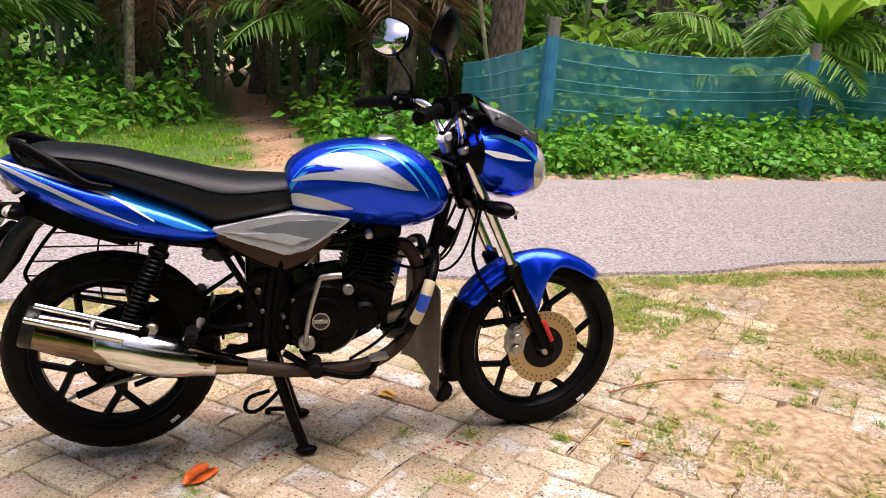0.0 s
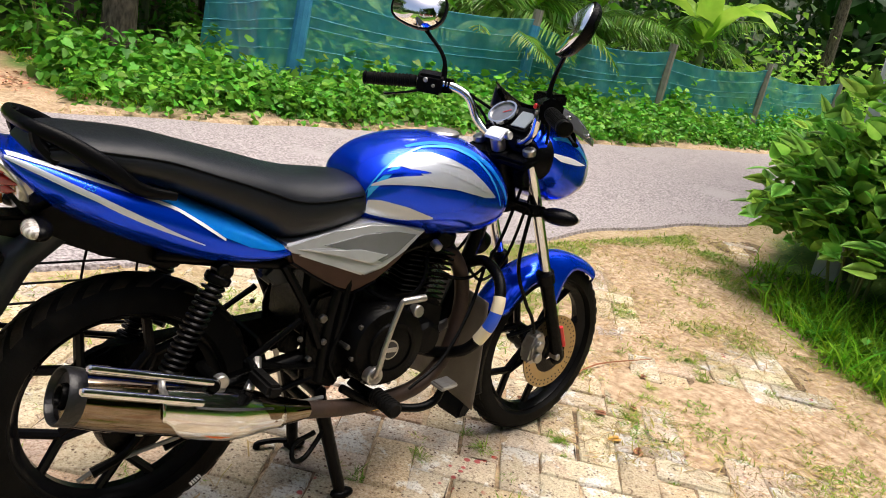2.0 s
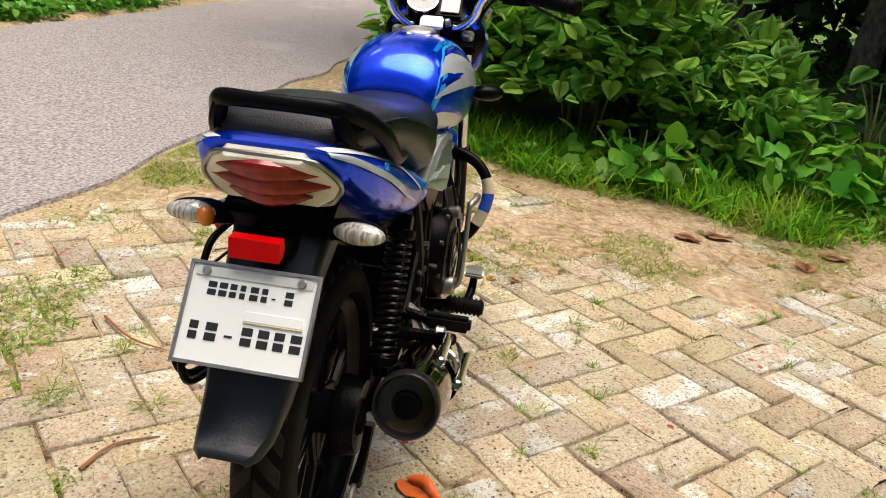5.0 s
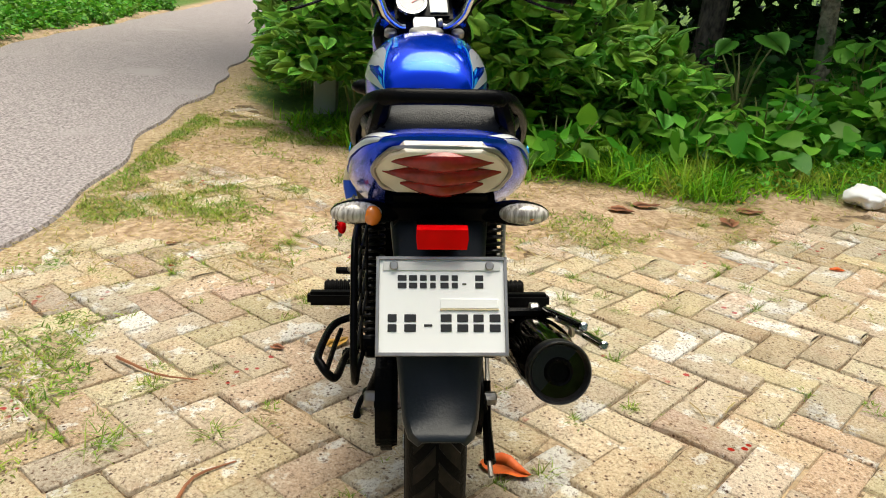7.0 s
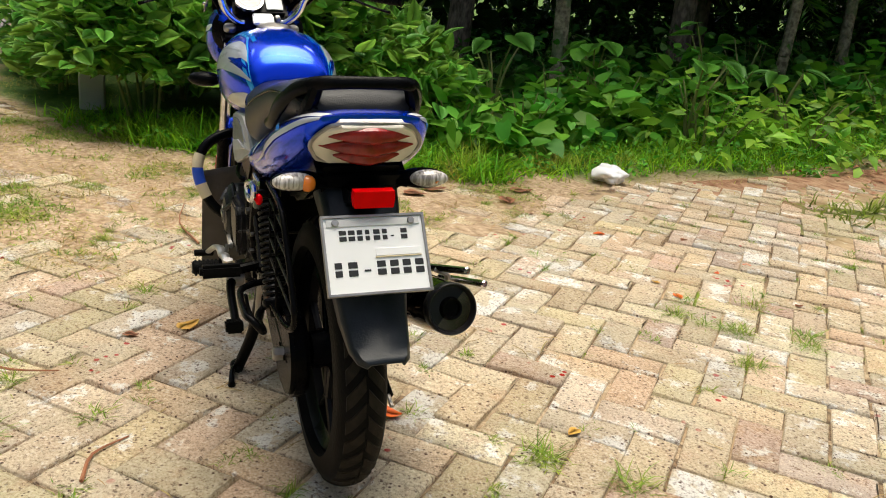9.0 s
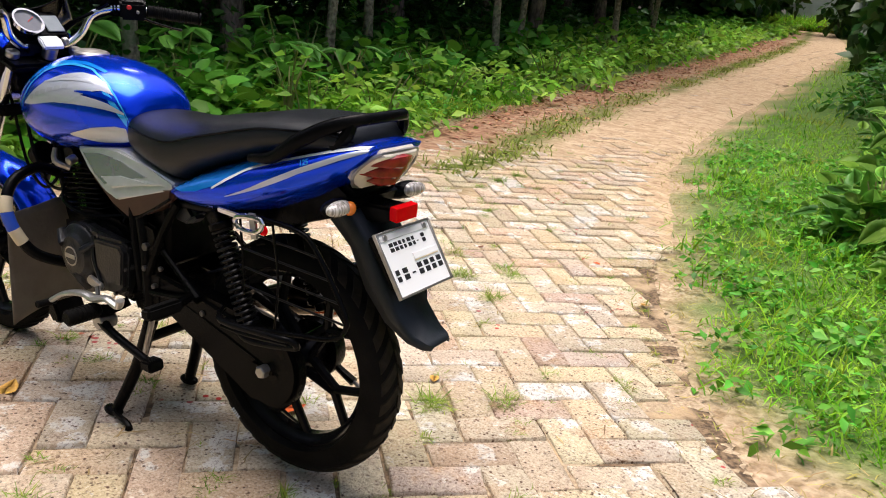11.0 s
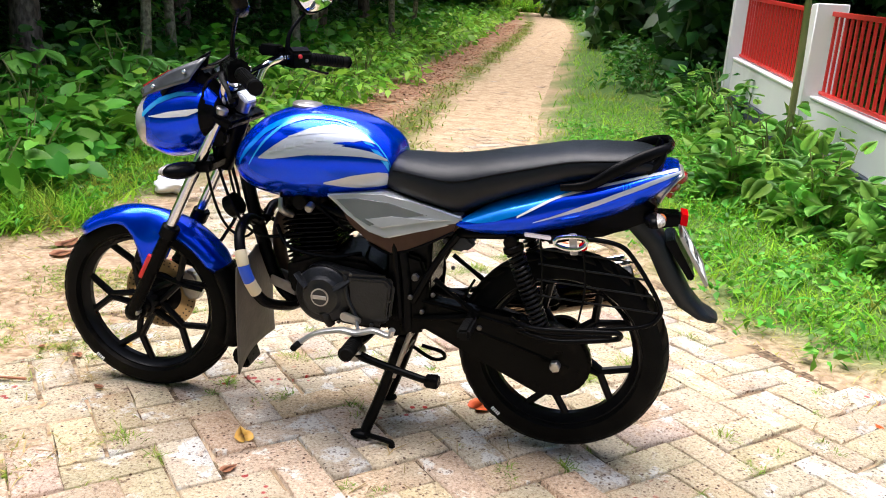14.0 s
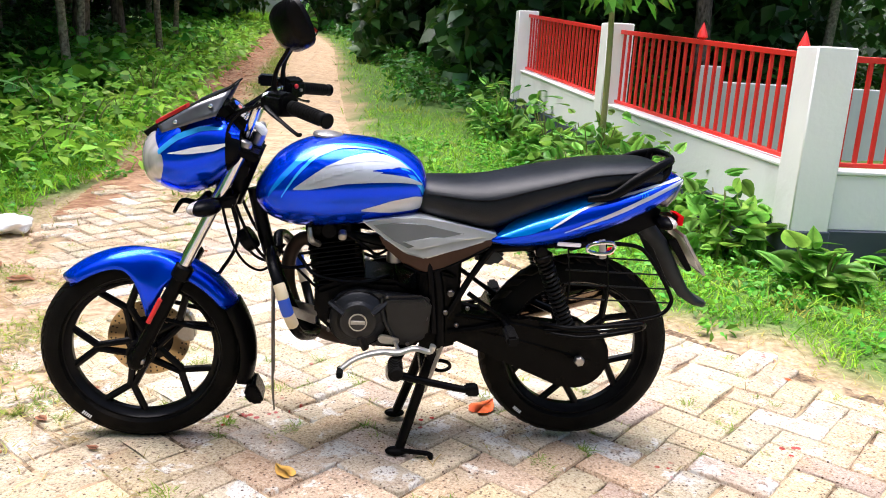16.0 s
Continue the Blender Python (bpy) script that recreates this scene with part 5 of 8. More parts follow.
def prism(outline, y0, y1, bev=0.006, seg=2):
    """An outline in x and z with a thickness across y and rounded rims."""
    bm = bmesh.new()
    a = [bm.verts.new((x, y0, z)) for x, z in outline]
    b = [bm.verts.new((x, y1, z)) for x, z in outline]
    n = len(outline)
    bm.faces.new(a)
    bm.faces.new(b[::-1])
    for k in range(n):
        bm.faces.new((a[k], b[k], b[(k + 1) % n], a[(k + 1) % n]))
    if bev:
        bmesh.ops.bevel(bm, geom=list(bm.edges), offset=bev, segments=seg, affect="EDGES")
    return bm


def both(name, make, mat, label="", parent=None):
    """The same part on both sides; make(s) gets 1 for the left, -1 for the right."""
    return [part(name, make(s), mat, parent or bike, label) for s in (1, -1)]


def ball(centre, radii, mat=None, sub=3, turn=None):
    bm = bmesh.new()
    bmesh.ops.create_icosphere(bm, subdivisions=sub, radius=1)
    m = Matrix.Translation(centre) @ (turn.to_4x4() if turn else Matrix.Identity(4)) @ Matrix.Diagonal((*radii, 1))
    bmesh.ops.transform(bm, matrix=m, verts=bm.verts)
    return bm


# -- the wall is built here, with the turned shapes at hand
boundary_wall()

# -- wheels


def wheel(name, cx, cz, R, half, rim_r, label, blocks, off):
    hub = new(name)
    hub.parent = bike
    tagged(hub, label)
    prof = []
    for k in range(17):
        a = math.pi * (k / 16 - 0.5)
        prof.append((half * math.sin(a) ** 1 * (1.0 if abs(math.sin(a)) < 0.95 else 0.98), rim_r + 0.004 + (R - rim_r - 0.004) * max(0.0, math.cos(a)) ** 0.62))
    tyre = part("tyre", lathe(prof + [(half * 0.55, rim_r - 0.002), (-half * 0.55, rim_r - 0.002)], (cx, 0, cz), (0, 1, 0), 96, True), M_RUBBER, hub)
    tread = bmesh.new()
    skin = lambda y: rim_r + 0.004 + (R - rim_r - 0.004) * max(0.0, math.cos(math.asin(min(1, abs(y) / half)))) ** 0.62  # noqa: E731
    step = math.tau / blocks
    for k in range(blocks):
        for s in (1, -1):
            th = (k + (0.5 if s > 0 else 0)) * step
            rows = []
            for q in range(5):
                y = s * half * (0.05 + 0.68 * q / 4)
                t2 = th + q / 4 * 0.15
                P = lambda r, t: tread.verts.new((cx + r * math.cos(t), y, cz + r * math.sin(t)))  # noqa: E731, B023
                r = skin(y)
                rows.append([P(r - 0.003, t2), P(r + 0.0038, t2 + step * 0.05), P(r + 0.0038, t2 + step * 0.58), P(r - 0.003, t2 + step * 0.63)])
            for p, q in zip(rows, rows[1:]):
                for j in range(3):
                    tread.faces.new((p[j], p[j + 1], q[j + 1], q[j]))
            tread.faces.new(rows[0])
            tread.faces.new(rows[-1][::-1])
    part("tread", tread, M_TREAD if half > 0.045 else M_RUBBER, tyre)
    rim = lathe([(-half * 0.62, rim_r + 0.012), (-half * 0.62, rim_r - 0.006), (-half * 0.35, rim_r - 0.014), (-half * 0.2, rim_r - 0.026), (half * 0.2, rim_r - 0.026), (half * 0.35, rim_r - 0.014), (half * 0.62, rim_r - 0.006), (half * 0.62, rim_r + 0.012)], (cx, 0, cz), (0, 1, 0), 72, True)
    part("rim", rim, M_ALLOY, hub)
    part("hub", lathe([(-0.055, 0.02), (-0.05, 0.042), (0.05, 0.042), (0.055, 0.02)], (cx, 0, cz)), M_ALLOY, hub)
    for k in range(5):
        a = off + k * math.tau / 5
        P = lambda r, t, w=0.0: (cx + r * math.cos(t) - w * math.sin(t), 0, cz + r * math.sin(t) + w * math.cos(t))  # noqa: E731, B023
        bm = bmesh.new()
        for s in (1, -1):
            tube_bm(bm, [P(0.034, a, 0.022 * s), P(rim_r * 0.60, a, 0.005 * s)], [0.012, 0.0105], 8, 1)
            tube_bm(bm, [P(rim_r * 0.57, a, 0.003 * s), P(rim_r - 0.020, a + 0.29 * s)], [0.0115, 0.0115], 8, 1)
        part("spoke", bm, M_ALLOY, hub)
    return hub


fixed_before = set(bike.children)
front_wheel = wheel("front_wheel", 1.318, 0.302, 0.294, 0.042, 0.234, "black alloy front wheel with five forked spokes", 44, 0.0)
rear_wheel = wheel("rear_wheel", -0.004, 0.325, 0.301, 0.053, 0.230, "black alloy rear wheel with a chunky tyre", 34, 1.065)
for cx, cz, R in ((1.318, 0.302, 0.266), (-0.004, 0.325, 0.267)):
    for s in (1, -1):
        bm = bmesh.new()
        for k in range(5):
            a = 5.35 + 0.024 * k
            y = s * (0.043 if cx > 1 else 0.053)
            tube_bm(bm, [(cx + (R - 0.004) * math.cos(a), y, cz + (R - 0.004) * math.sin(a)), (cx + (R + 0.006) * math.cos(a), y, cz + (R + 0.006) * math.sin(a))], 0.0024, 4, 1)
        part("sidewall_mark", bm, M_WHITEDECAL, front_wheel if cx > 1 else rear_wheel, "white printed marks on the tyre")

# front brake disc and calliper
disc = part("brake_disc", lathe([(0, 0.072), (0, 0.124), (0.004, 0.124), (0.004, 0.072)], (1.318, -0.072, 0.302), n=72, closed=True), M_DISC, front_wheel, "drilled bronze-tinted brake disc")
holes = bmesh.new()
for k in range(36):
    for r in (0.114, 0.101):
        a = k * math.tau / 36 + (0.08 if r < 0.1 else 0)
        turned(holes, [(0, 0.0032), (0.0055, 0.0032)], (1.318 + r * math.cos(a), -0.0728, 0.302 + r * math.sin(a)), n=6)
part("drilling", holes, M_INK, disc)
part("disc_carrier", lathe([(0, 0.03), (0, 0.074), (0.006, 0.074), (0.006, 0.03)], (1.318, -0.070, 0.302), n=40, closed=True), M_ALLOY, front_wheel)
cal = part("brake_calliper", prism([(1.19, 0.385), (1.225, 0.395), (1.245, 0.36), (1.235, 0.30), (1.205, 0.285), (1.175, 0.30), (1.18, 0.345)], -0.105, -0.060, 0.008), M_STEEL, bike, "grey cast brake calliper")
part("piston_cap", drum((1.205, -0.104, 0.352), (1.205, -0.118, 0.352), 0.017), M_STEEL, cal)
part("piston_cap", drum((1.205, -0.104, 0.315), (1.205, -0.118, 0.315), 0.017), M_STEEL, cal)
part("axle_nut", drum((1.318, -0.085, 0.302), (1.318, -0.118, 0.302), 0.013, n=6), M_STEEL, bike)
part("axle_nut", drum((1.318, 0.085, 0.302), (1.318, 0.112, 0.302), 0.012, n=6), M_STEEL, bike)
part("speedometer_drive", drum((1.318, 0.045, 0.302), (1.318, 0.085, 0.302), 0.034), M_ENGINE, bike)

# -- front fork
FT, FM, FB = Vector((1.008, 0, 0.925)), Vector((1.178, 0, 0.582)), Vector((1.322, 0, 0.298))
for s in (1, -1):
    y = Vector((0, 0.098 * s, 0))
    leg = part("fork_leg", drum(FM + y, FB + y, 0.0205, 0.005), M_ENGINE, bike, "black fork slider")
    part("fork_tube", drum(FT + y, FM + y, 0.0165), M_CHROME, bike, "chrome fork tube")
    part("dust_seal", drum(FM + y + Vector((-0.008, 0, 0.016)), FM + y + Vector((0.012, 0, -0.024)), 0.0275, 0.005), M_BLACK, leg)
    part("fork_cap", drum(FT + y + Vector((-0.004, 0, 0.008)), FT + y + Vector((-0.012, 0, 0.028)), 0.019, 0.004, 12), M_STEEL, bike)
    part("axle_lug", ball(FB + y, (0.026, 0.02, 0.03)), M_ENGINE, leg)
part("reflex_sticker", tube([FM.lerp(FB, 0.66) + Vector((0.022, -0.108, 0.010)), FM.lerp(FB, 0.9) + Vector((0.022, -0.108, 0.010))], 0.008, 6), M_REDSTICKER, bike, "red sticker on the fork")
part("reflex_sticker", tube([FM.lerp(FB, 0.32) + Vector((0.017, 0.110, 0.008)), FM.lerp(FB, 0.58) + Vector((0.017, 0.110, 0.008))], 0.008, 6), M_REDSTICKER, bike, "red sticker on the fork")
part("lower_yoke", prism([(1.02, 0.80), (1.10, 0.79), (1.115, 0.76), (1.03, 0.765)], -0.125, 0.125, 0.008), M_BLACK, bike)
part("upper_yoke", prism([(0.955, 0.915), (1.035, 0.945), (1.05, 0.925), (0.965, 0.892)], -0.125, 0.125, 0.008), M_BLACK, bike)
part("steering_head", drum((0.985, 0, 0.93), (1.055, 0, 0.76), 0.034), M_BLACK, bike)

# -- front mudguard


def mudguard(t0, t1, radius, halfw, leg, n=40, m=14, centre=(1.305, 0.288), back=0.0):
    bm = bmesh.new()
    grid = []
    for i in range(n + 1):
        f = i / n
        th = radians(t0 + (t1 - t0) * f)
        R = radius[0] + (radius[1] - radius[0]) * smooth(0, 1, f)
        ends = min(1.0, (min(f, 1 - f) / 0.10 + 0.25)) if back == 0 else 1.0
        w = halfw * float(ends) ** 0.5
        drop = 0.042 + leg * math.exp(-((math.degrees(th) - 96) / 9.5) ** 2)
        row = []
        for j in range(m + 1):
            p = (j / m - 0.5) * 2
            a = p * math.pi / 2
            y = w * math.copysign(abs(math.sin(a)) ** 0.8, p)
            r = R - drop * (1 - math.cos(a) ** 0.9 if abs(p) < 1 else 1)
            row.append(bm.verts.new((centre[0] + r * math.cos(th), y, centre[1] + r * math.sin(th))))
        grid.append(row)
    for a, b in zip(grid, grid[1:]):
        for j in range(m):
            bm.faces.new((a[j], a[j + 1], b[j + 1], b[j]))
    return bm


def thick(ob, t):
    mod = ob.modifiers.new("thickness", "SOLIDIFY")
    mod.thickness = t
    return ob


thick(part("front_mudguard", mudguard(47, 150, (0.338, 0.322), 0.066, 0.155, centre=(1.305, 0.290)), M_BLUE, bike, "glossy blue front mudguard", 70), 0.004)
thick(part("mudguard_extension", mudguard(149, 199, (0.322, 0.326), 0.056, 0.0, back=1, centre=(1.308, 0.298)), M_BLACK, bike, "black lower mudguard extension", 70), 0.004)
part("mudguard_lip", prism([(0.985, 0.20), (1.008, 0.19), (1.02, 0.155), (0.995, 0.124), (0.957, 0.128), (0.962, 0.158)], -0.05, 0.05, 0.008), M_BLACK, bike)
both("mudguard_stay", lambda s: tube([(1.27, 0.072 * s, 0.43), (1.16, 0.075 * s, 0.40), (1.10, 0.064 * s, 0.385)], 0.007, 6), M_BLACK)

# -- headlamp cowl, visor, instruments
cowl = Loft([(1.015, 0.895, 0.945, 0.992, 0.118), (1.048, 0.848, 0.93, 1.022, 0.142), (1.107, 0.802, 0.91, 1.036, 0.150), (1.170, 0.785, 0.893, 1.022, 0.147), (1.222, 0.797, 0.888, 0.996, 0.132), (1.252, 0.815, 0.888, 0.965, 0.105), (1.264, 0.850, 0.890, 0.925, 0.050)])
cowl_ob = part("headlamp_cowl", cowl.bm(30, 36), M_BLUE, bike, "glossy blue headlamp cowl")
liner = Loft([(1.006, 0.890, 0.935, 0.975, 0.105), (1.012, 0.872, 0.932, 0.985, 0.122), (1.030, 0.852, 0.932, 1.000, 0.136), (1.048, 0.844, 0.93, 1.018, 0.146), (1.058, 0.86, 0.93, 1.012, 0.132)])
part("cowl_liner", liner.bm(8, 36), M_BLACK, cowl_ob, "black inner edge of the cowl")
for s in (1, -1):
    part("decal", cowl.patch([0.14, 0.26, 0.42, 0.60], [0.222, 0.218, 0.214, 0.218], [0.230, 0.240, 0.232, 0.220], side=s), M_WHITEDECAL, cowl_ob, "white arrow streak on the cowl")
    part("decal", cowl.patch([0.20, 0.36, 0.52, 0.70, 0.80], [0.150, 0.145, 0.155, 0.20, 0.26], [0.162, 0.165, 0.18, 0.225, 0.268], side=s), M_SKYBLUE, cowl_ob, "light blue streak on the cowl")
lens = Loft([(1.212, 0.806, 0.888, 0.985, 0.136), (1.240, 0.803, 0.886, 0.976, 0.126), (1.266, 0.812, 0.886, 0.960, 0.104), (1.284, 0.836, 0.888, 0.936, 0.070), (1.290, 0.868, 0.889, 0.91, 0.03)])
part("headlamp", lens.bm(20, 32), M_HEADLENS, bike, "hazy clear headlamp lens")


def sheet(rows, cols, fn):
    bm = bmesh.new()
    g = [[bm.verts.new(fn(i / rows, j / cols)) for j in range(cols + 1)] for i in range(rows + 1)]
    for a, b in zip(g, g[1:]):
        for j in range(cols):
            bm.faces.new((a[j], a[j + 1], b[j + 1], b[j]))
    return bm


def visor_point(u, v):
    """u from the top edge to the front, v across."""
    p = (v - 0.5) * 2
    x = 1.072 - 0.045 * p * p + 0.218 * u - 0.040 * p * p * u
    top, front = 1.060 + 0.048 * abs(p) ** 2.2, 0.955 - 0.030 * p * p
    z = top + (front - top) * u ** 1.08 + 0.012 * math.sin(math.pi * u)
    return (x, p * (0.096 + 0.034 * math.sin(math.pi * min(1, u * 0.9))), z)


def visor_side(s):
    """A grey panel on the visor's flank, tapering to the front and rising to the horn."""
    hi, lo = ((1.036, 0.106, 1.092), (1.130, 0.138, 1.050), (1.226, 0.132, 0.992)), ((1.072, 0.150, 1.026), (1.140, 0.152, 1.002), (1.214, 0.146, 0.975))
    a, b = curve_points([Vector(q) for q in hi], 6), curve_points([Vector(q) for q in lo], 6)
    n = len(a) - 1

    def at(u, v):
        q = a[round(u * n)].lerp(b[round(u * n)], v)
        return (q.x, q.y * s, q.z)
    return sheet(n, 4, at)


thick(part("visor", sheet(14, 16, visor_point), M_BLACK, bike, "black smoked visor", 70), 0.004)
for s in (1, -1):
    thick(part("visor_side", visor_side(s), M_VISORSIDE, bike, "smoked grey visor side panel", 60), 0.004)
    for x, z, y in ((1.086, 1.046, 0.134), (1.178, 1.000, 0.140)):
        part("visor_screw", drum((x, y * s, z), (x, (y + 0.012) * s, z + 0.006), 0.006, 0.002, 10), M_CHROME, bike)
part("visor_sticker", prism([(1.158, 1.046), (1.240, 0.998), (1.237, 0.990), (1.155, 1.036)], 0.04, 0.095, 0.001), M_REDSTICKER, bike, "red sticker on the visor")
pod = part("instrument_pod", prism([(0.985, 0.985), (1.055, 1.055), (1.09, 1.04), (1.09, 0.96), (1.02, 0.945)], -0.085, 0.085, 0.012), M_BLACK, bike, "black instrument pod")
NORM = Vector((-0.70, 0, 0.714))
C1 = Vector((1.018, 0.036, 1.022)) + NORM * 0.002
part("dial_ring", lathe([(0, 0.044), (0.012, 0.044), (0.012, 0.038), (0, 0.038)], C1, NORM, 40, True), M_CHROME, pod)
part("dial", lathe([(0, 0.039), (0.006, 0.039)], C1, NORM, 40), M_DIAL, pod, "round speedometer dial")
needle_bm = tube([C1 + NORM * 0.0075, C1 + NORM * 0.0075 + Vector((0.01, -0.022, 0.011))], 0.0012, 4)
part("needle", needle_bm, M_REDSTICKER, pod)
part("display", prism([(0.995, 1.003), (1.035, 1.043), (1.038, 1.040), (0.998, 1.0)], -0.068, -0.016, 0.001), M_LCD, pod, "small rectangular display")
both("cowl_bracket", lambda s: prism([(0.99, 0.88), (1.075, 0.97), (1.09, 0.90), (1.06, 0.83), (1.0, 0.84)], 0.055 * s, 0.09 * s, 0.008), M_BLACK)
part("ignition_lock", drum((0.985, 0, 0.93), (0.968, 0, 0.965), 0.021, 0.003), M_STEEL, bike)
part("key_tag", prism([(0.945, 0.962), (0.962, 0.985), (0.985, 0.992), (0.975, 0.972), (0.955, 0.955)], -0.03, 0.034, 0.004), M_WHITEDECAL, bike, "crumpled white key tag")
part("key", drum((0.966, -0.036, 0.975), (0.966, -0.05, 0.978), 0.012, 0.002, 12), M_STEEL, bike)

# -- handlebar
BAR = [(1.0, 0.045, 0.962), (0.998, 0.075, 0.966), (0.985, 0.112, 0.998), (0.965, 0.135, 1.05), (0.935, 0.175, 1.072), (0.890, 0.225, 1.074), (0.778, 0.375, 1.055)]
part("handlebar", tube(BAR[::-1] + mirror_y(BAR), 0.0115, 12, 6), M_CHROME, bike, "chrome handlebar")
part("bar_clamp", prism([(0.985, 0.945), (0.985, 0.975), (1.015, 0.98), (1.02, 0.945)], -0.06, 0.06, 0.006), M_BLACK, bike)
for s in (1, -1):
    A, B = Vector((0.868, 0.254 * s, 1.0705)), Vector((0.778, 0.375 * s, 1.055))
    grip = part("grip", drum(A, B, 0.0175, 0.004), M_RUBBER, bike, "ribbed black rubber grip")
    rib = bmesh.new()
    for k in range(11):
        c = A.lerp(B, 0.12 + 0.07 * k)
        turned(rib, [(0, 0.0176), (0.001, 0.0194), (0.005, 0.0194), (0.006, 0.0176)], c, B - A, 16)
    part("grip_rib", rib, M_RUBBER, grip)
    part("grip_end", drum(B, B + (B - A).normalized() * 0.008, 0.020, 0.003), M_BLACK, grip)
    box_at = Vector((0.893, 0.224 * s, 1.073))
    sw = part("switch_box", prism([(-0.027, -0.030), (-0.030, 0.02), (0.0, 0.036), (0.030, 0.024), (0.030, -0.028)], -0.038, 0.036, 0.007), M_BLACK, bike, "black switch housing")
    sw.matrix_basis = Matrix.Translation(box_at) @ Matrix.Rotation(s * 0.65, 4, "Z")
    part("switch_button", drum((-0.028, 0.01, 0.006), (-0.036, 0.01, 0.008), 0.007, 0.002, 10), M_REDSTICKER if s < 0 else M_STEEL, sw)
    part("switch_button", drum((-0.028, -0.014, -0.006), (-0.035, -0.014, -0.006), 0.005, 0.001, 10), M_STEEL, sw)
    part("lever", tube([(0.93, 0.20 * s, 1.070), (0.928, 0.24 * s, 1.060), (0.885, 0.30 * s, 1.034), (0.853, 0.352 * s, 1.018), (0.842, 0.366 * s, 1.016)], [0.011, 0.009, 0.0065, 0.006, 0.009], 8, 5, flat=0.6), M_BLACK, bike, "black hand lever")
    part("lever_perch", prism([(0.910, 1.050), (0.948, 1.054), (0.948, 1.092), (0.912, 1.092)], 0.175 * s, 0.215 * s, 0.006), M_BLACK, bike)
    # mirrors
    stem = [(0.915, 0.198 * s, 1.080), (0.914, 0.200 * s, 1.130), (0.904, 0.216 * s, 1.165), (0.880, 0.250 * s, 1.205), (0.868, 0.266 * s, 1.226)]
    mir = part("mirror", tube(stem, [0.011, 0.0065, 0.006, 0.006, 0.009], 10, 5), M_BLACK, bike, "black stalked rear-view mirror")
    turn = Matrix.Rotation(0.62 * s, 3, "Z") @ Matrix.Rotation(0.36, 3, "Y") @ Matrix.Rotation(0.30 * s, 3, "X")
    head = bmesh.new()
    outline = [(0.056, -0.044), (0.072, 0.006), (0.056, 0.050), (0.0, 0.060), (-0.056, 0.050), (-0.074, 0.0), (-0.050, -0.040), (0.0, -0.053)]
    sm = curve_points([(0, y * 1.12, z * 1.12) for y, z in outline], 4, True)
    centre = Vector((0.857, 0.284 * s, 1.272))
    rows = [(0.0, 1.0), (0.012, 1.0), (0.026, 0.86), (0.036, 0.5)]
    rings = [[head.verts.new(centre + turn @ Vector((d, p.y * k, p.z * k))) for p in sm] for d, k in rows]
    for a, b in zip(rings, rings[1:]):
        for k in range(len(sm)):
            head.faces.new((a[k], a[(k + 1) % len(sm)], b[(k + 1) % len(sm)], b[k]))
    head.faces.new(rings[0])
    head.faces.new(rings[-1])
    shell = part("mirror_shell", head, M_BLACK, mir, "black mirror shell")
    gl = bmesh.new()
    gl.faces.new([gl.verts.new(centre + turn @ Vector((-0.0015, p.y * 0.92, p.z * 0.92))) for p in sm])
    thick(part("mirror_glass", gl, M_MIRROR, mir, "mirror glass"), 0.001)
part("brake_reservoir", prism([(0.925, 1.082), (0.925, 1.112), (0.985, 1.115), (0.985, 1.082)], -0.205, -0.135, 0.006), M_BLACK, bike)

# the whole front end is turned a little to the left about the steering head
FRONT = [o for o in bike.children if o not in fixed_before and o.name.split(".")[0] not in ("rear_wheel", "steering_head")]


LOW_FRONT = ("front_wheel", "front_mudguard", "mudguard_extension", "mudguard_lip", "mudguard_stay", "brake_calliper", "axle_nut", "speedometer_drive", "fork_leg", "reflex_sticker")


def steer(obs):
    axis = (FT - FB).normalized()
    m = Matrix.Translation(FT) @ Matrix.Rotation(radians(1.2), 4, "X") @ Matrix.Rotation(radians(3.6), 4, axis) @ Matrix.Translation(-FT)
    for o in obs:
        # what runs on the sliders hangs a little lower on the extended fork
        sag = Matrix.Translation((0.002, 0, -0.012)) if o.name.split(".")[0] in LOW_FRONT else Matrix.Identity(4)
        o.matrix_basis = m @ sag @ o.matrix_basis


steer(FRONT)

# -- fuel tank
tank = Loft([(0.483, 0.767, 0.825, 0.868, 0.082, 2.6), (0.5, 0.752, 0.833, 0.9, 0.106, 2.5), (0.55, 0.735, 0.838, 0.935, 0.13, 2.4), (0.62, 0.72, 0.838, 0.957, 0.149, 2.3), (0.7, 0.707, 0.833, 0.967, 0.158, 2.2), (0.78, 0.699, 0.827, 0.966, 0.159, 2.2),
             (0.85, 0.699, 0.82, 0.948, 0.151, 2.2), (0.91, 0.712, 0.813, 0.912, 0.134, 2.2), (0.948, 0.735, 0.803, 0.868, 0.108, 2.2), (0.972, 0.762, 0.8, 0.83, 0.065, 2.2)])
tank_ob = part("fuel_tank", tank.bm(44, 48), M_BLUE, bike, "glossy blue fuel tank with silver streaks")
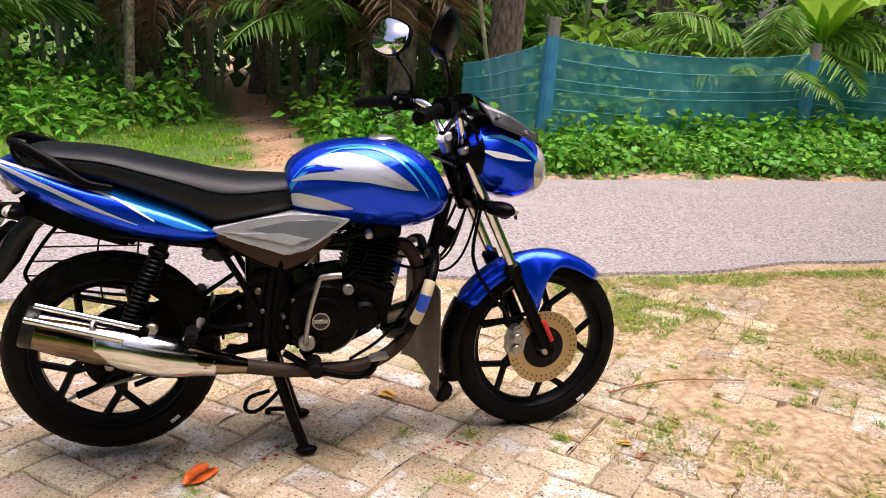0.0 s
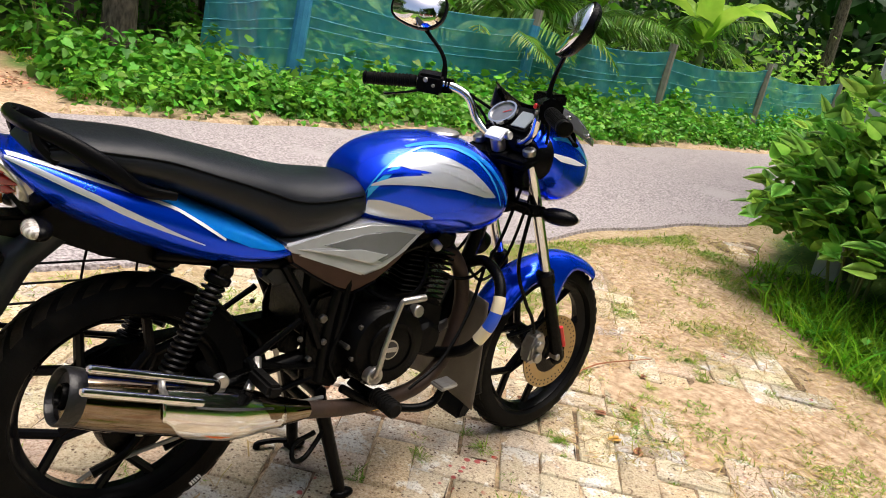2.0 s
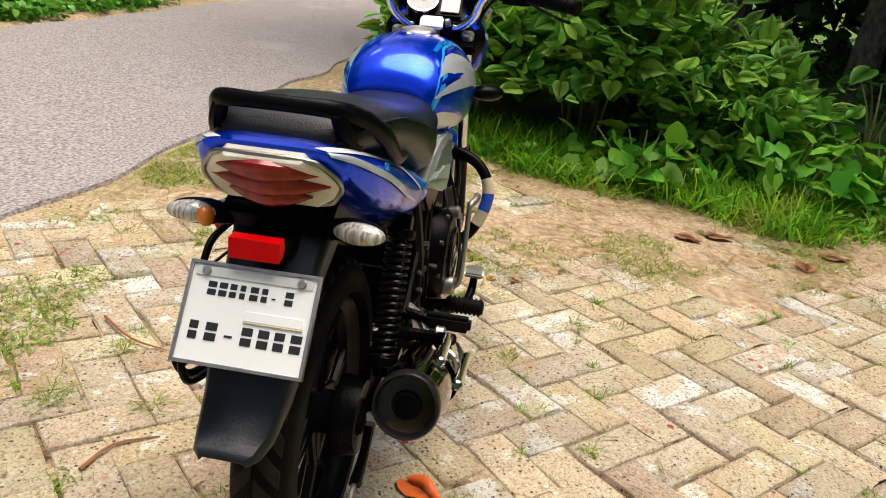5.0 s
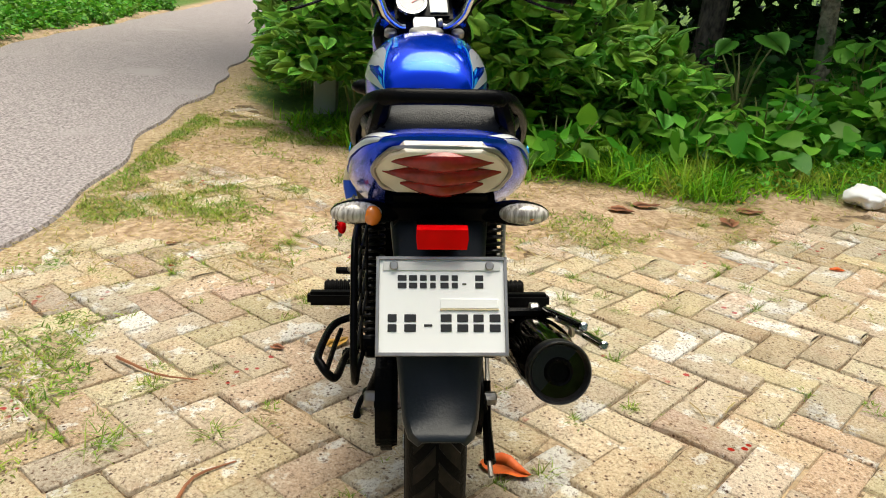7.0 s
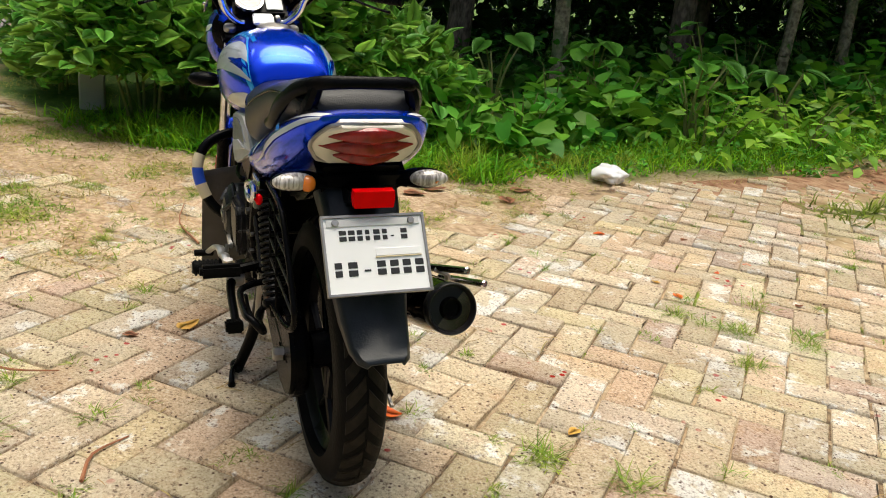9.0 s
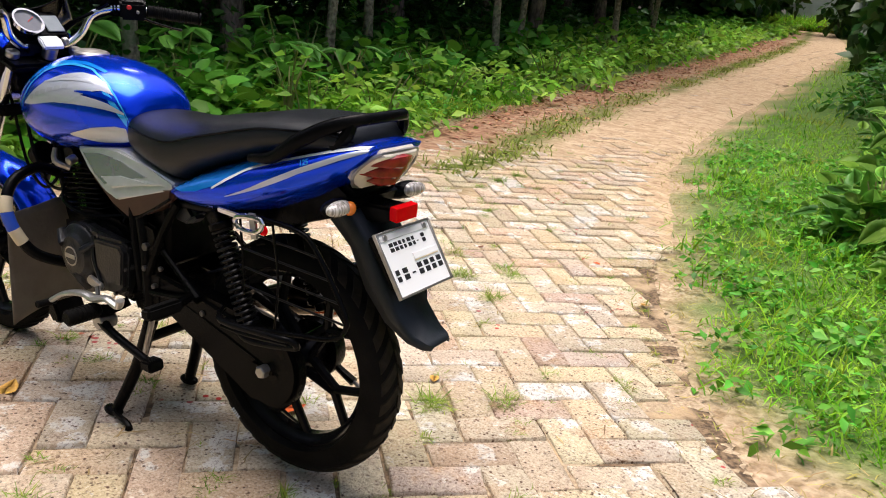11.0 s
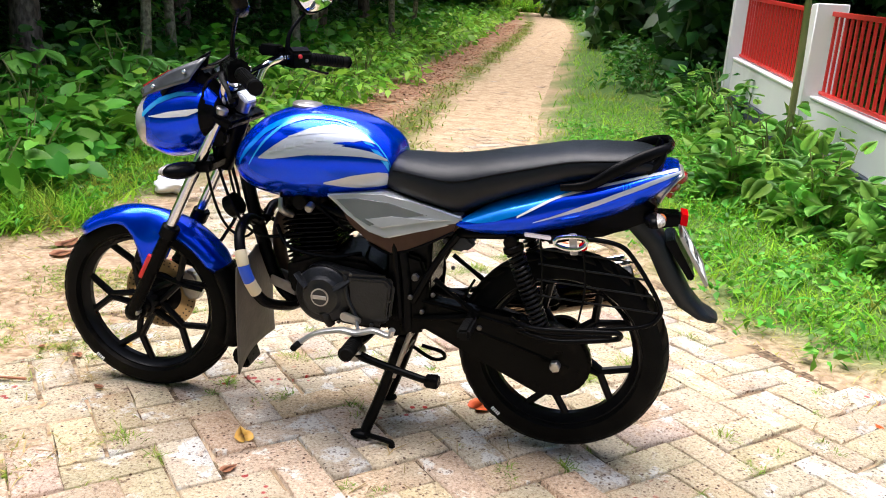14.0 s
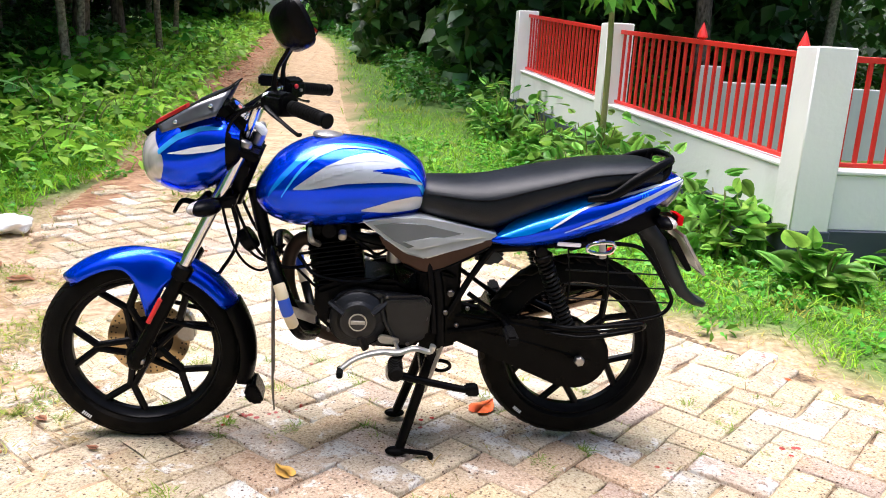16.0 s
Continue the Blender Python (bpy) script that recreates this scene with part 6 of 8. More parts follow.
for s in (1, -1):
    part("decal", tank.patch([0.10, 0.20, 0.33, 0.44, 0.52], [0.214, 0.200, 0.196, 0.202, 0.222], [0.224, 0.227, 0.228, 0.229, 0.228], side=s), M_SILVER, tank_ob, "silver streak on the tank")
    part("decal", tank.patch([0.18, 0.25, 0.31, 0.38, 0.46, 0.54, 0.61, 0.68], [0.152, 0.126, 0.112, 0.116, 0.140, 0.174, 0.206, 0.236], [0.156, 0.160, 0.186, 0.222, 0.229, 0.237, 0.242, 0.240], 0.0016, side=s), M_FLAME, tank_ob, "silver-white flame on the tank")
    part("decal", tank.patch([0.30, 0.38, 0.46, 0.54], [0.140, 0.142, 0.152, 0.172], [0.146, 0.152, 0.163, 0.176], 0.0026, side=s), M_SILVER, tank_ob, "grey shading in the white flame")
    part("decal", tank.patch([0.06, 0.10, 0.17, 0.25, 0.36, 0.48, 0.58, 0.66, 0.74], [0.245, 0.205, 0.155, 0.118, 0.088, 0.088, 0.124, 0.180, 0.258], [0.253, 0.216, 0.164, 0.125, 0.096, 0.100, 0.140, 0.195, 0.264], 0.0018, side=s), M_SKYBLUE, tank_ob, "light blue line curving over the tank")
    part("decal", tank.patch([0.30, 0.42, 0.54, 0.66, 0.76, 0.83], [0.074, 0.068, 0.084, 0.125, 0.190, 0.250], [0.086, 0.084, 0.108, 0.157, 0.222, 0.262], side=s), M_SWEEP, tank_ob, "bright blue band on the tank")
    part("decal", tank.patch([0.08, 0.13, 0.20, 0.28], [0.238, 0.208, 0.163, 0.132], [0.268, 0.240, 0.190, 0.140], 0.0008, side=s), M_SKYBLUE, tank_ob, "light blue rear edge of the tank")
    part("decal", tank.patch([0.09, 0.16, 0.28, 0.40], [0.275, 0.272, 0.288, 0.318], [0.352, 0.355, 0.350, 0.325], side=s), M_SILVER, tank_ob, "silver corner streak on the tank")
    part("decal", tank.patch([0.16, 0.22, 0.30, 0.36], [0.174, 0.170, 0.176, 0.186], [0.182, 0.187, 0.190, 0.189], 0.0024, side=s), M_BLUE, tank_ob, "blue wedge in the silver streak")
    for k in range(6):
        u0 = 0.40 + 0.038 * k
        v0 = 0.170 + 0.0085 * k
        part("emblem_bar", tank.patch([u0, u0 + 0.018, u0 + 0.030], [v0, v0 + 0.001, v0 + 0.003], [v0 + 0.013, v0 + 0.015, v0 + 0.014], 0.0026, s, 4, 2), M_SILVER, tank_ob)
part("tank_trim", tube([tank.point(0.02 + 0 * k, v, 0.002) for k, v in enumerate(np.linspace(0.28, 0.72, 12))], 0.003, 6, 2), M_BLUE, tank_ob)
part("filler_cap", lathe([(0, 0.045), (0.006, 0.045), (0.011, 0.040), (0.012, 0.026), (0.015, 0.02)], (0.772, 0, 0.962), (-0.06, 0, 1), 40), M_STEEL, tank_ob, "flush steel filler cap")
both("fuel_tap", lambda s: drum((0.72, 0.10 * s, 0.70), (0.72, 0.125 * s, 0.69), 0.012), M_STEEL)

# -- seat and tail
seat = Loft([(0.520, 0.785, 0.803, 0.825, 0.060, 2.8), (0.503, 0.757, 0.80, 0.853, 0.092, 2.8), (0.44, 0.738, 0.80, 0.858, 0.120, 2.7), (0.36, 0.724, 0.79, 0.860, 0.137, 2.7), (0.285, 0.716, 0.79, 0.870, 0.143, 2.7), (0.20, 0.757, 0.82, 0.888, 0.146, 2.7),
             (0.10, 0.80, 0.852, 0.908, 0.143, 2.7), (0.0, 0.835, 0.88, 0.928, 0.136, 2.7), (-0.10, 0.852, 0.894, 0.936, 0.131, 2.6), (-0.165, 0.862, 0.902, 0.939, 0.124, 2.5), (-0.204, 0.866, 0.900, 0.932, 0.112, 2.3), (-0.224, 0.874, 0.896, 0.916, 0.092, 2.2), (-0.234, 0.884, 0.894, 0.902, 0.06, 2.1)])
seat_ob = part("seat", seat.bm(52, 40), M_SEAT, bike, "long stepped black vinyl seat")
for s in (1, -1):
    part("seat_seam", tube([seat.point(u, 0.205 if s > 0 else 0.795, 0.001) for u in np.linspace(0.12, 0.93, 22)], 0.0022, 5, 2), M_BLACK, seat_ob)
tail = Loft([(0.292, 0.690, 0.70, 0.712, 0.132, 3), (0.25, 0.674, 0.705, 0.738, 0.144, 2.8), (0.18, 0.668, 0.722, 0.775, 0.149, 2.7), (0.10, 0.676, 0.742, 0.806, 0.150, 2.6), (0.02, 0.698, 0.768, 0.836, 0.147, 2.6), (-0.07, 0.733, 0.80, 0.862, 0.151, 2.5),
             (-0.15, 0.770, 0.832, 0.886, 0.143, 2.5), (-0.206, 0.805, 0.856, 0.900, 0.128, 2.6), (-0.246, 0.842, 0.876, 0.902, 0.112, 2.8), (-0.272, 0.882, 0.890, 0.898, 0.090, 2.8)])
tail_ob = part("tail_panel", tail.bm(40, 44), M_BLUE, bike, "glossy blue tail panel with silver streaks")
for s in (1, -1):
    part("decal", tail.patch([0.06, 0.14, 0.222, 0.333, 0.444, 0.60], [0.16, 0.09, 0.06, 0.05, 0.055, 0.085], [0.20, 0.240, 0.246, 0.222, 0.168, 0.098], side=s), M_SWEEP, tail_ob, "bright blue sweep on the tail, sky reflection put into its colour")
    part("decal", tail.patch([0.30, 0.36, 0.44, 0.56, 0.70, 0.84, 0.97], [0.232, 0.195, 0.160, 0.140, 0.145, 0.140, 0.10], [0.242, 0.214, 0.178, 0.158, 0.166, 0.176, 0.17], 0.0018, s), M_WHITEDECAL, tail_ob, "white line on the tail")
    part("decal", tail.patch([0.36, 0.50, 0.64, 0.80, 0.92, 1.0], [0.266, 0.248, 0.222, 0.205, 0.19, 0.18], [0.270, 0.262, 0.248, 0.242, 0.246, 0.25], 0.0022, s), M_SILVER, tail_ob, "silver streak on the tail")


def lettering(text, size, mat, parent, m, label):
    cu = bpy.data.curves.new("lettering", "FONT")
    cu.body, cu.size, cu.extrude, cu.align_x, cu.shear = text, size, 0.0008, "CENTER", 0.25
    tmp = bpy.data.objects.new("lettering", cu)
    scene.collection.objects.link(tmp)
    me = bpy.data.meshes.new_from_object(tmp.evaluated_get(bpy.context.evaluated_depsgraph_get()))
    bpy.data.objects.remove(tmp)
    ob = link_mesh("lettering", me, mat, parent, label)
    ob.matrix_local = m
    return ob


for s in (1, -1):
    p = tail.point(0.66, 0.215 if s > 0 else 0.785, 0.003)
    m = Matrix.Translation(p) @ Matrix.Rotation(radians(180 if s > 0 else 0), 4, "Z") @ Matrix.Rotation(radians(78), 4, "X") @ Matrix.Rotation(radians(21 * s), 4, "Z")
    lettering("125", 0.017, M_SKYBLUE, tail_ob, m, "small model figure 125")

grab = [(0.02, 0.136, 0.832), (-0.05, 0.138, 0.846), (-0.116, 0.133, 0.890), (-0.180, 0.113, 0.927), (-0.229, 0.083, 0.946), (-0.244, 0.032, 0.950)]
part("grab_rail", tube(grab + mirror_y(grab)[::-1], [0.006, 0.009, 0.0115, 0.0105, 0.009, 0.008, 0.008, 0.009, 0.0105, 0.0115, 0.009, 0.006], 12, 5, flat=1.5), M_BLACK, bike, "black loop grab rail behind the seat")
both("grab_rail_foot", lambda s: tube([(-0.224, 0.083 * s, 0.948), (-0.216, 0.094 * s, 0.914), (-0.188, 0.100 * s, 0.888)], [0.012, 0.014, 0.017], 8, 4), M_BLACK)

# tail lamp: a slanting faceted lens
LAMP_TOP, LAMP_LOW = Vector((-0.286, 0, 0.883)), Vector((-0.240, 0, 0.808))
lamp_o = [(0.056, 1.0), (0.083, 0.84), (0.102, 0.5), (0.095, 0.22), (0.069, 0.0)]
lamp_ring = lamp_o + [(-y, s) for y, s in reversed(lamp_o)]


def lamp_bm(scale, d0, d1, top=LAMP_TOP, low=LAMP_LOW):
    bm = bmesh.new()
    out = Vector((-0.80, 0, -0.60))
    rows = []
    for d, k in ((d0, scale), (d1 * 0.4, scale), (d1 * 0.8, scale * 0.965), (d1, scale * 0.90)):
        rows.append([bm.verts.new(low.lerp(top, 0.5 + (s - 0.5) * k) + Vector((-0.012 * (1 - (y / 0.09) ** 2) + abs(y) * 0.18, y * k, 0)) + out * d) for y, s in lamp_ring])
    n = len(lamp_ring)
    for a, b in zip(rows, rows[1:]):
        for k in range(n):
            bm.faces.new((a[k], a[(k + 1) % n], b[(k + 1) % n], b[k]))
    bm.faces.new(rows[0][::-1])
    bm.faces.new(rows[-1])
    return bm


lamp = part("tail_lamp", lamp_bm(1.0, -0.014, 0.008), M_CLEARLENS, bike, "faceted clear tail lamp with red bands", 25)
for k, (s0, w) in enumerate(((0.72, 0.076), (0.47, 0.088), (0.22, 0.062))):
    pts = []
    for q in range(9):
        f = q / 8 * 2 - 1
        y = f * w
        base = LAMP_LOW.lerp(LAMP_TOP, s0 + 0.05 * (1 - f * f) * (1 if k == 0 else -0.6))
        pts.append(base + Vector((-0.012 * (1 - (y / 0.09) ** 2) + abs(y) * 0.18, y, 0)) + Vector((-0.8, 0, -0.6)) * 0.0035)
    part("red_band", tube(pts, [0.001, 0.0075, 0.0098, 0.0075, 0.001], 8, 2, flat=1.6), M_DARKRED, lamp, "dark red reflector band")
part("lamp_rim", tube([LAMP_LOW.lerp(LAMP_TOP, s) + Vector((-0.004 + abs(y) * 0.18, y, 0)) for y, s in lamp_ring], 0.004, 6, 3, True), M_STEEL, lamp)

# -- rear mudguard, plate, indicators
guard_rows = [(-0.10, 0.80, 0.075, 0.05), (-0.19, 0.77, 0.078, 0.05), (-0.255, 0.70, 0.070, 0.045), (-0.305, 0.61, 0.070, 0.045), (-0.345, 0.545, 0.062, 0.035), (-0.385, 0.505, 0.056, 0.018), (-0.412, 0.493, 0.048, 0.011), (-0.426, 0.487, 0.034, 0.007)]


def rear_guard():
    bm = bmesh.new()
    rings = []
    for i, (x, z, w, d) in enumerate(guard_rows):
        a = guard_rows[max(i - 1, 0)]
        b = guard_rows[min(i + 1, len(guard_rows) - 1)]
        t = Vector((b[0] - a[0], 0, b[1] - a[1])).normalized()
        nrm = Vector((-t.z, 0, t.x)) * -1
        if nrm.x > 0:
            nrm = -nrm
        o = Vector((x, 0, z))
        ring = [o + Vector((0, -w, 0)) - nrm * d, o + Vector((0, -w, 0)) - nrm * 0.006, o + Vector((0, -w * 0.86, 0)) + nrm * 0.004, o + nrm * 0.006, o + Vector((0, w * 0.86, 0)) + nrm * 0.004, o + Vector((0, w, 0)) - nrm * 0.006, o + Vector((0, w, 0)) - nrm * d]
        rings.append([bm.verts.new(v) for v in ring])
    for a, b in zip(rings, rings[1:]):
        for k in range(6):
            bm.faces.new((a[k], a[k + 1], b[k + 1], b[k]))
    return bm


thick(part("rear_mudguard", rear_guard(), M_GUARD, bike, "dull black rear mudguard with an upturned lip", 50), 0.004)
part("tail_underside", prism([(0.10, 0.70), (0.02, 0.715), (-0.10, 0.775), (-0.19, 0.815), (-0.235, 0.79), (-0.22, 0.745), (-0.10, 0.70), (0.05, 0.655)], -0.085, 0.085, 0.012), M_BLACK, bike)
part("reflector_bracket", prism([(-0.19, 0.765), (-0.295, 0.768), (-0.297, 0.738), (-0.20, 0.715)], -0.036, 0.036, 0.006), M_BLACK, bike)
refl = [(-0.038, 0.0), (-0.036, -0.015), (0.036, -0.015), (0.038, 0.0), (0.037, 0.015), (-0.037, 0.015)]
bm = bmesh.new()
fr = [bm.verts.new((-0.312, y, 0.755 + z)) for y, z in refl]
bk = [bm.verts.new((-0.294, y, 0.757 + z)) for y, z in refl]
bm.faces.new(fr)
bm.faces.new(bk[::-1])
for k in range(6):
    bm.faces.new((fr[k], bk[k], bk[(k + 1) % 6], fr[(k + 1) % 6]))
part("rear_reflector", bm, M_REDLENS, bike, "red oblong rear reflector", 20)

plate = new("number_plate")
plate.parent = bike
tagged(plate, "white number plate with dark markings")
pt, pb = Vector((-0.300, 0, 0.722)), Vector((-0.378, 0, 0.604))
pz = (pt - pb).normalized()
pn = Vector((-pz.z, 0, pz.x))
plate.matrix_local = Matrix(((0, pz.x, pn.x, (pt.x + pb.x) / 2), (-1, 0, 0, 0), (0, pz.z, pn.z, (pt.z + pb.z) / 2), (0, 0, 0, 1)))


def flat_box(name, x0, x1, y0, y1, z0, z1, mat, label="", bev=0.0006):
    return part(name, box(x0, x1, y0, y1, z0, z1, bev), mat, plate, label)


flat_box("plate_board", -0.093, 0.093, -0.070, 0.070, -0.003, 0.0, M_PLATE, "white painted plate board", 0.001)
for x0, x1, y0, y1 in ((-0.095, 0.095, 0.068, 0.073), (-0.095, 0.095, -0.073, -0.068), (-0.096, -0.091, -0.073, 0.073), (0.091, 0.096, -0.073, 0.073)):
    flat_box("plate_rim", x0, x1, y0, y1, -0.005, 0.004, M_STEEL)
flat_box("plate_strip", -0.086, 0.086, 0.052, 0.066, 0.0, 0.002, M_PLATEGREY, "whitish steel strip with two bolts")
for x in (-0.07, 0.07):
    part("plate_bolt", drum((x, 0.059, 0.001), (x, 0.059, 0.006), 0.0065, 0.001, 12), M_STEEL, plate)
patch = flat_box("plate_patch", -0.002, 0.082, -0.004, 0.010, 0.0, 0.0025, M_PLATE, "white repair patch with a yellowed lower edge")
flat_box("patch_edge", -0.003, 0.083, -0.0068, -0.0042, 0.0, 0.0025, M_CREAM, "yellowed glue line")
for x, w in ((-0.058, 0.013), (-0.042, 0.012), (-0.027, 0.010), (-0.013, 0.008), (0.004, 0.012), (0.019, 0.009), (0.055, 0.012)):
    for y in (0.0412, 0.0300):
        flat_box("marking_bar", x - w / 2, x + w / 2, y - 0.0042, y + 0.0042, 0.0, 0.0012, M_INK)
flat_box("marking_bar", 0.030, 0.036, 0.031, 0.0335, 0.0, 0.0012, M_INK)
for x, w in ((-0.072, 0.013), (-0.046, 0.017), (0.006, 0.016), (0.030, 0.016), (0.053, 0.015), (0.077, 0.016)):
    for y in (-0.0180, -0.0325):
        flat_box("marking_bar", x - w / 2, x + w / 2, y - 0.0056, y + 0.0056, 0.0, 0.0012, M_INK)
flat_box("marking_bar", -0.026, -0.014, -0.0305, -0.0270, 0.0, 0.0012, M_INK)
part("plate_bracket", prism([(-0.285, 0.71), (-0.350, 0.61), (-0.335, 0.60), (-0.26, 0.70)], -0.07, 0.07, 0.004), M_BLACK, bike)

for s in (1, -1):
    stalk = part("indicator", tube([(-0.185, 0.035 * s, 0.770), (-0.212, 0.065 * s, 0.767), (-0.225, 0.088 * s, 0.769)], [0.016, 0.012, 0.016], 10, 4), M_BLACK, bike, "indicator lamp on a short black stalk")
    turn = Matrix.Rotation(0.12 * s, 3, "Z")
    part("indicator_body", ball((-0.220, 0.120 * s, 0.769), (0.024, 0.050, 0.020), turn=turn), M_BLACK, stalk)
    part("indicator_lens", ball((-0.231, 0.127 * s, 0.771), (0.021, 0.041, 0.0168), turn=turn), M_WHITELENS, stalk, "clear indicator lens")
    part("bulb", ball((-0.2405, (0.104 if s > 0 else 0.138) * s, 0.769), (0.0140, 0.0145, 0.0160) if s > 0 else (0.012, 0.012, 0.008), sub=2), M_ORANGELENS, stalk, "orange bulb")
    st = part("indicator", tube([(1.065, 0.085 * s, 0.775), (1.085, 0.12 * s, 0.774)], [0.014, 0.013], 10, 2), M_BLACK, bike, "front indicator lamp on a short black stalk")
    t2 = Matrix.Rotation(0.55 * -s, 3, "Z")
    part("indicator_body", ball((1.10, 0.165 * s, 0.775), (0.034, 0.055, 0.024), turn=t2), M_BLACK, st)
    part("indicator_lens", ball((1.117, 0.168 * s, 0.775), (0.026, 0.048, 0.020), turn=t2), M_WHITELENS, st, "clear indicator lens")

steer([o for o in bike.children if o.name.split(".")[0] == "indicator" and o.data.vertices[0].co.x > 0.5])

# -- side covers and frame
def inner_guard():
    """A curved splash guard close before the rear tyre."""
    prof = [(-0.02 + r * math.cos(radians(a)), 0.325 + r * math.sin(radians(a))) for r, seq in ((0.318, range(8, 32, 4)), (0.326, range(28, 7, -4))) for a in seq]
    return prism(prof, -0.072, 0.072, 0.001)


lower = [(0.275, 0.714), (0.292, 0.674), (0.38, 0.624), (0.475, 0.584), (0.535, 0.610), (0.60, 0.667), (0.618, 0.705), (0.54, 0.668), (0.48, 0.654), (0.37, 0.688)]
silver = [(0.668, 0.742), (0.60, 0.752), (0.50, 0.764), (0.39, 0.744), (0.272, 0.721), (0.275, 0.706), (0.37, 0.676), (0.48, 0.640), (0.54, 0.655), (0.60, 0.695)]
def tilted(bm, s, k, z0):
    """Leans a panel in or out from the height z0."""
    for v in bm.verts:
        v.co.y -= s * k * (v.co.z - z0)
    return bm


both("side_cover", lambda s: tilted(prism(lower, 0.080 * s, 0.130 * s, 0.008), s, -0.14, 0.665), M_BRONZEPANEL, "dark bronze-brown side cover")
both("side_cover_top", lambda s: tilted(prism(silver, 0.085 * s, 0.144 * s, 0.006), s, 0.20, 0.672), M_GREYPANEL, "silver-grey upper side cover")
both("side_cover_inset", lambda s: tilted(prism([(0.640, 0.735), (0.57, 0.742), (0.48, 0.741), (0.36, 0.717), (0.46, 0.700), (0.53, 0.668), (0.575, 0.688)], 0.115 * s, 0.1465 * s, 0.003), s, 0.20, 0.672), M_DARKPANEL, "hollowed facet, its dark reflection put into the grey")
both("side_cover_blade", lambda s: tilted(prism([(0.555, 0.690), (0.47, 0.708), (0.30, 0.711), (0.40, 0.694), (0.50, 0.668)], 0.115 * s, 0.1500 * s, 0.004), s, 0.20, 0.672), M_GREYPANEL, "raised silver blade")
both("side_cover_edge", lambda s: tube([(0.295, 0.132 * s, 0.678), (0.38, 0.126 * s, 0.628), (0.475, 0.115 * s, 0.588), (0.54, 0.119 * s, 0.614)], 0.004, 6, 3), M_BLACK)
part("down_tube", tube([(0.985, 0, 0.80), (0.945, 0, 0.62), (0.875, 0, 0.42), (0.80, 0, 0.345)], 0.021, 12, 5), M_BLACK, bike)
both("frame_tube", lambda s: tube([(0.97, 0.03 * s, 0.80), (0.75, 0.06 * s, 0.70), (0.50, 0.095 * s, 0.66), (0.25, 0.10 * s, 0.67), (0.0, 0.095 * s, 0.70)], 0.014, 10, 5), M_BLACK)
both("frame_tube", lambda s: tube([(0.46, 0.10 * s, 0.66), (0.43, 0.105 * s, 0.52), (0.42, 0.105 * s, 0.36)], 0.017, 10, 4), M_BLACK)
both("frame_strut", lambda s: tube([(0.47, 0.112 * s, 0.66), (0.455, 0.118 * s, 0.54), (0.44, 0.115 * s, 0.40)], 0.010, 8, 3), M_BLACK)
both("frame_gusset", lambda s: prism([(0.47, 0.60), (0.385, 0.58), (0.36, 0.50), (0.37, 0.36), (0.47, 0.33), (0.51, 0.42)], 0.088 * s, 0.110 * s, 0.008), M_ENGINE)
both("footrest_strut", lambda s: tube([(0.345, 0.116 * s, 0.530), (0.28, 0.118 * s, 0.485), (0.215, 0.120 * s, 0.440)], [0.008, 0.007, 0.011], 8, 2), M_ENGINE)
both("footrest_strut", lambda s: tube([(0.40, 0.114 * s, 0.405), (0.31, 0.118 * s, 0.418), (0.215, 0.120 * s, 0.440)], [0.009, 0.008, 0.012], 8, 2), M_ENGINE)
both("frame_rail", lambda s: tube([(0.285, 0.116 * s, 0.668), (0.345, 0.118 * s, 0.575), (0.405, 0.117 * s, 0.455)], [0.011, 0.010, 0.011], 8, 2), M_BLACK)
both("tool_case", lambda s: prism([(0.335, 0.652), (0.265, 0.668), (0.235, 0.640), (0.268, 0.612), (0.325, 0.618)], 0.060 * s, 0.105 * s, 0.010), M_GUARD)
both("frame_bolt", lambda s: drum((0.398, 0.120 * s, 0.532), (0.398, 0.134 * s, 0.532), 0.011, 0.002, 6), M_BOLT)
both("frame_bolt", lambda s: drum((0.41, 0.120 * s, 0.47), (0.41, 0.130 * s, 0.47), 0.008, 0.002, 6), M_BOLT)
both("frame_bolt", lambda s: drum((0.345, 0.120 * s, 0.485), (0.345, 0.130 * s, 0.485), 0.007, 0.002, 6), M_BOLT)
both("frame_bolt", lambda s: drum((0.375, 0.116 * s, 0.43), (0.375, 0.130 * s, 0.43), 0.007, 0.002, 6), M_BOLT)
part("battery_box", box(0.365, 0.50, -0.085, 0.085, 0.47, 0.68, 0.012), M_BLACK, bike)
part("inner_mudguard", inner_guard(), M_BLACK, bike, "black inner mudguard before the rear wheel")
part("air_box", box(0.40, 0.545, -0.075, 0.075, 0.60, 0.72, 0.015), M_BLACK, bike)

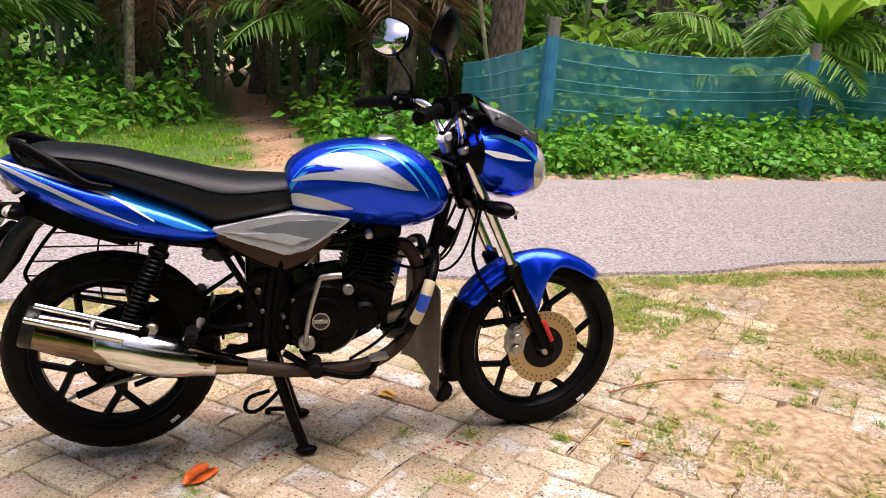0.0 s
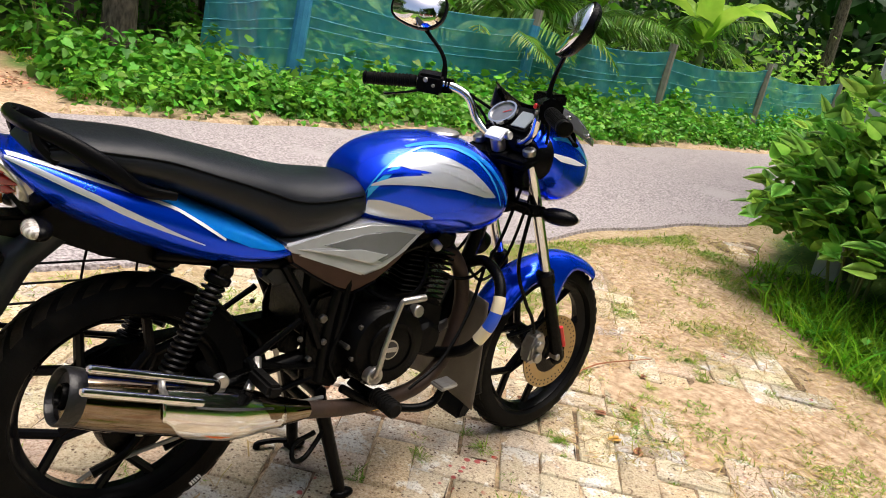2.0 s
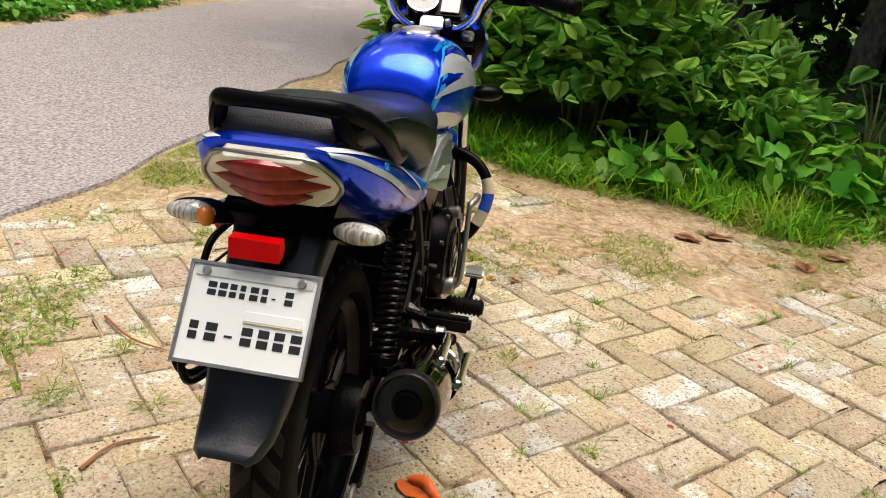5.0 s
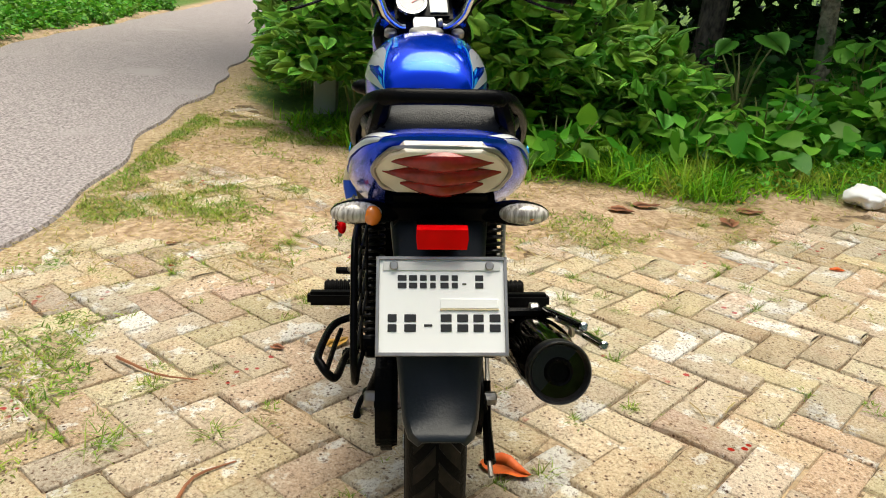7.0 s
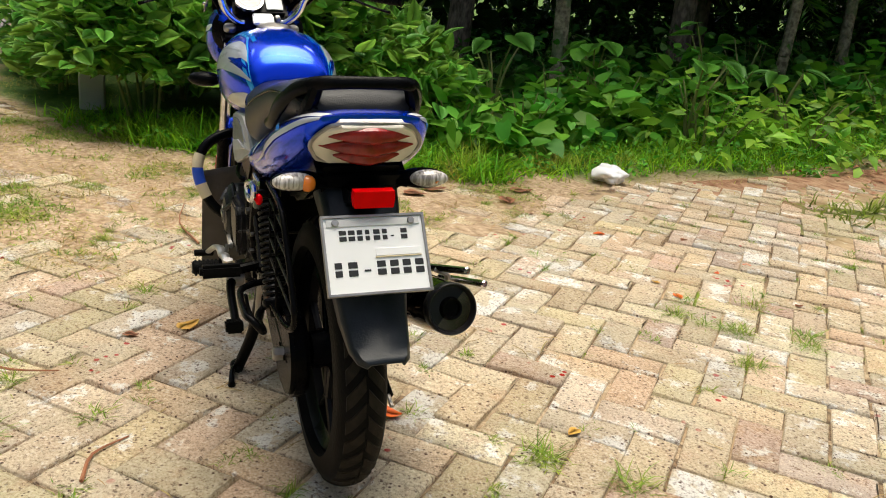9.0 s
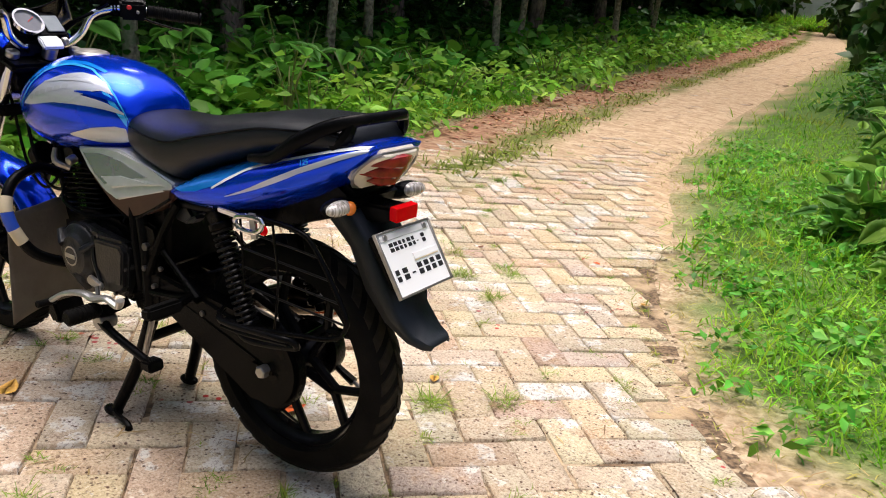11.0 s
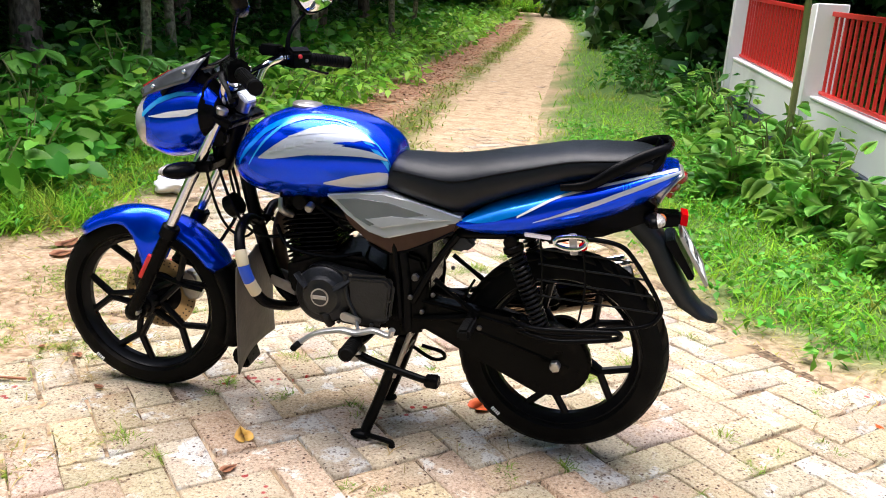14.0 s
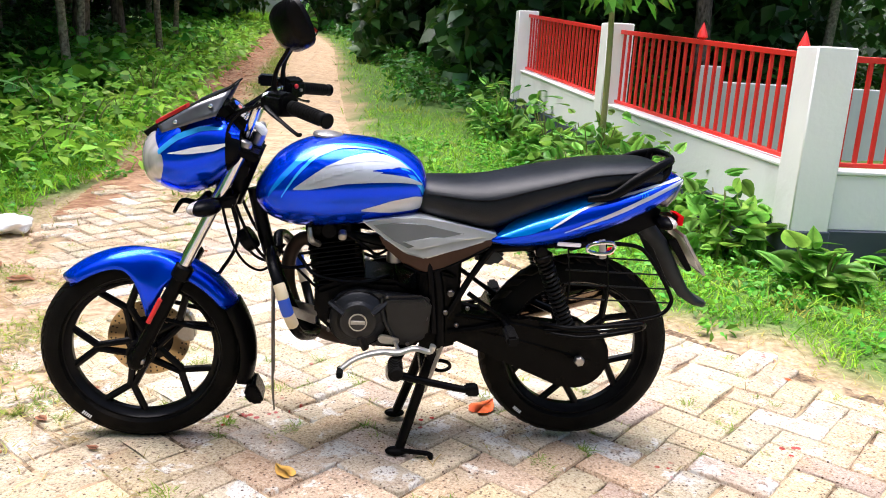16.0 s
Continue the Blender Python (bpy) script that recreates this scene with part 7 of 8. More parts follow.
# -- rear suspension, swing arm, chain case
for s in (1, -1):
    top, low = Vector((0.138, 0.118 * s, 0.668)), Vector((0.022, 0.118 * s, 0.395))
    damper = part("shock_absorber", drum(top, low, 0.014), M_ENGINE, bike, "black coil-over rear shock absorber")
    ax = (low - top).normalized()
    e1 = ax.cross(Vector((0, 1, 0))).normalized()
    e2 = ax.cross(e1)
    coil = [top.lerp(low, 0.08 + 0.80 * k / 204) + (e1 * math.cos(k * math.tau / 12) + e2 * math.sin(k * math.tau / 12)) * 0.0225 for k in range(205)]
    part("spring", tube_bm(bmesh.new(), coil, 0.0042, 6, 1), M_SPRING, damper, "black coil spring")
    part("spring_collar", drum(top.lerp(low, 0.04), top.lerp(low, 0.10), 0.029), M_ENGINE, damper)
    part("spring_collar", drum(top.lerp(low, 0.86), top.lerp(low, 0.93), 0.029), M_ENGINE, damper)
    part("shock_eye", drum(top - Vector((0, 0.02, 0)), top + Vector((0, 0.02, 0)), 0.019), M_ENGINE, damper)
    part("swing_arm", tube([(0.42, 0.085 * s, 0.43), (0.2, 0.088 * s, 0.385), (-0.05, 0.088 * s, 0.318)], 0.022, 10, 3, flat=0.75), M_ENGINE, bike)


def hull2(c0, r0, c1, r1, n=18):
    """The outline round two circles in x and z."""
    (x0, z0), (x1, z1) = c0, c1
    a = math.atan2(z1 - z0, x1 - x0)
    b = math.acos((r0 - r1) / math.hypot(x1 - x0, z1 - z0))
    p0 = [(x0 + r0 * math.cos(a + b + (math.tau - 2 * b) * k / n), z0 + r0 * math.sin(a + b + (math.tau - 2 * b) * k / n)) for k in range(n + 1)]
    p1 = [(x1 + r1 * math.cos(a - b + 2 * b * k / n), z1 + r1 * math.sin(a - b + 2 * b * k / n)) for k in range(n + 1)]
    return p0 + p1


case = part("chain_case", prism(hull2((-0.005, 0.325), 0.106, (0.39, 0.425), 0.040), 0.066, 0.108, 0.010), M_ENGINE, bike, "closed black chain case")
part("case_rib", tube([(0.06, 0.109, 0.412), (0.25, 0.109, 0.442), (0.38, 0.109, 0.458)], 0.005, 6, 3), M_ENGINE, case)
part("case_bolt", drum((0.21, 0.106, 0.40), (0.21, 0.114, 0.40), 0.008, 0.002, 8), M_BOLT, case)
part("axle_nut", drum((0.0, 0.105, 0.322), (0.0, 0.132, 0.322), 0.016, 0.003, 6), M_STEEL, bike)
part("axle_adjuster", prism([(-0.035, 0.328), (0.035, 0.332), (0.035, 0.314), (-0.035, 0.310)], 0.106, 0.112, 0.003), M_ENGINE, case)
part("axle_nut", drum((0.0, -0.10, 0.322), (0.0, -0.13, 0.322), 0.014, 0.003, 6), M_STEEL, bike)
part("brake_drum", lathe([(0, 0.03), (0, 0.07), (0.03, 0.078), (0.045, 0.078)], (0, -0.098, 0.322), (0, 1, 0), 40), M_ENGINE, bike)
part("brake_arm", tube([(0.03, -0.11, 0.345), (-0.02, -0.112, 0.27), (-0.09, -0.112, 0.235)], [0.011, 0.009, 0.012], 8, 3), M_ENGINE, bike)
part("brake_rod", tube([(-0.13, -0.112, 0.222), (-0.06, -0.112, 0.252), (0.18, -0.13, 0.31), (0.42, -0.14, 0.33)], 0.005, 6, 3), M_STEEL, bike)
part("torque_link", tube([(0.05, -0.105, 0.255), (0.25, -0.105, 0.33), (0.40, -0.105, 0.37)], 0.008, 6, 2), M_ENGINE, bike)

# -- engine
part("crankcase", prism([(0.80, 0.52), (0.80, 0.44), (0.745, 0.385), (0.66, 0.345), (0.50, 0.335), (0.45, 0.40), (0.46, 0.50), (0.55, 0.555), (0.70, 0.56)], -0.10, 0.10, 0.014), M_ENGINE, bike, "black engine crankcase")
CE = Vector((0.668, 0.10, 0.447))
cov = part("left_engine_cover", prism([(0.74, 0.50), (0.76, 0.44), (0.72, 0.375), (0.62, 0.36), (0.49, 0.365), (0.465, 0.42), (0.48, 0.515), (0.60, 0.525), (0.66, 0.535)], 0.09, 0.135, 0.012), M_CASTING, bike, "black left engine cover")
part("magneto_cap", lathe([(0, 0.088), (0.036, 0.086), (0.044, 0.080), (0.050, 0.062), (0.052, 0.060), (0.060, 0.052), (0.062, 0.034), (0.064, 0.030), (0.0645, 0.004)], CE, n=48), M_CASTING, cov)
for k in range(3):
    # broad raised ribs that hold the round cap
    a = (0.55, 2.55, 4.45)[k]
    c0, c1 = CE + Vector((0.045 * math.cos(a), 0.052, 0.045 * math.sin(a))), CE + Vector((0.098 * math.cos(a), 0.034, 0.098 * math.sin(a)))
    part("cap_rib", tube([c0, c0.lerp(c1, 0.5), c1], [0.020, 0.018, 0.013], 8, 2, flat=0.55), M_CASTING, cov)
part("cap_seam", lathe([(0.0, 0.0865), (0.004, 0.0895), (0.008, 0.0865)], CE + Vector((0, 0.030, 0)), n=48), M_ENGINE, cov)
part("emblem", lathe([(0, 0.027), (0.002, 0.027)], CE + Vector((0, 0.0645, 0)), n=32), M_STEEL, cov, "round maker's emblem")
part("emblem_core", lathe([(0, 0.023), (0.0012, 0.023)], CE + Vector((0, 0.0662, 0)), n=32), M_INK, cov)
part("emblem_bar", box(CE.x - 0.021, CE.x + 0.021, CE.y + 0.066, CE.y + 0.0690, CE.z - 0.006, CE.z + 0.006, 0.001), M_STEEL, cov)
for bx, bz in ((0.735, 0.495), (0.752, 0.44), (0.715, 0.383), (0.62, 0.368), (0.52, 0.372), (0.478, 0.42), (0.487, 0.505), (0.585, 0.517)):
    part("cover_bolt", drum((bx, 0.132, bz), (bx, 0.1405, bz), 0.006, 0.0015, 8), M_BOLT, cov)
part("oil_level_glass", drum((0.715, 0.134, 0.40), (0.715, 0.140, 0.40), 0.010, 0.002, 14), M_CHROME, cov)
part("sprocket_cover", prism([(0.596, 0.520), (0.475, 0.528), (0.452, 0.505), (0.462, 0.400), (0.490, 0.378), (0.566, 0.392), (0.590, 0.430)], 0.125, 0.148, 0.010), M_CASTING, cov, "ribbed black sprocket cover")
part("cover_panel", prism([(0.580, 0.508), (0.480, 0.514), (0.466, 0.498), (0.474, 0.410), (0.530, 0.400), (0.575, 0.440)], 0.146, 0.1515, 0.003), M_CASTING, cov)
part("cover_edge", tube([(0.600, 0.140, 0.515), (0.592, 0.149, 0.455), (0.560, 0.149, 0.392)], 0.006, 6, 3), M_CASTING, cov)
CR = Vector((0.585, -0.098, 0.448))
covr = part("right_engine_cover", lathe([(0, 0.118), (0.045, 0.112), (0.062, 0.100), (0.070, 0.06), (0.072, 0.03), (0.074, 0.004)], CR, (0, -1, 0), 48), M_ENGINE, bike, "black round right engine cover")
part("clutch_ring", lathe([(0, 0.072), (0.010, 0.068), (0.010, 0.058), (0, 0.058)], CR + Vector((0, -0.064, 0)), (0, -1, 0), 48, True), M_ENGINE, covr)
part("emblem", lathe([(0, 0.026), (0.002, 0.026)], CR + Vector((-0.01, -0.074, 0)), (0, -1, 0), 32), M_STEEL, covr, "round maker's emblem")
part("emblem_core", lathe([(0, 0.022), (0.0012, 0.022)], CR + Vector((-0.01, -0.0757, 0)), (0, -1, 0), 32), M_INK, covr)
part("emblem_bar", box(CR.x - 0.03, CR.x + 0.01, CR.y - 0.0785, CR.y - 0.0755, CR.z - 0.006, CR.z + 0.006, 0.001), M_STEEL, covr)
for k in range(8):
    a = k * math.tau / 8 + 0.2
    part("cover_bolt", drum(CR + Vector((0.106 * math.cos(a), -0.046, 0.106 * math.sin(a))), CR + Vector((0.106 * math.cos(a), -0.056, 0.106 * math.sin(a))), 0.0065, 0.0015, 8), M_BOLT, covr)
part("oil_filler_cap", drum((0.655, -0.14, 0.535), (0.655, -0.168, 0.54), 0.016, 0.003, 10), M_STEEL, covr)
part("dip_hose", tube([(0.52, -0.06, 0.60), (0.56, -0.12, 0.57), (0.63, -0.13, 0.56), (0.70, -0.11, 0.60), (0.73, -0.07, 0.66)], 0.006, 6, 5), M_BLACK, bike)
part("brake_switch_wire", tube([(0.46, -0.125, 0.36), (0.43, -0.13, 0.43), (0.47, -0.12, 0.52), (0.50, -0.10, 0.60)], 0.004, 6, 5), M_BLACK, bike)
part("oil_filter_cap", lathe([(0, 0.048), (0.05, 0.046), (0.060, 0.036), (0.062, 0.004)], (0.708, -0.095, 0.45), (0, -1, 0), 32), M_ENGINE, covr)
both("crankcase_bolt", lambda s: drum((0.755, 0.098 * s, 0.40), (0.755, 0.112 * s, 0.40), 0.007, 0.002, 6), M_BOLT)
both("crankcase_bolt", lambda s: drum((0.47, 0.098 * s, 0.455), (0.47, 0.146 * s, 0.455), 0.007, 0.002, 6), M_BOLT)
UPV = Vector((0.16, 0, 1)).normalized()
cyl = part("cylinder", drum(Vector((0.728, 0, 0.50)), Vector((0.728, 0, 0.50)) + UPV * 0.20, 0.056), M_ENGINE, bike, "finned black cylinder")
for k in range(11):
    c = Vector((0.724, 0, 0.525)) + UPV * (0.0140 * k)
    bm = prism([(-0.075, -0.0028), (0.078, -0.0028), (0.078, 0.0028), (-0.075, 0.0028)], -0.080, 0.080, 0.002, 1)
    bmesh.ops.transform(bm, matrix=Matrix.Translation(c) @ Matrix.Rotation(0.16, 4, "Y"), verts=bm.verts)
    part("fin", bm, M_ENGINE, cyl)
head_bm = box(-0.075, 0.07, -0.075, 0.075, 0.0, 0.052, 0.014)
bmesh.ops.transform(head_bm, matrix=Matrix.Translation((0.755, 0, 0.675)) @ Matrix.Rotation(0.16, 4, "Y"), verts=head_bm.verts)
part("cylinder_head", head_bm, M_ENGINE, bike)
part("head_cap", drum((0.760, 0.07, 0.70), (0.760, 0.095, 0.70), 0.024), M_ENGINE, bike)
part("head_cap", drum((0.760, -0.07, 0.70), (0.760, -0.095, 0.70), 0.024), M_ENGINE, bike)
part("spark_plug_cap", tube([(0.79, 0.075, 0.655), (0.81, 0.105, 0.675), (0.815, 0.10, 0.71)], [0.010, 0.010, 0.006], 8, 3), M_STEEL, bike)
part("carburettor", drum((0.67, 0, 0.645), (0.54, 0, 0.655), 0.027), M_CASTING, bike)
part("carburettor_bowl", drum((0.565, 0, 0.645), (0.565, 0, 0.585), 0.024), M_STEEL, bike)
part("throttle_cap", drum((0.575, 0.0, 0.66), (0.580, 0.0, 0.705), 0.018), M_CASTING, bike)
part("fuel_hose", tube([(0.70, 0.09, 0.69), (0.655, 0.085, 0.655), (0.62, 0.06, 0.625), (0.585, 0.02, 0.63)], 0.005, 6, 5), M_BLACK, bike)
part("overflow_hose", tube([(0.565, 0.0, 0.585), (0.56, 0.07, 0.555), (0.54, 0.095, 0.50), (0.52, 0.10, 0.36)], 0.0045, 6, 5), M_BLACK, bike)
part("spark_lead", tube([(0.815, 0.10, 0.71), (0.80, 0.11, 0.735), (0.74, 0.09, 0.725), (0.68, 0.05, 0.70)], 0.004, 6, 5), M_BLACK, bike)
both("engine_mount", lambda s: prism([(0.80, 0.42), (0.88, 0.445), (0.885, 0.415), (0.80, 0.385)], 0.028 * s, 0.036 * s, 0.003), M_STEEL)
part("breather_hose", tube([(0.58, 0.06, 0.56), (0.66, 0.115, 0.555), (0.79, 0.10, 0.565), (0.85, 0.05, 0.61)], 0.006, 6, 4), M_BLACK, bike)
for s in (1, -1):
    part("cable", tube([(0.955, 0.13 * s, 1.06), (1.05, 0.09 * s, 1.0), (1.06, 0.05 * s, 0.86), (0.99, 0.06 * s, 0.66), (0.90, 0.07 * s, 0.58), (0.76, 0.07 * s, 0.60)], 0.005, 6, 6), M_BLACK, bike)
    part("cable", tube([(0.92, 0.2 * s, 1.075), (1.03, 0.13 * s, 1.0), (1.07, 0.07 * s, 0.80), (1.03, 0.06 * s, 0.62), (0.96, 0.05 * s, 0.56), (0.90, 0.03 * s, 0.62)], 0.0045, 6, 6), M_BLACK, bike)
part("brake_hose", tube([(0.93, -0.165, 1.09), (1.06, -0.09, 0.98), (1.075, -0.085, 0.80), (1.05, -0.10, 0.62), (1.11, -0.10, 0.50), (1.16, -0.095, 0.44), (1.19, -0.09, 0.385)], 0.006, 6, 6), M_BLACK, bike)
part("clutch_cable", tube([(0.95, -0.07, 0.62), (0.86, -0.13, 0.50), (0.76, -0.165, 0.39), (0.66, -0.17, 0.325)], 0.005, 6, 5), M_BLACK, bike)
part("horn", drum((0.985, 0.03, 0.66), (1.015, 0.03, 0.64), 0.036), M_BLACK, bike)
part("wire_loom", tube([(1.12, -0.02, 0.77), (1.16, -0.05, 0.735), (1.20, -0.03, 0.745), (1.22, 0.0, 0.715)], [0.014, 0.012, 0.008, 0.005], 6, 4), M_BLACK, bike)

# -- exhaust
part("exhaust_pipe", tube([(0.80, -0.02, 0.645), (0.855, -0.03, 0.635), (0.890, -0.05, 0.56), (0.885, -0.065, 0.45), (0.835, -0.085, 0.345), (0.72, -0.11, 0.285), (0.52, -0.135, 0.285), (0.32, -0.165, 0.325)], 0.0215, 14, 6), M_RUST, bike, "blackened rusty exhaust pipe")
MUF = [(0.36, -0.160, 0.318), (0.28, -0.178, 0.338), (0.17, -0.194, 0.369), (0.04, -0.206, 0.409), (-0.11, -0.210, 0.452), (-0.190, -0.211, 0.476)]
muffler = part("muffler", tube(MUF, [0.022, 0.034, 0.051, 0.060, 0.059, 0.053], 28, 6), M_SHIELD, bike, "long polished steel muffler", 60)
MD = (Vector(MUF[-1]) - Vector(MUF[-2])).normalized()
end = Vector(MUF[-1])
part("muffler_rim", lathe([(0.0, 0.053), (0.004, 0.0555), (0.032, 0.0560), (0.036, 0.0535), (0.035, 0.051), (0.022, 0.046)], end - MD * 0.022, MD, 36), M_CASTING, muffler, "sooty dark muffler rim")
part("muffler_end", lathe([(0.018, 0.050), (0.0195, 0.044), (0.0200, 0.026), (0.034, 0.022), (0.033, 0.018), (0.0245, 0.016), (0.0240, 0.002)], end - MD * 0.022, MD, 36), M_ENGINE, muffler, "sooty black muffler end cap")


def shield():
    """A curved heat shield on the outer side of the muffler."""
    bm = bmesh.new()
    line = curve_points([Vector(q) for q in MUF[1:4]] + [Vector(MUF[3]).lerp(Vector(MUF[4]), 0.45)], 8)
    g = []
    for i, c in enumerate(line):
        f = i / (len(line) - 1)
        r = 0.038 + 0.029 * smooth(0, 0.5, f)
        lo, hi = radians(-100 + 95 * smooth(0.45, 1.0, f)), radians(72 - 30 * abs(f - 0.35))
        g.append([bm.verts.new(c + Vector((0, -math.cos(lo + (hi - lo) * k / 10) * r, math.sin(lo + (hi - lo) * k / 10) * r))) for k in range(11)])
    for a, b in zip(g, g[1:]):
        for k in range(10):
            bm.faces.new((a[k], a[k + 1], b[k + 1], b[k]))
    return bm


thick(part("heat_shield", shield(), M_CHROME, muffler, "bright chrome heat shield", 70), 0.002)
part("shield_slot", tube([(0.23, -0.238, 0.385), (0.13, -0.260, 0.412), (0.04, -0.268, 0.437)], [0.004, 0.006, 0.004], 6, 3, flat=0.5), M_INK, muffler)
for k, (a, b) in enumerate((((0.09, -0.235, 0.468), (-0.165, -0.255, 0.548)), ((0.05, -0.278, 0.452), (-0.185, -0.288, 0.522)))):
    part("step_bar", drum(a, b, 0.0085), M_CHROME, bike, "chrome step bar above the muffler")
part("step_bracket", tube([(0.11, -0.12, 0.45), (0.105, -0.20, 0.455), (0.085, -0.245, 0.465)], [0.014, 0.012, 0.012], 8, 3), M_ENGINE, bike)
part("step_bracket", tube([(-0.02, -0.235, 0.50), (-0.03, -0.262, 0.49), (-0.02, -0.268, 0.465)], 0.007, 8, 3), M_STEEL, bike)
part("muffler_bolt", drum((0.112, -0.205, 0.458), (0.112, -0.225, 0.458), 0.017, 0.003, 12), M_STEEL, bike)
part("muffler_clamp", tube([(0.19, -0.185, 0.40), (0.22, -0.16, 0.43), (0.24, -0.12, 0.45)], 0.012, 8, 3), M_STEEL, bike)

# -- pedals, pegs, stands
for s in (1, -1):
    peg = part("footrest", drum((0.556, 0.165 * s, 0.325), (0.552, 0.262 * s, 0.328), 0.019, 0.004), M_RUBBER, bike, "ribbed rubber footrest")
    ribs = bmesh.new()
    for k in range(8):
        turned(ribs, [(0, 0.0195), (0.001, 0.0225), (0.006, 0.0225), (0.007, 0.0195)], (0.555, (0.172 + 0.011 * k) * s, 0.326), (0, s, 0), 14)
    part("footrest_rib", ribs, M_RUBBER, peg)
    part("footrest_bracket", tube([(0.53, 0.09 * s, 0.335), (0.55, 0.13 * s, 0.318), (0.556, 0.168 * s, 0.325)], [0.014, 0.015, 0.014], 8, 3), M_ENGINE, bike)
    px = 0.225 if s > 0 else 0.215
    rear_peg = part("passenger_footrest", prism([(px - 0.020, 0.425), (px + 0.016, 0.420), (px + 0.020, 0.450), (px - 0.014, 0.455)], 0.165 * s, 0.265 * s, 0.007), M_RUBBER, bike, "black rubber passenger footrest")
    part("footrest_hinge", tube([(px + 0.01, 0.115 * s, 0.445), (px, 0.17 * s, 0.438)], 0.012, 8, 1), M_ENGINE, rear_peg)
part("gear_lever", tube([(0.715, 0.205, 0.315), (0.67, 0.19, 0.345), (0.60, 0.18, 0.362), (0.55, 0.178, 0.360), (0.50, 0.178, 0.375), (0.455, 0.176, 0.365), (0.445, 0.176, 0.385)], [0.011, 0.0105, 0.013, 0.014, 0.012, 0.011, 0.013], 10, 5, flat=0.7), M_BRIGHTSTEEL, bike, "bare steel heel-and-toe gear lever")
part("gear_toe", drum((0.715, 0.19, 0.312), (0.715, 0.245, 0.314), 0.010, 0.002, 12), M_RUBBER, bike)
part("gear_arm", prism(hull2((0.595, 0.395), 0.014, (0.555, 0.388), 0.010, 8), 0.150, 0.162, 0.003), M_STEEL, bike)
part("gear_link", tube([(0.558, 0.165, 0.39), (0.545, 0.172, 0.358)], 0.006, 6, 1), M_STEEL, bike)
part("brake_pedal", tube([(0.47, -0.14, 0.345), (0.56, -0.155, 0.295), (0.66, -0.20, 0.285), (0.715, -0.212, 0.30), (0.735, -0.215, 0.338)], [0.011, 0.011, 0.011, 0.012, 0.010], 10, 5), M_ENGINE, bike, "black rear brake pedal")
part("pedal_pad", prism([(0.712, 0.338), (0.765, 0.345), (0.768, 0.356), (0.715, 0.350)], -0.24, -0.188, 0.004), M_STEEL, bike)
part("kick_starter", tube([(0.535, -0.165, 0.385), (0.53, -0.195, 0.40), (0.54, -0.20, 0.48), (0.567, -0.20, 0.580), (0.575, -0.205, 0.587)], [0.013, 0.008, 0.0065, 0.0065, 0.0065], 10, 5), M_STEEL, bike, "steel kick-starter lever")
part("kick_pedal", tube([(0.573, -0.20, 0.587), (0.60, -0.21, 0.594), (0.628, -0.21, 0.596)], 0.009, 10, 3), M_STEEL, bike)
part("kick_boss", drum((0.535, -0.155, 0.385), (0.535, -0.185, 0.385), 0.024), M_STEEL, bike)

stand = part("centre_stand", tube([(0.445, 0.085, 0.30), (0.49, 0.105, 0.15), (0.535, 0.148, 0.010)], [0.019, 0.017, 0.016], 10, 3), M_BLACK, bike, "worn black centre stand")
part("stand_leg", tube([(0.445, -0.085, 0.30), (0.49, -0.105, 0.15), (0.535, -0.110, 0.018)], [0.019, 0.017, 0.016], 10, 3), M_BLACK, stand)
part("stand_cross", drum((0.46, -0.095, 0.245), (0.46, 0.095, 0.245), 0.014), M_BLACK, stand)
part("stand_pivot", drum((0.44, -0.10, 0.315), (0.44, 0.10, 0.315), 0.018), M_BLACK, stand)
for s, y, z0 in ((1, 0.148, 0.0055), (-1, -0.112, 0.0)):
    part("stand_foot", ball((0.540, y, z0 + 0.014), (0.034, 0.02, 0.014)), M_BLACK, stand)
part("stand_tang", tube([(0.535, 0.148, 0.022), (0.50, 0.165, 0.028), (0.44, 0.175, 0.026), (0.435, 0.175, 0.012)], [0.009, 0.008, 0.008, 0.011], 8, 3), M_BLACK, stand)
part("stand_lever", tube([(0.47, -0.10, 0.22), (0.40, -0.13, 0.165), (0.36, -0.14, 0.17), (0.37, -0.12, 0.20), (0.43, -0.11, 0.215)], 0.0065, 8, 4), M_BLACK, stand)
part("stand_spring", tube([(0.41, 0.095, 0.36), (0.46, 0.10, 0.20)], 0.008, 8, 2), M_STEEL, stand)
sst = part("side_stand", tube([(0.56, 0.155, 0.285), (0.50, 0.165, 0.272), (0.36, 0.170, 0.245), (0.325, 0.175, 0.243)], [0.015, 0.012, 0.011, 0.011], 10, 4), M_BLACK, bike, "folded black side stand")
part("side_stand_foot", prism([(0.30, 0.232), (0.305, 0.262), (0.345, 0.258), (0.34, 0.232)], 0.155, 0.20, 0.005), M_BLACK, sst)
part("side_stand_boss", drum((0.56, 0.12, 0.285), (0.56, 0.17, 0.285), 0.022), M_STEEL, sst)

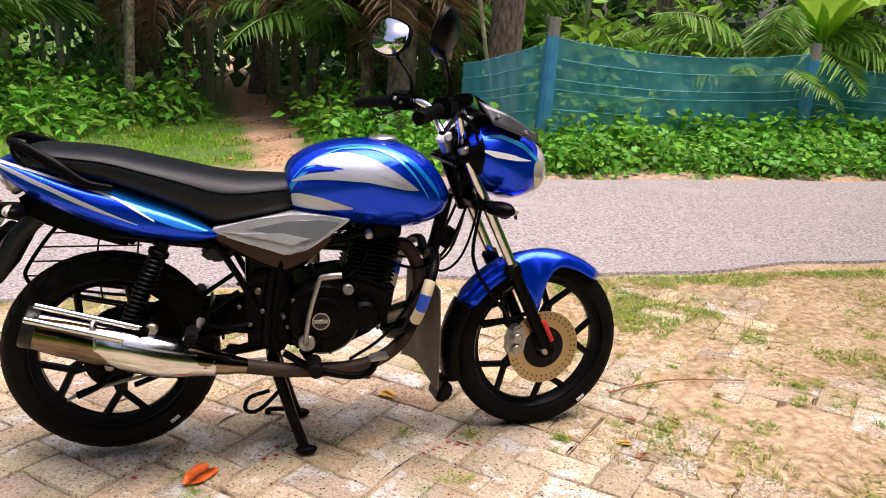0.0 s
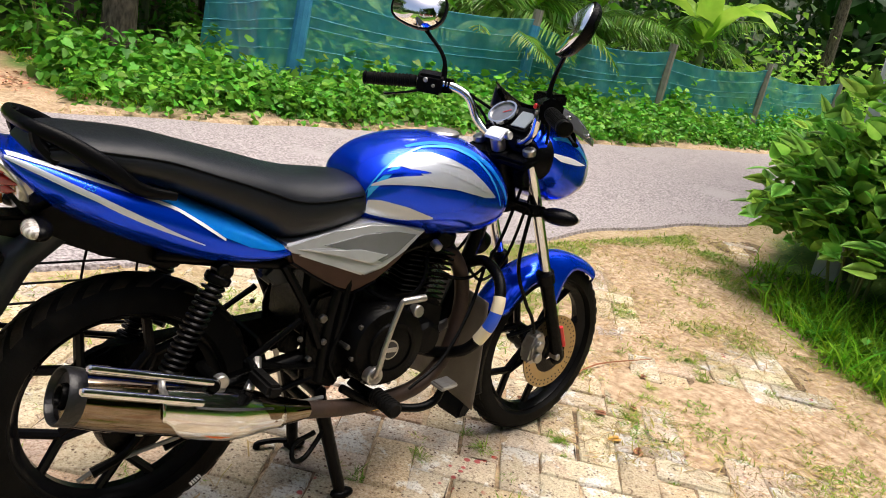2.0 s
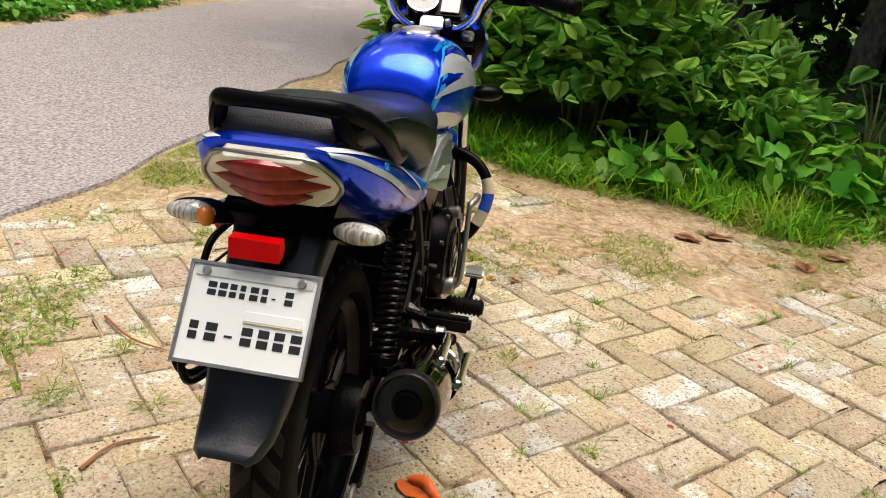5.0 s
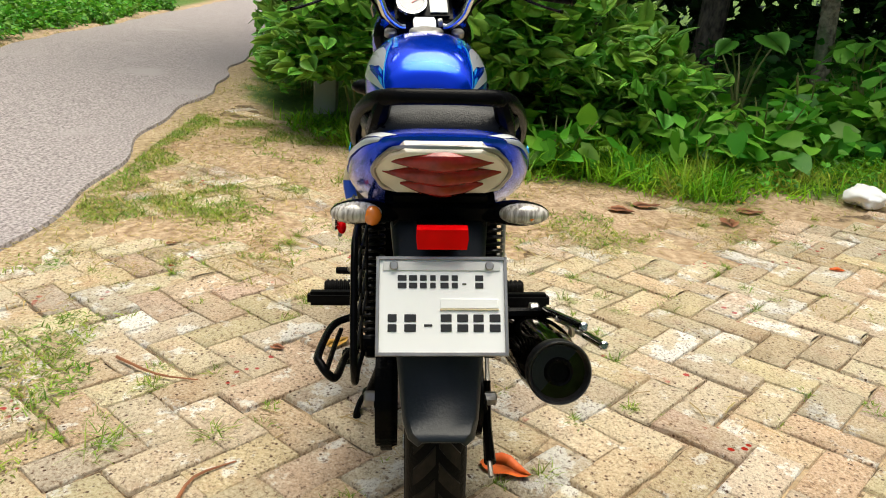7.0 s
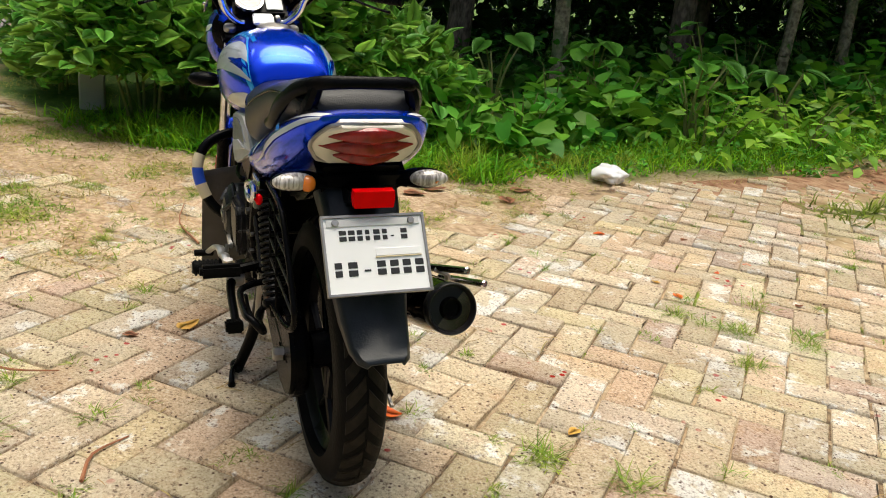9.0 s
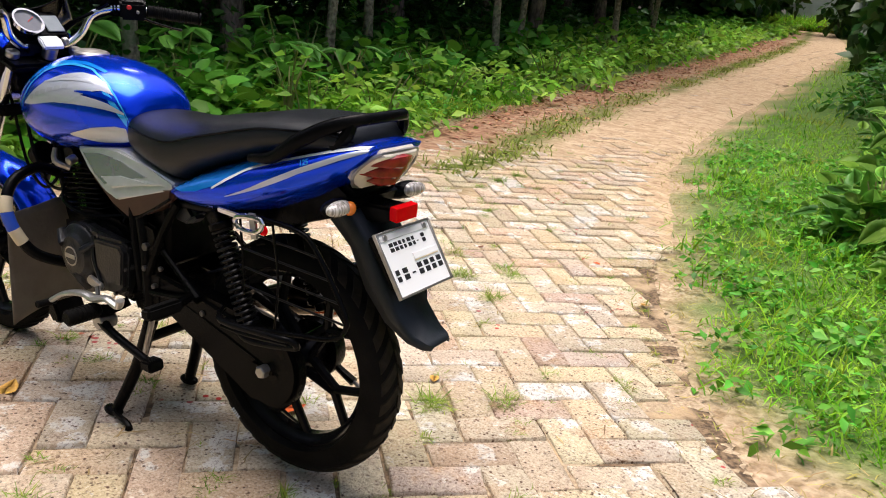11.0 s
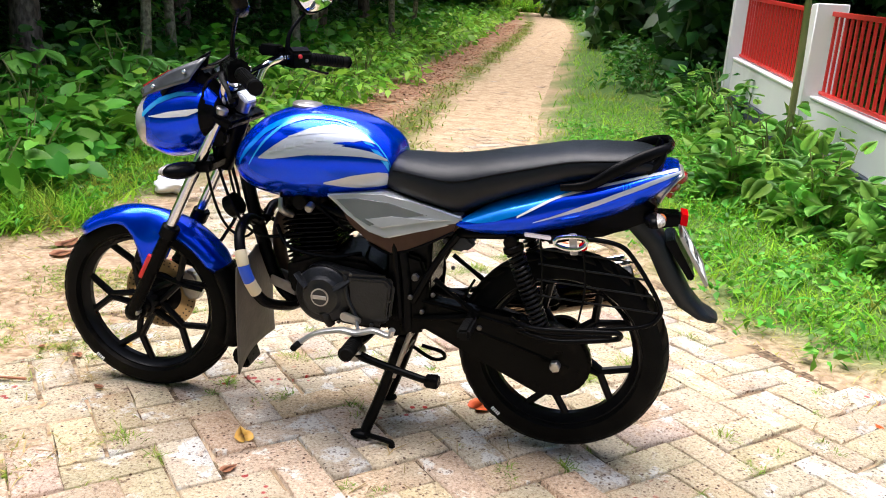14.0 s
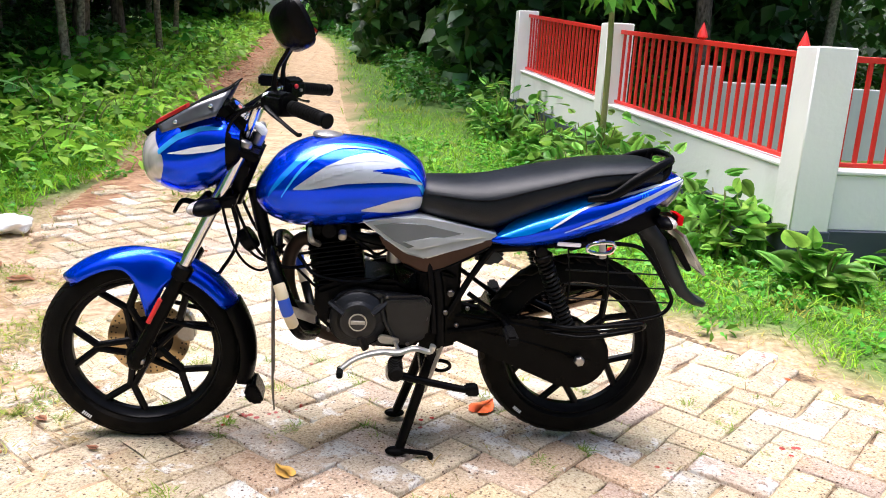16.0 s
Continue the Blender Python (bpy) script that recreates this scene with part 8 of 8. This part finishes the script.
# -- crash guard, rubber flap, side guard
for s in (1, -1):
    G = [(0.92, 0.022 * s, 0.605), (0.925, 0.09 * s, 0.632), (0.910, 0.17 * s, 0.610), (0.884, 0.212 * s, 0.555), (0.864, 0.208 * s, 0.485), (0.838, 0.165 * s, 0.41), (0.81, 0.07 * s, 0.365), (0.80, 0.02 * s, 0.355)]
    guard = part("crash_guard", tube(G, 0.0155, 14, 6), M_BLACK, bike, "black tubular crash guard with taped bands")
    fine = curve_points(G, 12)
    for a, b, mat, lab in ((33, 40, M_CREAM, "cream tape band"), (40, 48, M_BLUETAPE, "blue tape band"), (48, 54, M_CREAM, "cream tape band")):
        part("tape_band", tube_bm(bmesh.new(), fine[a:b + 1], 0.0172, 14, 1), mat, guard, lab)


def flap_point(u, v):
    """u across from side to side, v from the top down: a stiff sheet with two pointed lower corners."""
    p = u * 2 - 1
    y = 0.043 + 0.170 * p * (0.92 + 0.08 * v)
    low = 0.212 - 0.026 * p * p
    top = 0.535 - 0.02 * abs(p)
    return (0.928 - 0.128 * (y - 0.043) + 0.004 * math.sin(7 * u + 3 * v), y, top + (low - top) * v)


thick(part("rubber_flap", sheet(24, 14, flap_point), M_FLAP, bike, "brown rubber sheet tied to the crash guard", 70), 0.004)

rack = part("side_guard", tube([(0.10, 0.122, 0.685), (0.0, 0.132, 0.700), (-0.13, 0.136, 0.700), (-0.185, 0.136, 0.665), (-0.262, 0.134, 0.555), (-0.268, 0.133, 0.515), (-0.235, 0.134, 0.482), (-0.14, 0.135, 0.460), (0.0, 0.130, 0.432), (0.11, 0.122, 0.420)], 0.0062, 10, 5), M_BLACK, bike, "black wire guard beside the rear wheel")
for z, x1 in ((0.655, -0.188), (0.612, -0.222), (0.568, -0.250), (0.524, -0.264)):
    part("guard_rod", tube([(0.06, 0.126, z + 0.004), (-0.08, 0.131, z + 0.002), (x1, 0.135, z)], 0.0027, 6, 2), M_ROD, rack)
part("guard_rod", tube([(0.06, 0.125, 0.69), (0.045, 0.127, 0.56), (0.05, 0.125, 0.43)], 0.003, 6, 3), M_BLACK, rack)
part("guard_rod", tube([(-0.05, 0.133, 0.70), (-0.07, 0.133, 0.57), (-0.06, 0.132, 0.45)], 0.003, 6, 3), M_BLACK, rack)
part("side_step", tube([(0.12, 0.122, 0.445), (0.085, 0.165, 0.452), (0.03, 0.195, 0.458), (-0.13, 0.205, 0.478), (-0.168, 0.196, 0.478), (-0.176, 0.182, 0.462), (-0.15, 0.172, 0.446), (-0.02, 0.165, 0.418), (0.05, 0.14, 0.412), (0.10, 0.114, 0.412)], 0.0075, 10, 5), M_BLACK, bike, "black tubular side step")
part("side_step_bar", tube([(0.06, 0.18, 0.437), (-0.03, 0.186, 0.444), (-0.155, 0.188, 0.462)], 0.005, 8, 3), M_BLACK, bike)
hook = part("helmet_hook", tube([(-0.058, 0.176, 0.716), (-0.02, 0.177, 0.716), (0.012, 0.178, 0.708), (0.016, 0.178, 0.692), (-0.01, 0.180, 0.684), (-0.046, 0.178, 0.686), (-0.062, 0.176, 0.700)], 0.006, 8, 2, True), M_CHROME, bike, "chrome buckle hook")
part("hook_strap", prism([(-0.035, 0.725), (-0.015, 0.722), (-0.025, 0.665), (-0.045, 0.668)], 0.166, 0.173, 0.002), M_STEEL, hook)
part("hook_plate", prism([(0.10, 0.708), (0.03, 0.706), (0.03, 0.694), (0.10, 0.696)], 0.150, 0.156, 0.002), M_CHROME, bike)
part("side_reflector", ball((-0.055, 0.165, 0.69), (0.012, 0.008, 0.012), sub=2), M_REDLENS, bike, "small red side reflector")

# the rear axle and what turns on it sit a little back in the swing arm
for ob in list(bike.children):
    if ob.name.split(".")[0] in ("rear_wheel", "axle_nut", "brake_drum", "brake_arm", "axle_adjuster"):
        ob.location.x -= 0.012

# ---- bricks of the lane, laid in herringbone ----


def lane_bricks():
    s = 0.1275
    bed_y = np.linspace(1.5, -40, 160)
    pts = np.concatenate([np.stack([np.interp(bed_y, R_Y, R_X) + 0.05, bed_y], -1), np.stack([np.interp(bed_y, L_Y, L_X) - 0.05, bed_y], -1)])
    n = len(bed_y)
    k = np.arange(n - 1)
    f = np.stack([k, k + 1, k + n + 1, k + n], -1)
    me = array_mesh("pavement", np.column_stack([pts, rise(0, pts[:, 1]) - 0.0125]), f)
    bed = tagged(link_mesh("pavement", me, shade("joint_sand", (0.055, 0.034, 0.018), (0.24, 0.16, 0.09), 60, 0.95, bump=0.9, bscale=90, wide=0.14, c=(0.44, 0.32, 0.19), cscale=5, cpos=0.56)), "herringbone brick paving of the lane, sandy joints", "pavement", kind="structure")
    # sand that fills the joints unevenly, here and there up to the bricks' rims
    fx, fy = np.meshgrid(np.arange(-2.6, 3.4, 0.028), np.arange(-6.0, 1.5, 0.028))
    fill = 0.5 * wave(fx, fy, 3.3) + 0.5 * wave(fx, fy, 8.1) + 0.35 * wave(fx, fy, 19.0) - 0.16
    fz = rise(fx, fy) - 0.0125 + 0.0115 * np.clip(fill, 0, 1) - 0.002 * (fill < 0) + rng.normal(0, 0.0006, fx.shape)
    idx = np.arange(fx.size).reshape(fx.shape)
    quads = np.stack([idx[:-1, :-1], idx[:-1, 1:], idx[1:, 1:], idx[1:, :-1]], -1).reshape(-1, 4)
    quads = quads[(lane_in(fx, fy).ravel()[quads].min(1) > 0.02) & (fill.ravel()[quads].max(1) > 0)]
    me = array_mesh("sand", np.stack([fx, fy, fz], -1).reshape(-1, 3), quads)
    tagged(link_mesh("sand", me, shade("pale_sand", (0.26, 0.18, 0.105), (0.56, 0.44, 0.29), 70, 0.95, bump=0.9, bscale=110, wide=0.2), smooth=180), "pale sand lying in the joints of the brick lane", "sand", kind="stuff")
    # trodden earth and rotted leaves that bury the bricks farther along the lane
    ev, ew = np.meshgrid(np.concatenate([np.arange(-3.0, -12, -0.09), np.arange(-12, -41, -0.25)]), np.linspace(0.0, 1.0, 36), indexing="ij")
    er, el = np.interp(ev, R_Y, R_X), np.interp(ev, L_Y, L_X)
    ex = er - 0.1 + (el - er + 0.2) * ew
    lift = smooth(-3.4 + 1.4 * ew, -7.5 + 2.0 * ew, ev) * 0.022 + 0.006 * wave(ex, ev, 2.1) + 0.004 * wave(ex, ev, 6.3) - 0.006 * np.exp(-((ew - 0.28) / 0.16) ** 2)
    lift = np.minimum(lift, 0.016) * smooth(0.0, 0.10, ew) * smooth(1.0, 0.93, ew) - 0.016 * (1 - smooth(0.0, 0.05, ew) * smooth(1.0, 0.95, ew))
    ez = rise(ex, ev) - 0.010 + lift + rng.normal(0, 0.0012, ex.shape)
    idx = np.arange(ex.size).reshape(ex.shape)
    me = array_mesh("earth", np.stack([ex, ev, ez], -1).reshape(-1, 3), np.stack([idx[:-1, :-1], idx[:-1, 1:], idx[1:, 1:], idx[1:, :-1]], -1).reshape(-1, 4))
    at = me.attributes.new("litter", "FLOAT", "POINT")
    at.data.foreach_set("value", smooth(0.50, 0.90, ew + 0.16 * wave(ex, ev, 1.3) + 0.10 * wave(ex, ev, 4.7)).ravel().astype(np.float32))
    at = me.attributes.new("moss", "FLOAT", "POINT")
    at.data.foreach_set("value", (np.exp(-((ew - 0.61 + 0.04 * wave(ex, ev, 0.8)) / 0.085) ** 2) * np.clip(0.85 + 0.5 * clumps(ex, ev, 1.4), 0, 1)).ravel().astype(np.float32))
    tagged(link_mesh("earth", me, M_EARTH, smooth=180), "pale trodden earth with rotted leaves burying the lane's bricks", "earth", kind="structure")
    # loose soil that covers the bricks where the lane meets the verge
    gx, gy = np.meshgrid(np.arange(1.3, 4.6, 0.05), np.arange(-2.7, 1.56, 0.05))
    bare = smooth(-0.35, 0.35, clumps(gx, gy, 1.8) + 0.45 * (gx - 2.2)) * smooth(-2.7, -2.0, gy)
    gz = -0.016 + bare * (0.014 + 0.003 * wave(gx, gy, 7)) + rng.normal(0, 0.0012, gx.shape)
    idx = np.arange(gx.size).reshape(gx.shape)
    gf = np.stack([idx[:-1, :-1], idx[:-1, 1:], idx[1:, 1:], idx[1:, :-1]], -1).reshape(-1, 4)
    me = array_mesh("soil", np.stack([gx, gy, gz], -1).reshape(-1, 3), gf)
    tagged(link_mesh("soil", me, M_GROUND, smooth=180), "pale sandy soil spread over the brick lane's edge", "soil", kind="structure")
    a, b, c, d = 0.1250, 0.0613, 0.0024, 0.03
    edge = [(-a, -b), (-a * 0.4, -b), (a * 0.35, -b), (a, -b), (a, 0.1 * b), (a, b), (a * 0.45, b), (-a * 0.3, b), (-a, b), (-a, -0.1 * b)]
    low = np.array([(x, y, -d) for x, y in edge])
    mid = low * np.array([1, 1, 0]) + np.array([0, 0, -c * 1.3])
    top = np.array([(x - c * np.sign(x), y - (c * np.sign(y) if abs(y) > 0.5 * b else 0), 0.0) for x, y in edge])
    tv = np.concatenate([top, mid, low])
    q, nx = np.arange(10), (np.arange(10) + 1) % 10
    tf = np.concatenate([np.stack([np.zeros(8, int), np.arange(1, 9), np.arange(2, 10)], -1)] + [np.concatenate([np.stack([q + o, q + o + 10, nx + o + 10], -1), np.stack([q + o, nx + o + 10, nx + o], -1)]) for o in (0, 10)])

    def worn(v):
        """One brick's own chipped edges and uneven top."""
        v = v.copy()
        pull = 1 - np.abs(rng.normal(0, 0.015, (10, 1)))
        v[:10, :2] = v[:10, :2] * pull - np.sign(v[:10, :2]) * np.abs(rng.normal(0, 0.0020, (10, 2)))
        v[10:20, :2] = v[10:20, :2] * (0.4 + 0.6 * pull) - np.sign(v[10:20, :2]) * np.abs(rng.normal(0, 0.0014, (10, 2)))
        v[:10, 2] += rng.normal(0, 0.0012, 10)
        v[rng.integers(0, 10), 2] -= rng.random() * 0.004
        return v

    shapes = [worn(tv) for k in range(16)]
    kinds = []
    for v in shapes:
        me = array_mesh("brick", v, tf)
        me.materials.append(M_BRICK)
        kinds.append(me)
    near, far = [], []
    for i in range(-340, 60):
        for j in range(-330, 60):
            t = (i - j) % 4
            if t not in (0, 3):
                continue
            u, v = (i + 1, j + 0.5) if t == 0 else (i + 0.5, j + 1)
            x, y = (u - v) * s * 0.7071, (u + v) * s * 0.7071
            if not -26 < y < 1.55 or not -3 < x < 6:
                continue
            m = float(lane_in(x, y)) + 0.14 * float(wave(x, y, 2.2))
            if m < 0.12 or y > float(road_lo(x)) - 0.08:
                continue
            sunk = 0.0
            if x > 1.7 - 0.3 * float(wave(x, y, 1.4)) and y > -2.2:
                bare = float(clumps(x, y, 1.8)) + 0.45 * (x - 2.2)
                sunk = 0.0095 * smooth(-0.7, 0.3, bare)
                if bare > 0.15 and rng.random() < 0.7:
                    continue
            yaw = math.pi / 4 + (0 if t == 0 else math.pi / 2) + rng.normal(0, 0.020)
            row = (x + rng.normal(0, 0.0035), y + rng.normal(0, 0.0035), float(rise(x, y)) + rng.normal(0, 0.0022) - sunk - (0.006 if 1.1 < x < 1.55 and abs(y) < 0.16 else 0.0), yaw, rng.normal(0, 0.009), rng.normal(0, 0.011))
            (near if -0.95 < x < 1.75 and -0.95 < y < 1.3 else far).append(row)
    for k, (x, y, z, yaw, p, r) in enumerate(near):
        ob = new("brick", kinds[int(rng.integers(0, 16))])
        ob.parent = bed
        ob.location, ob.rotation_euler = (x, y, z), (r, p, yaw)
    far = np.array(far)
    v, f = joined([spread(shapes[k], tf, g[:, :3], g[:, 3], g[:, 4], g[:, 5], np.ones((len(g), 1))) for k, g in ((k, far[k::16]) for k in range(16))])
    tagged(link_mesh("bricks", array_mesh("bricks", v, f), M_BRICKS, bed), "worn sandy bricks of the lane's farther stretch", kind="stuff")


lane_bricks()
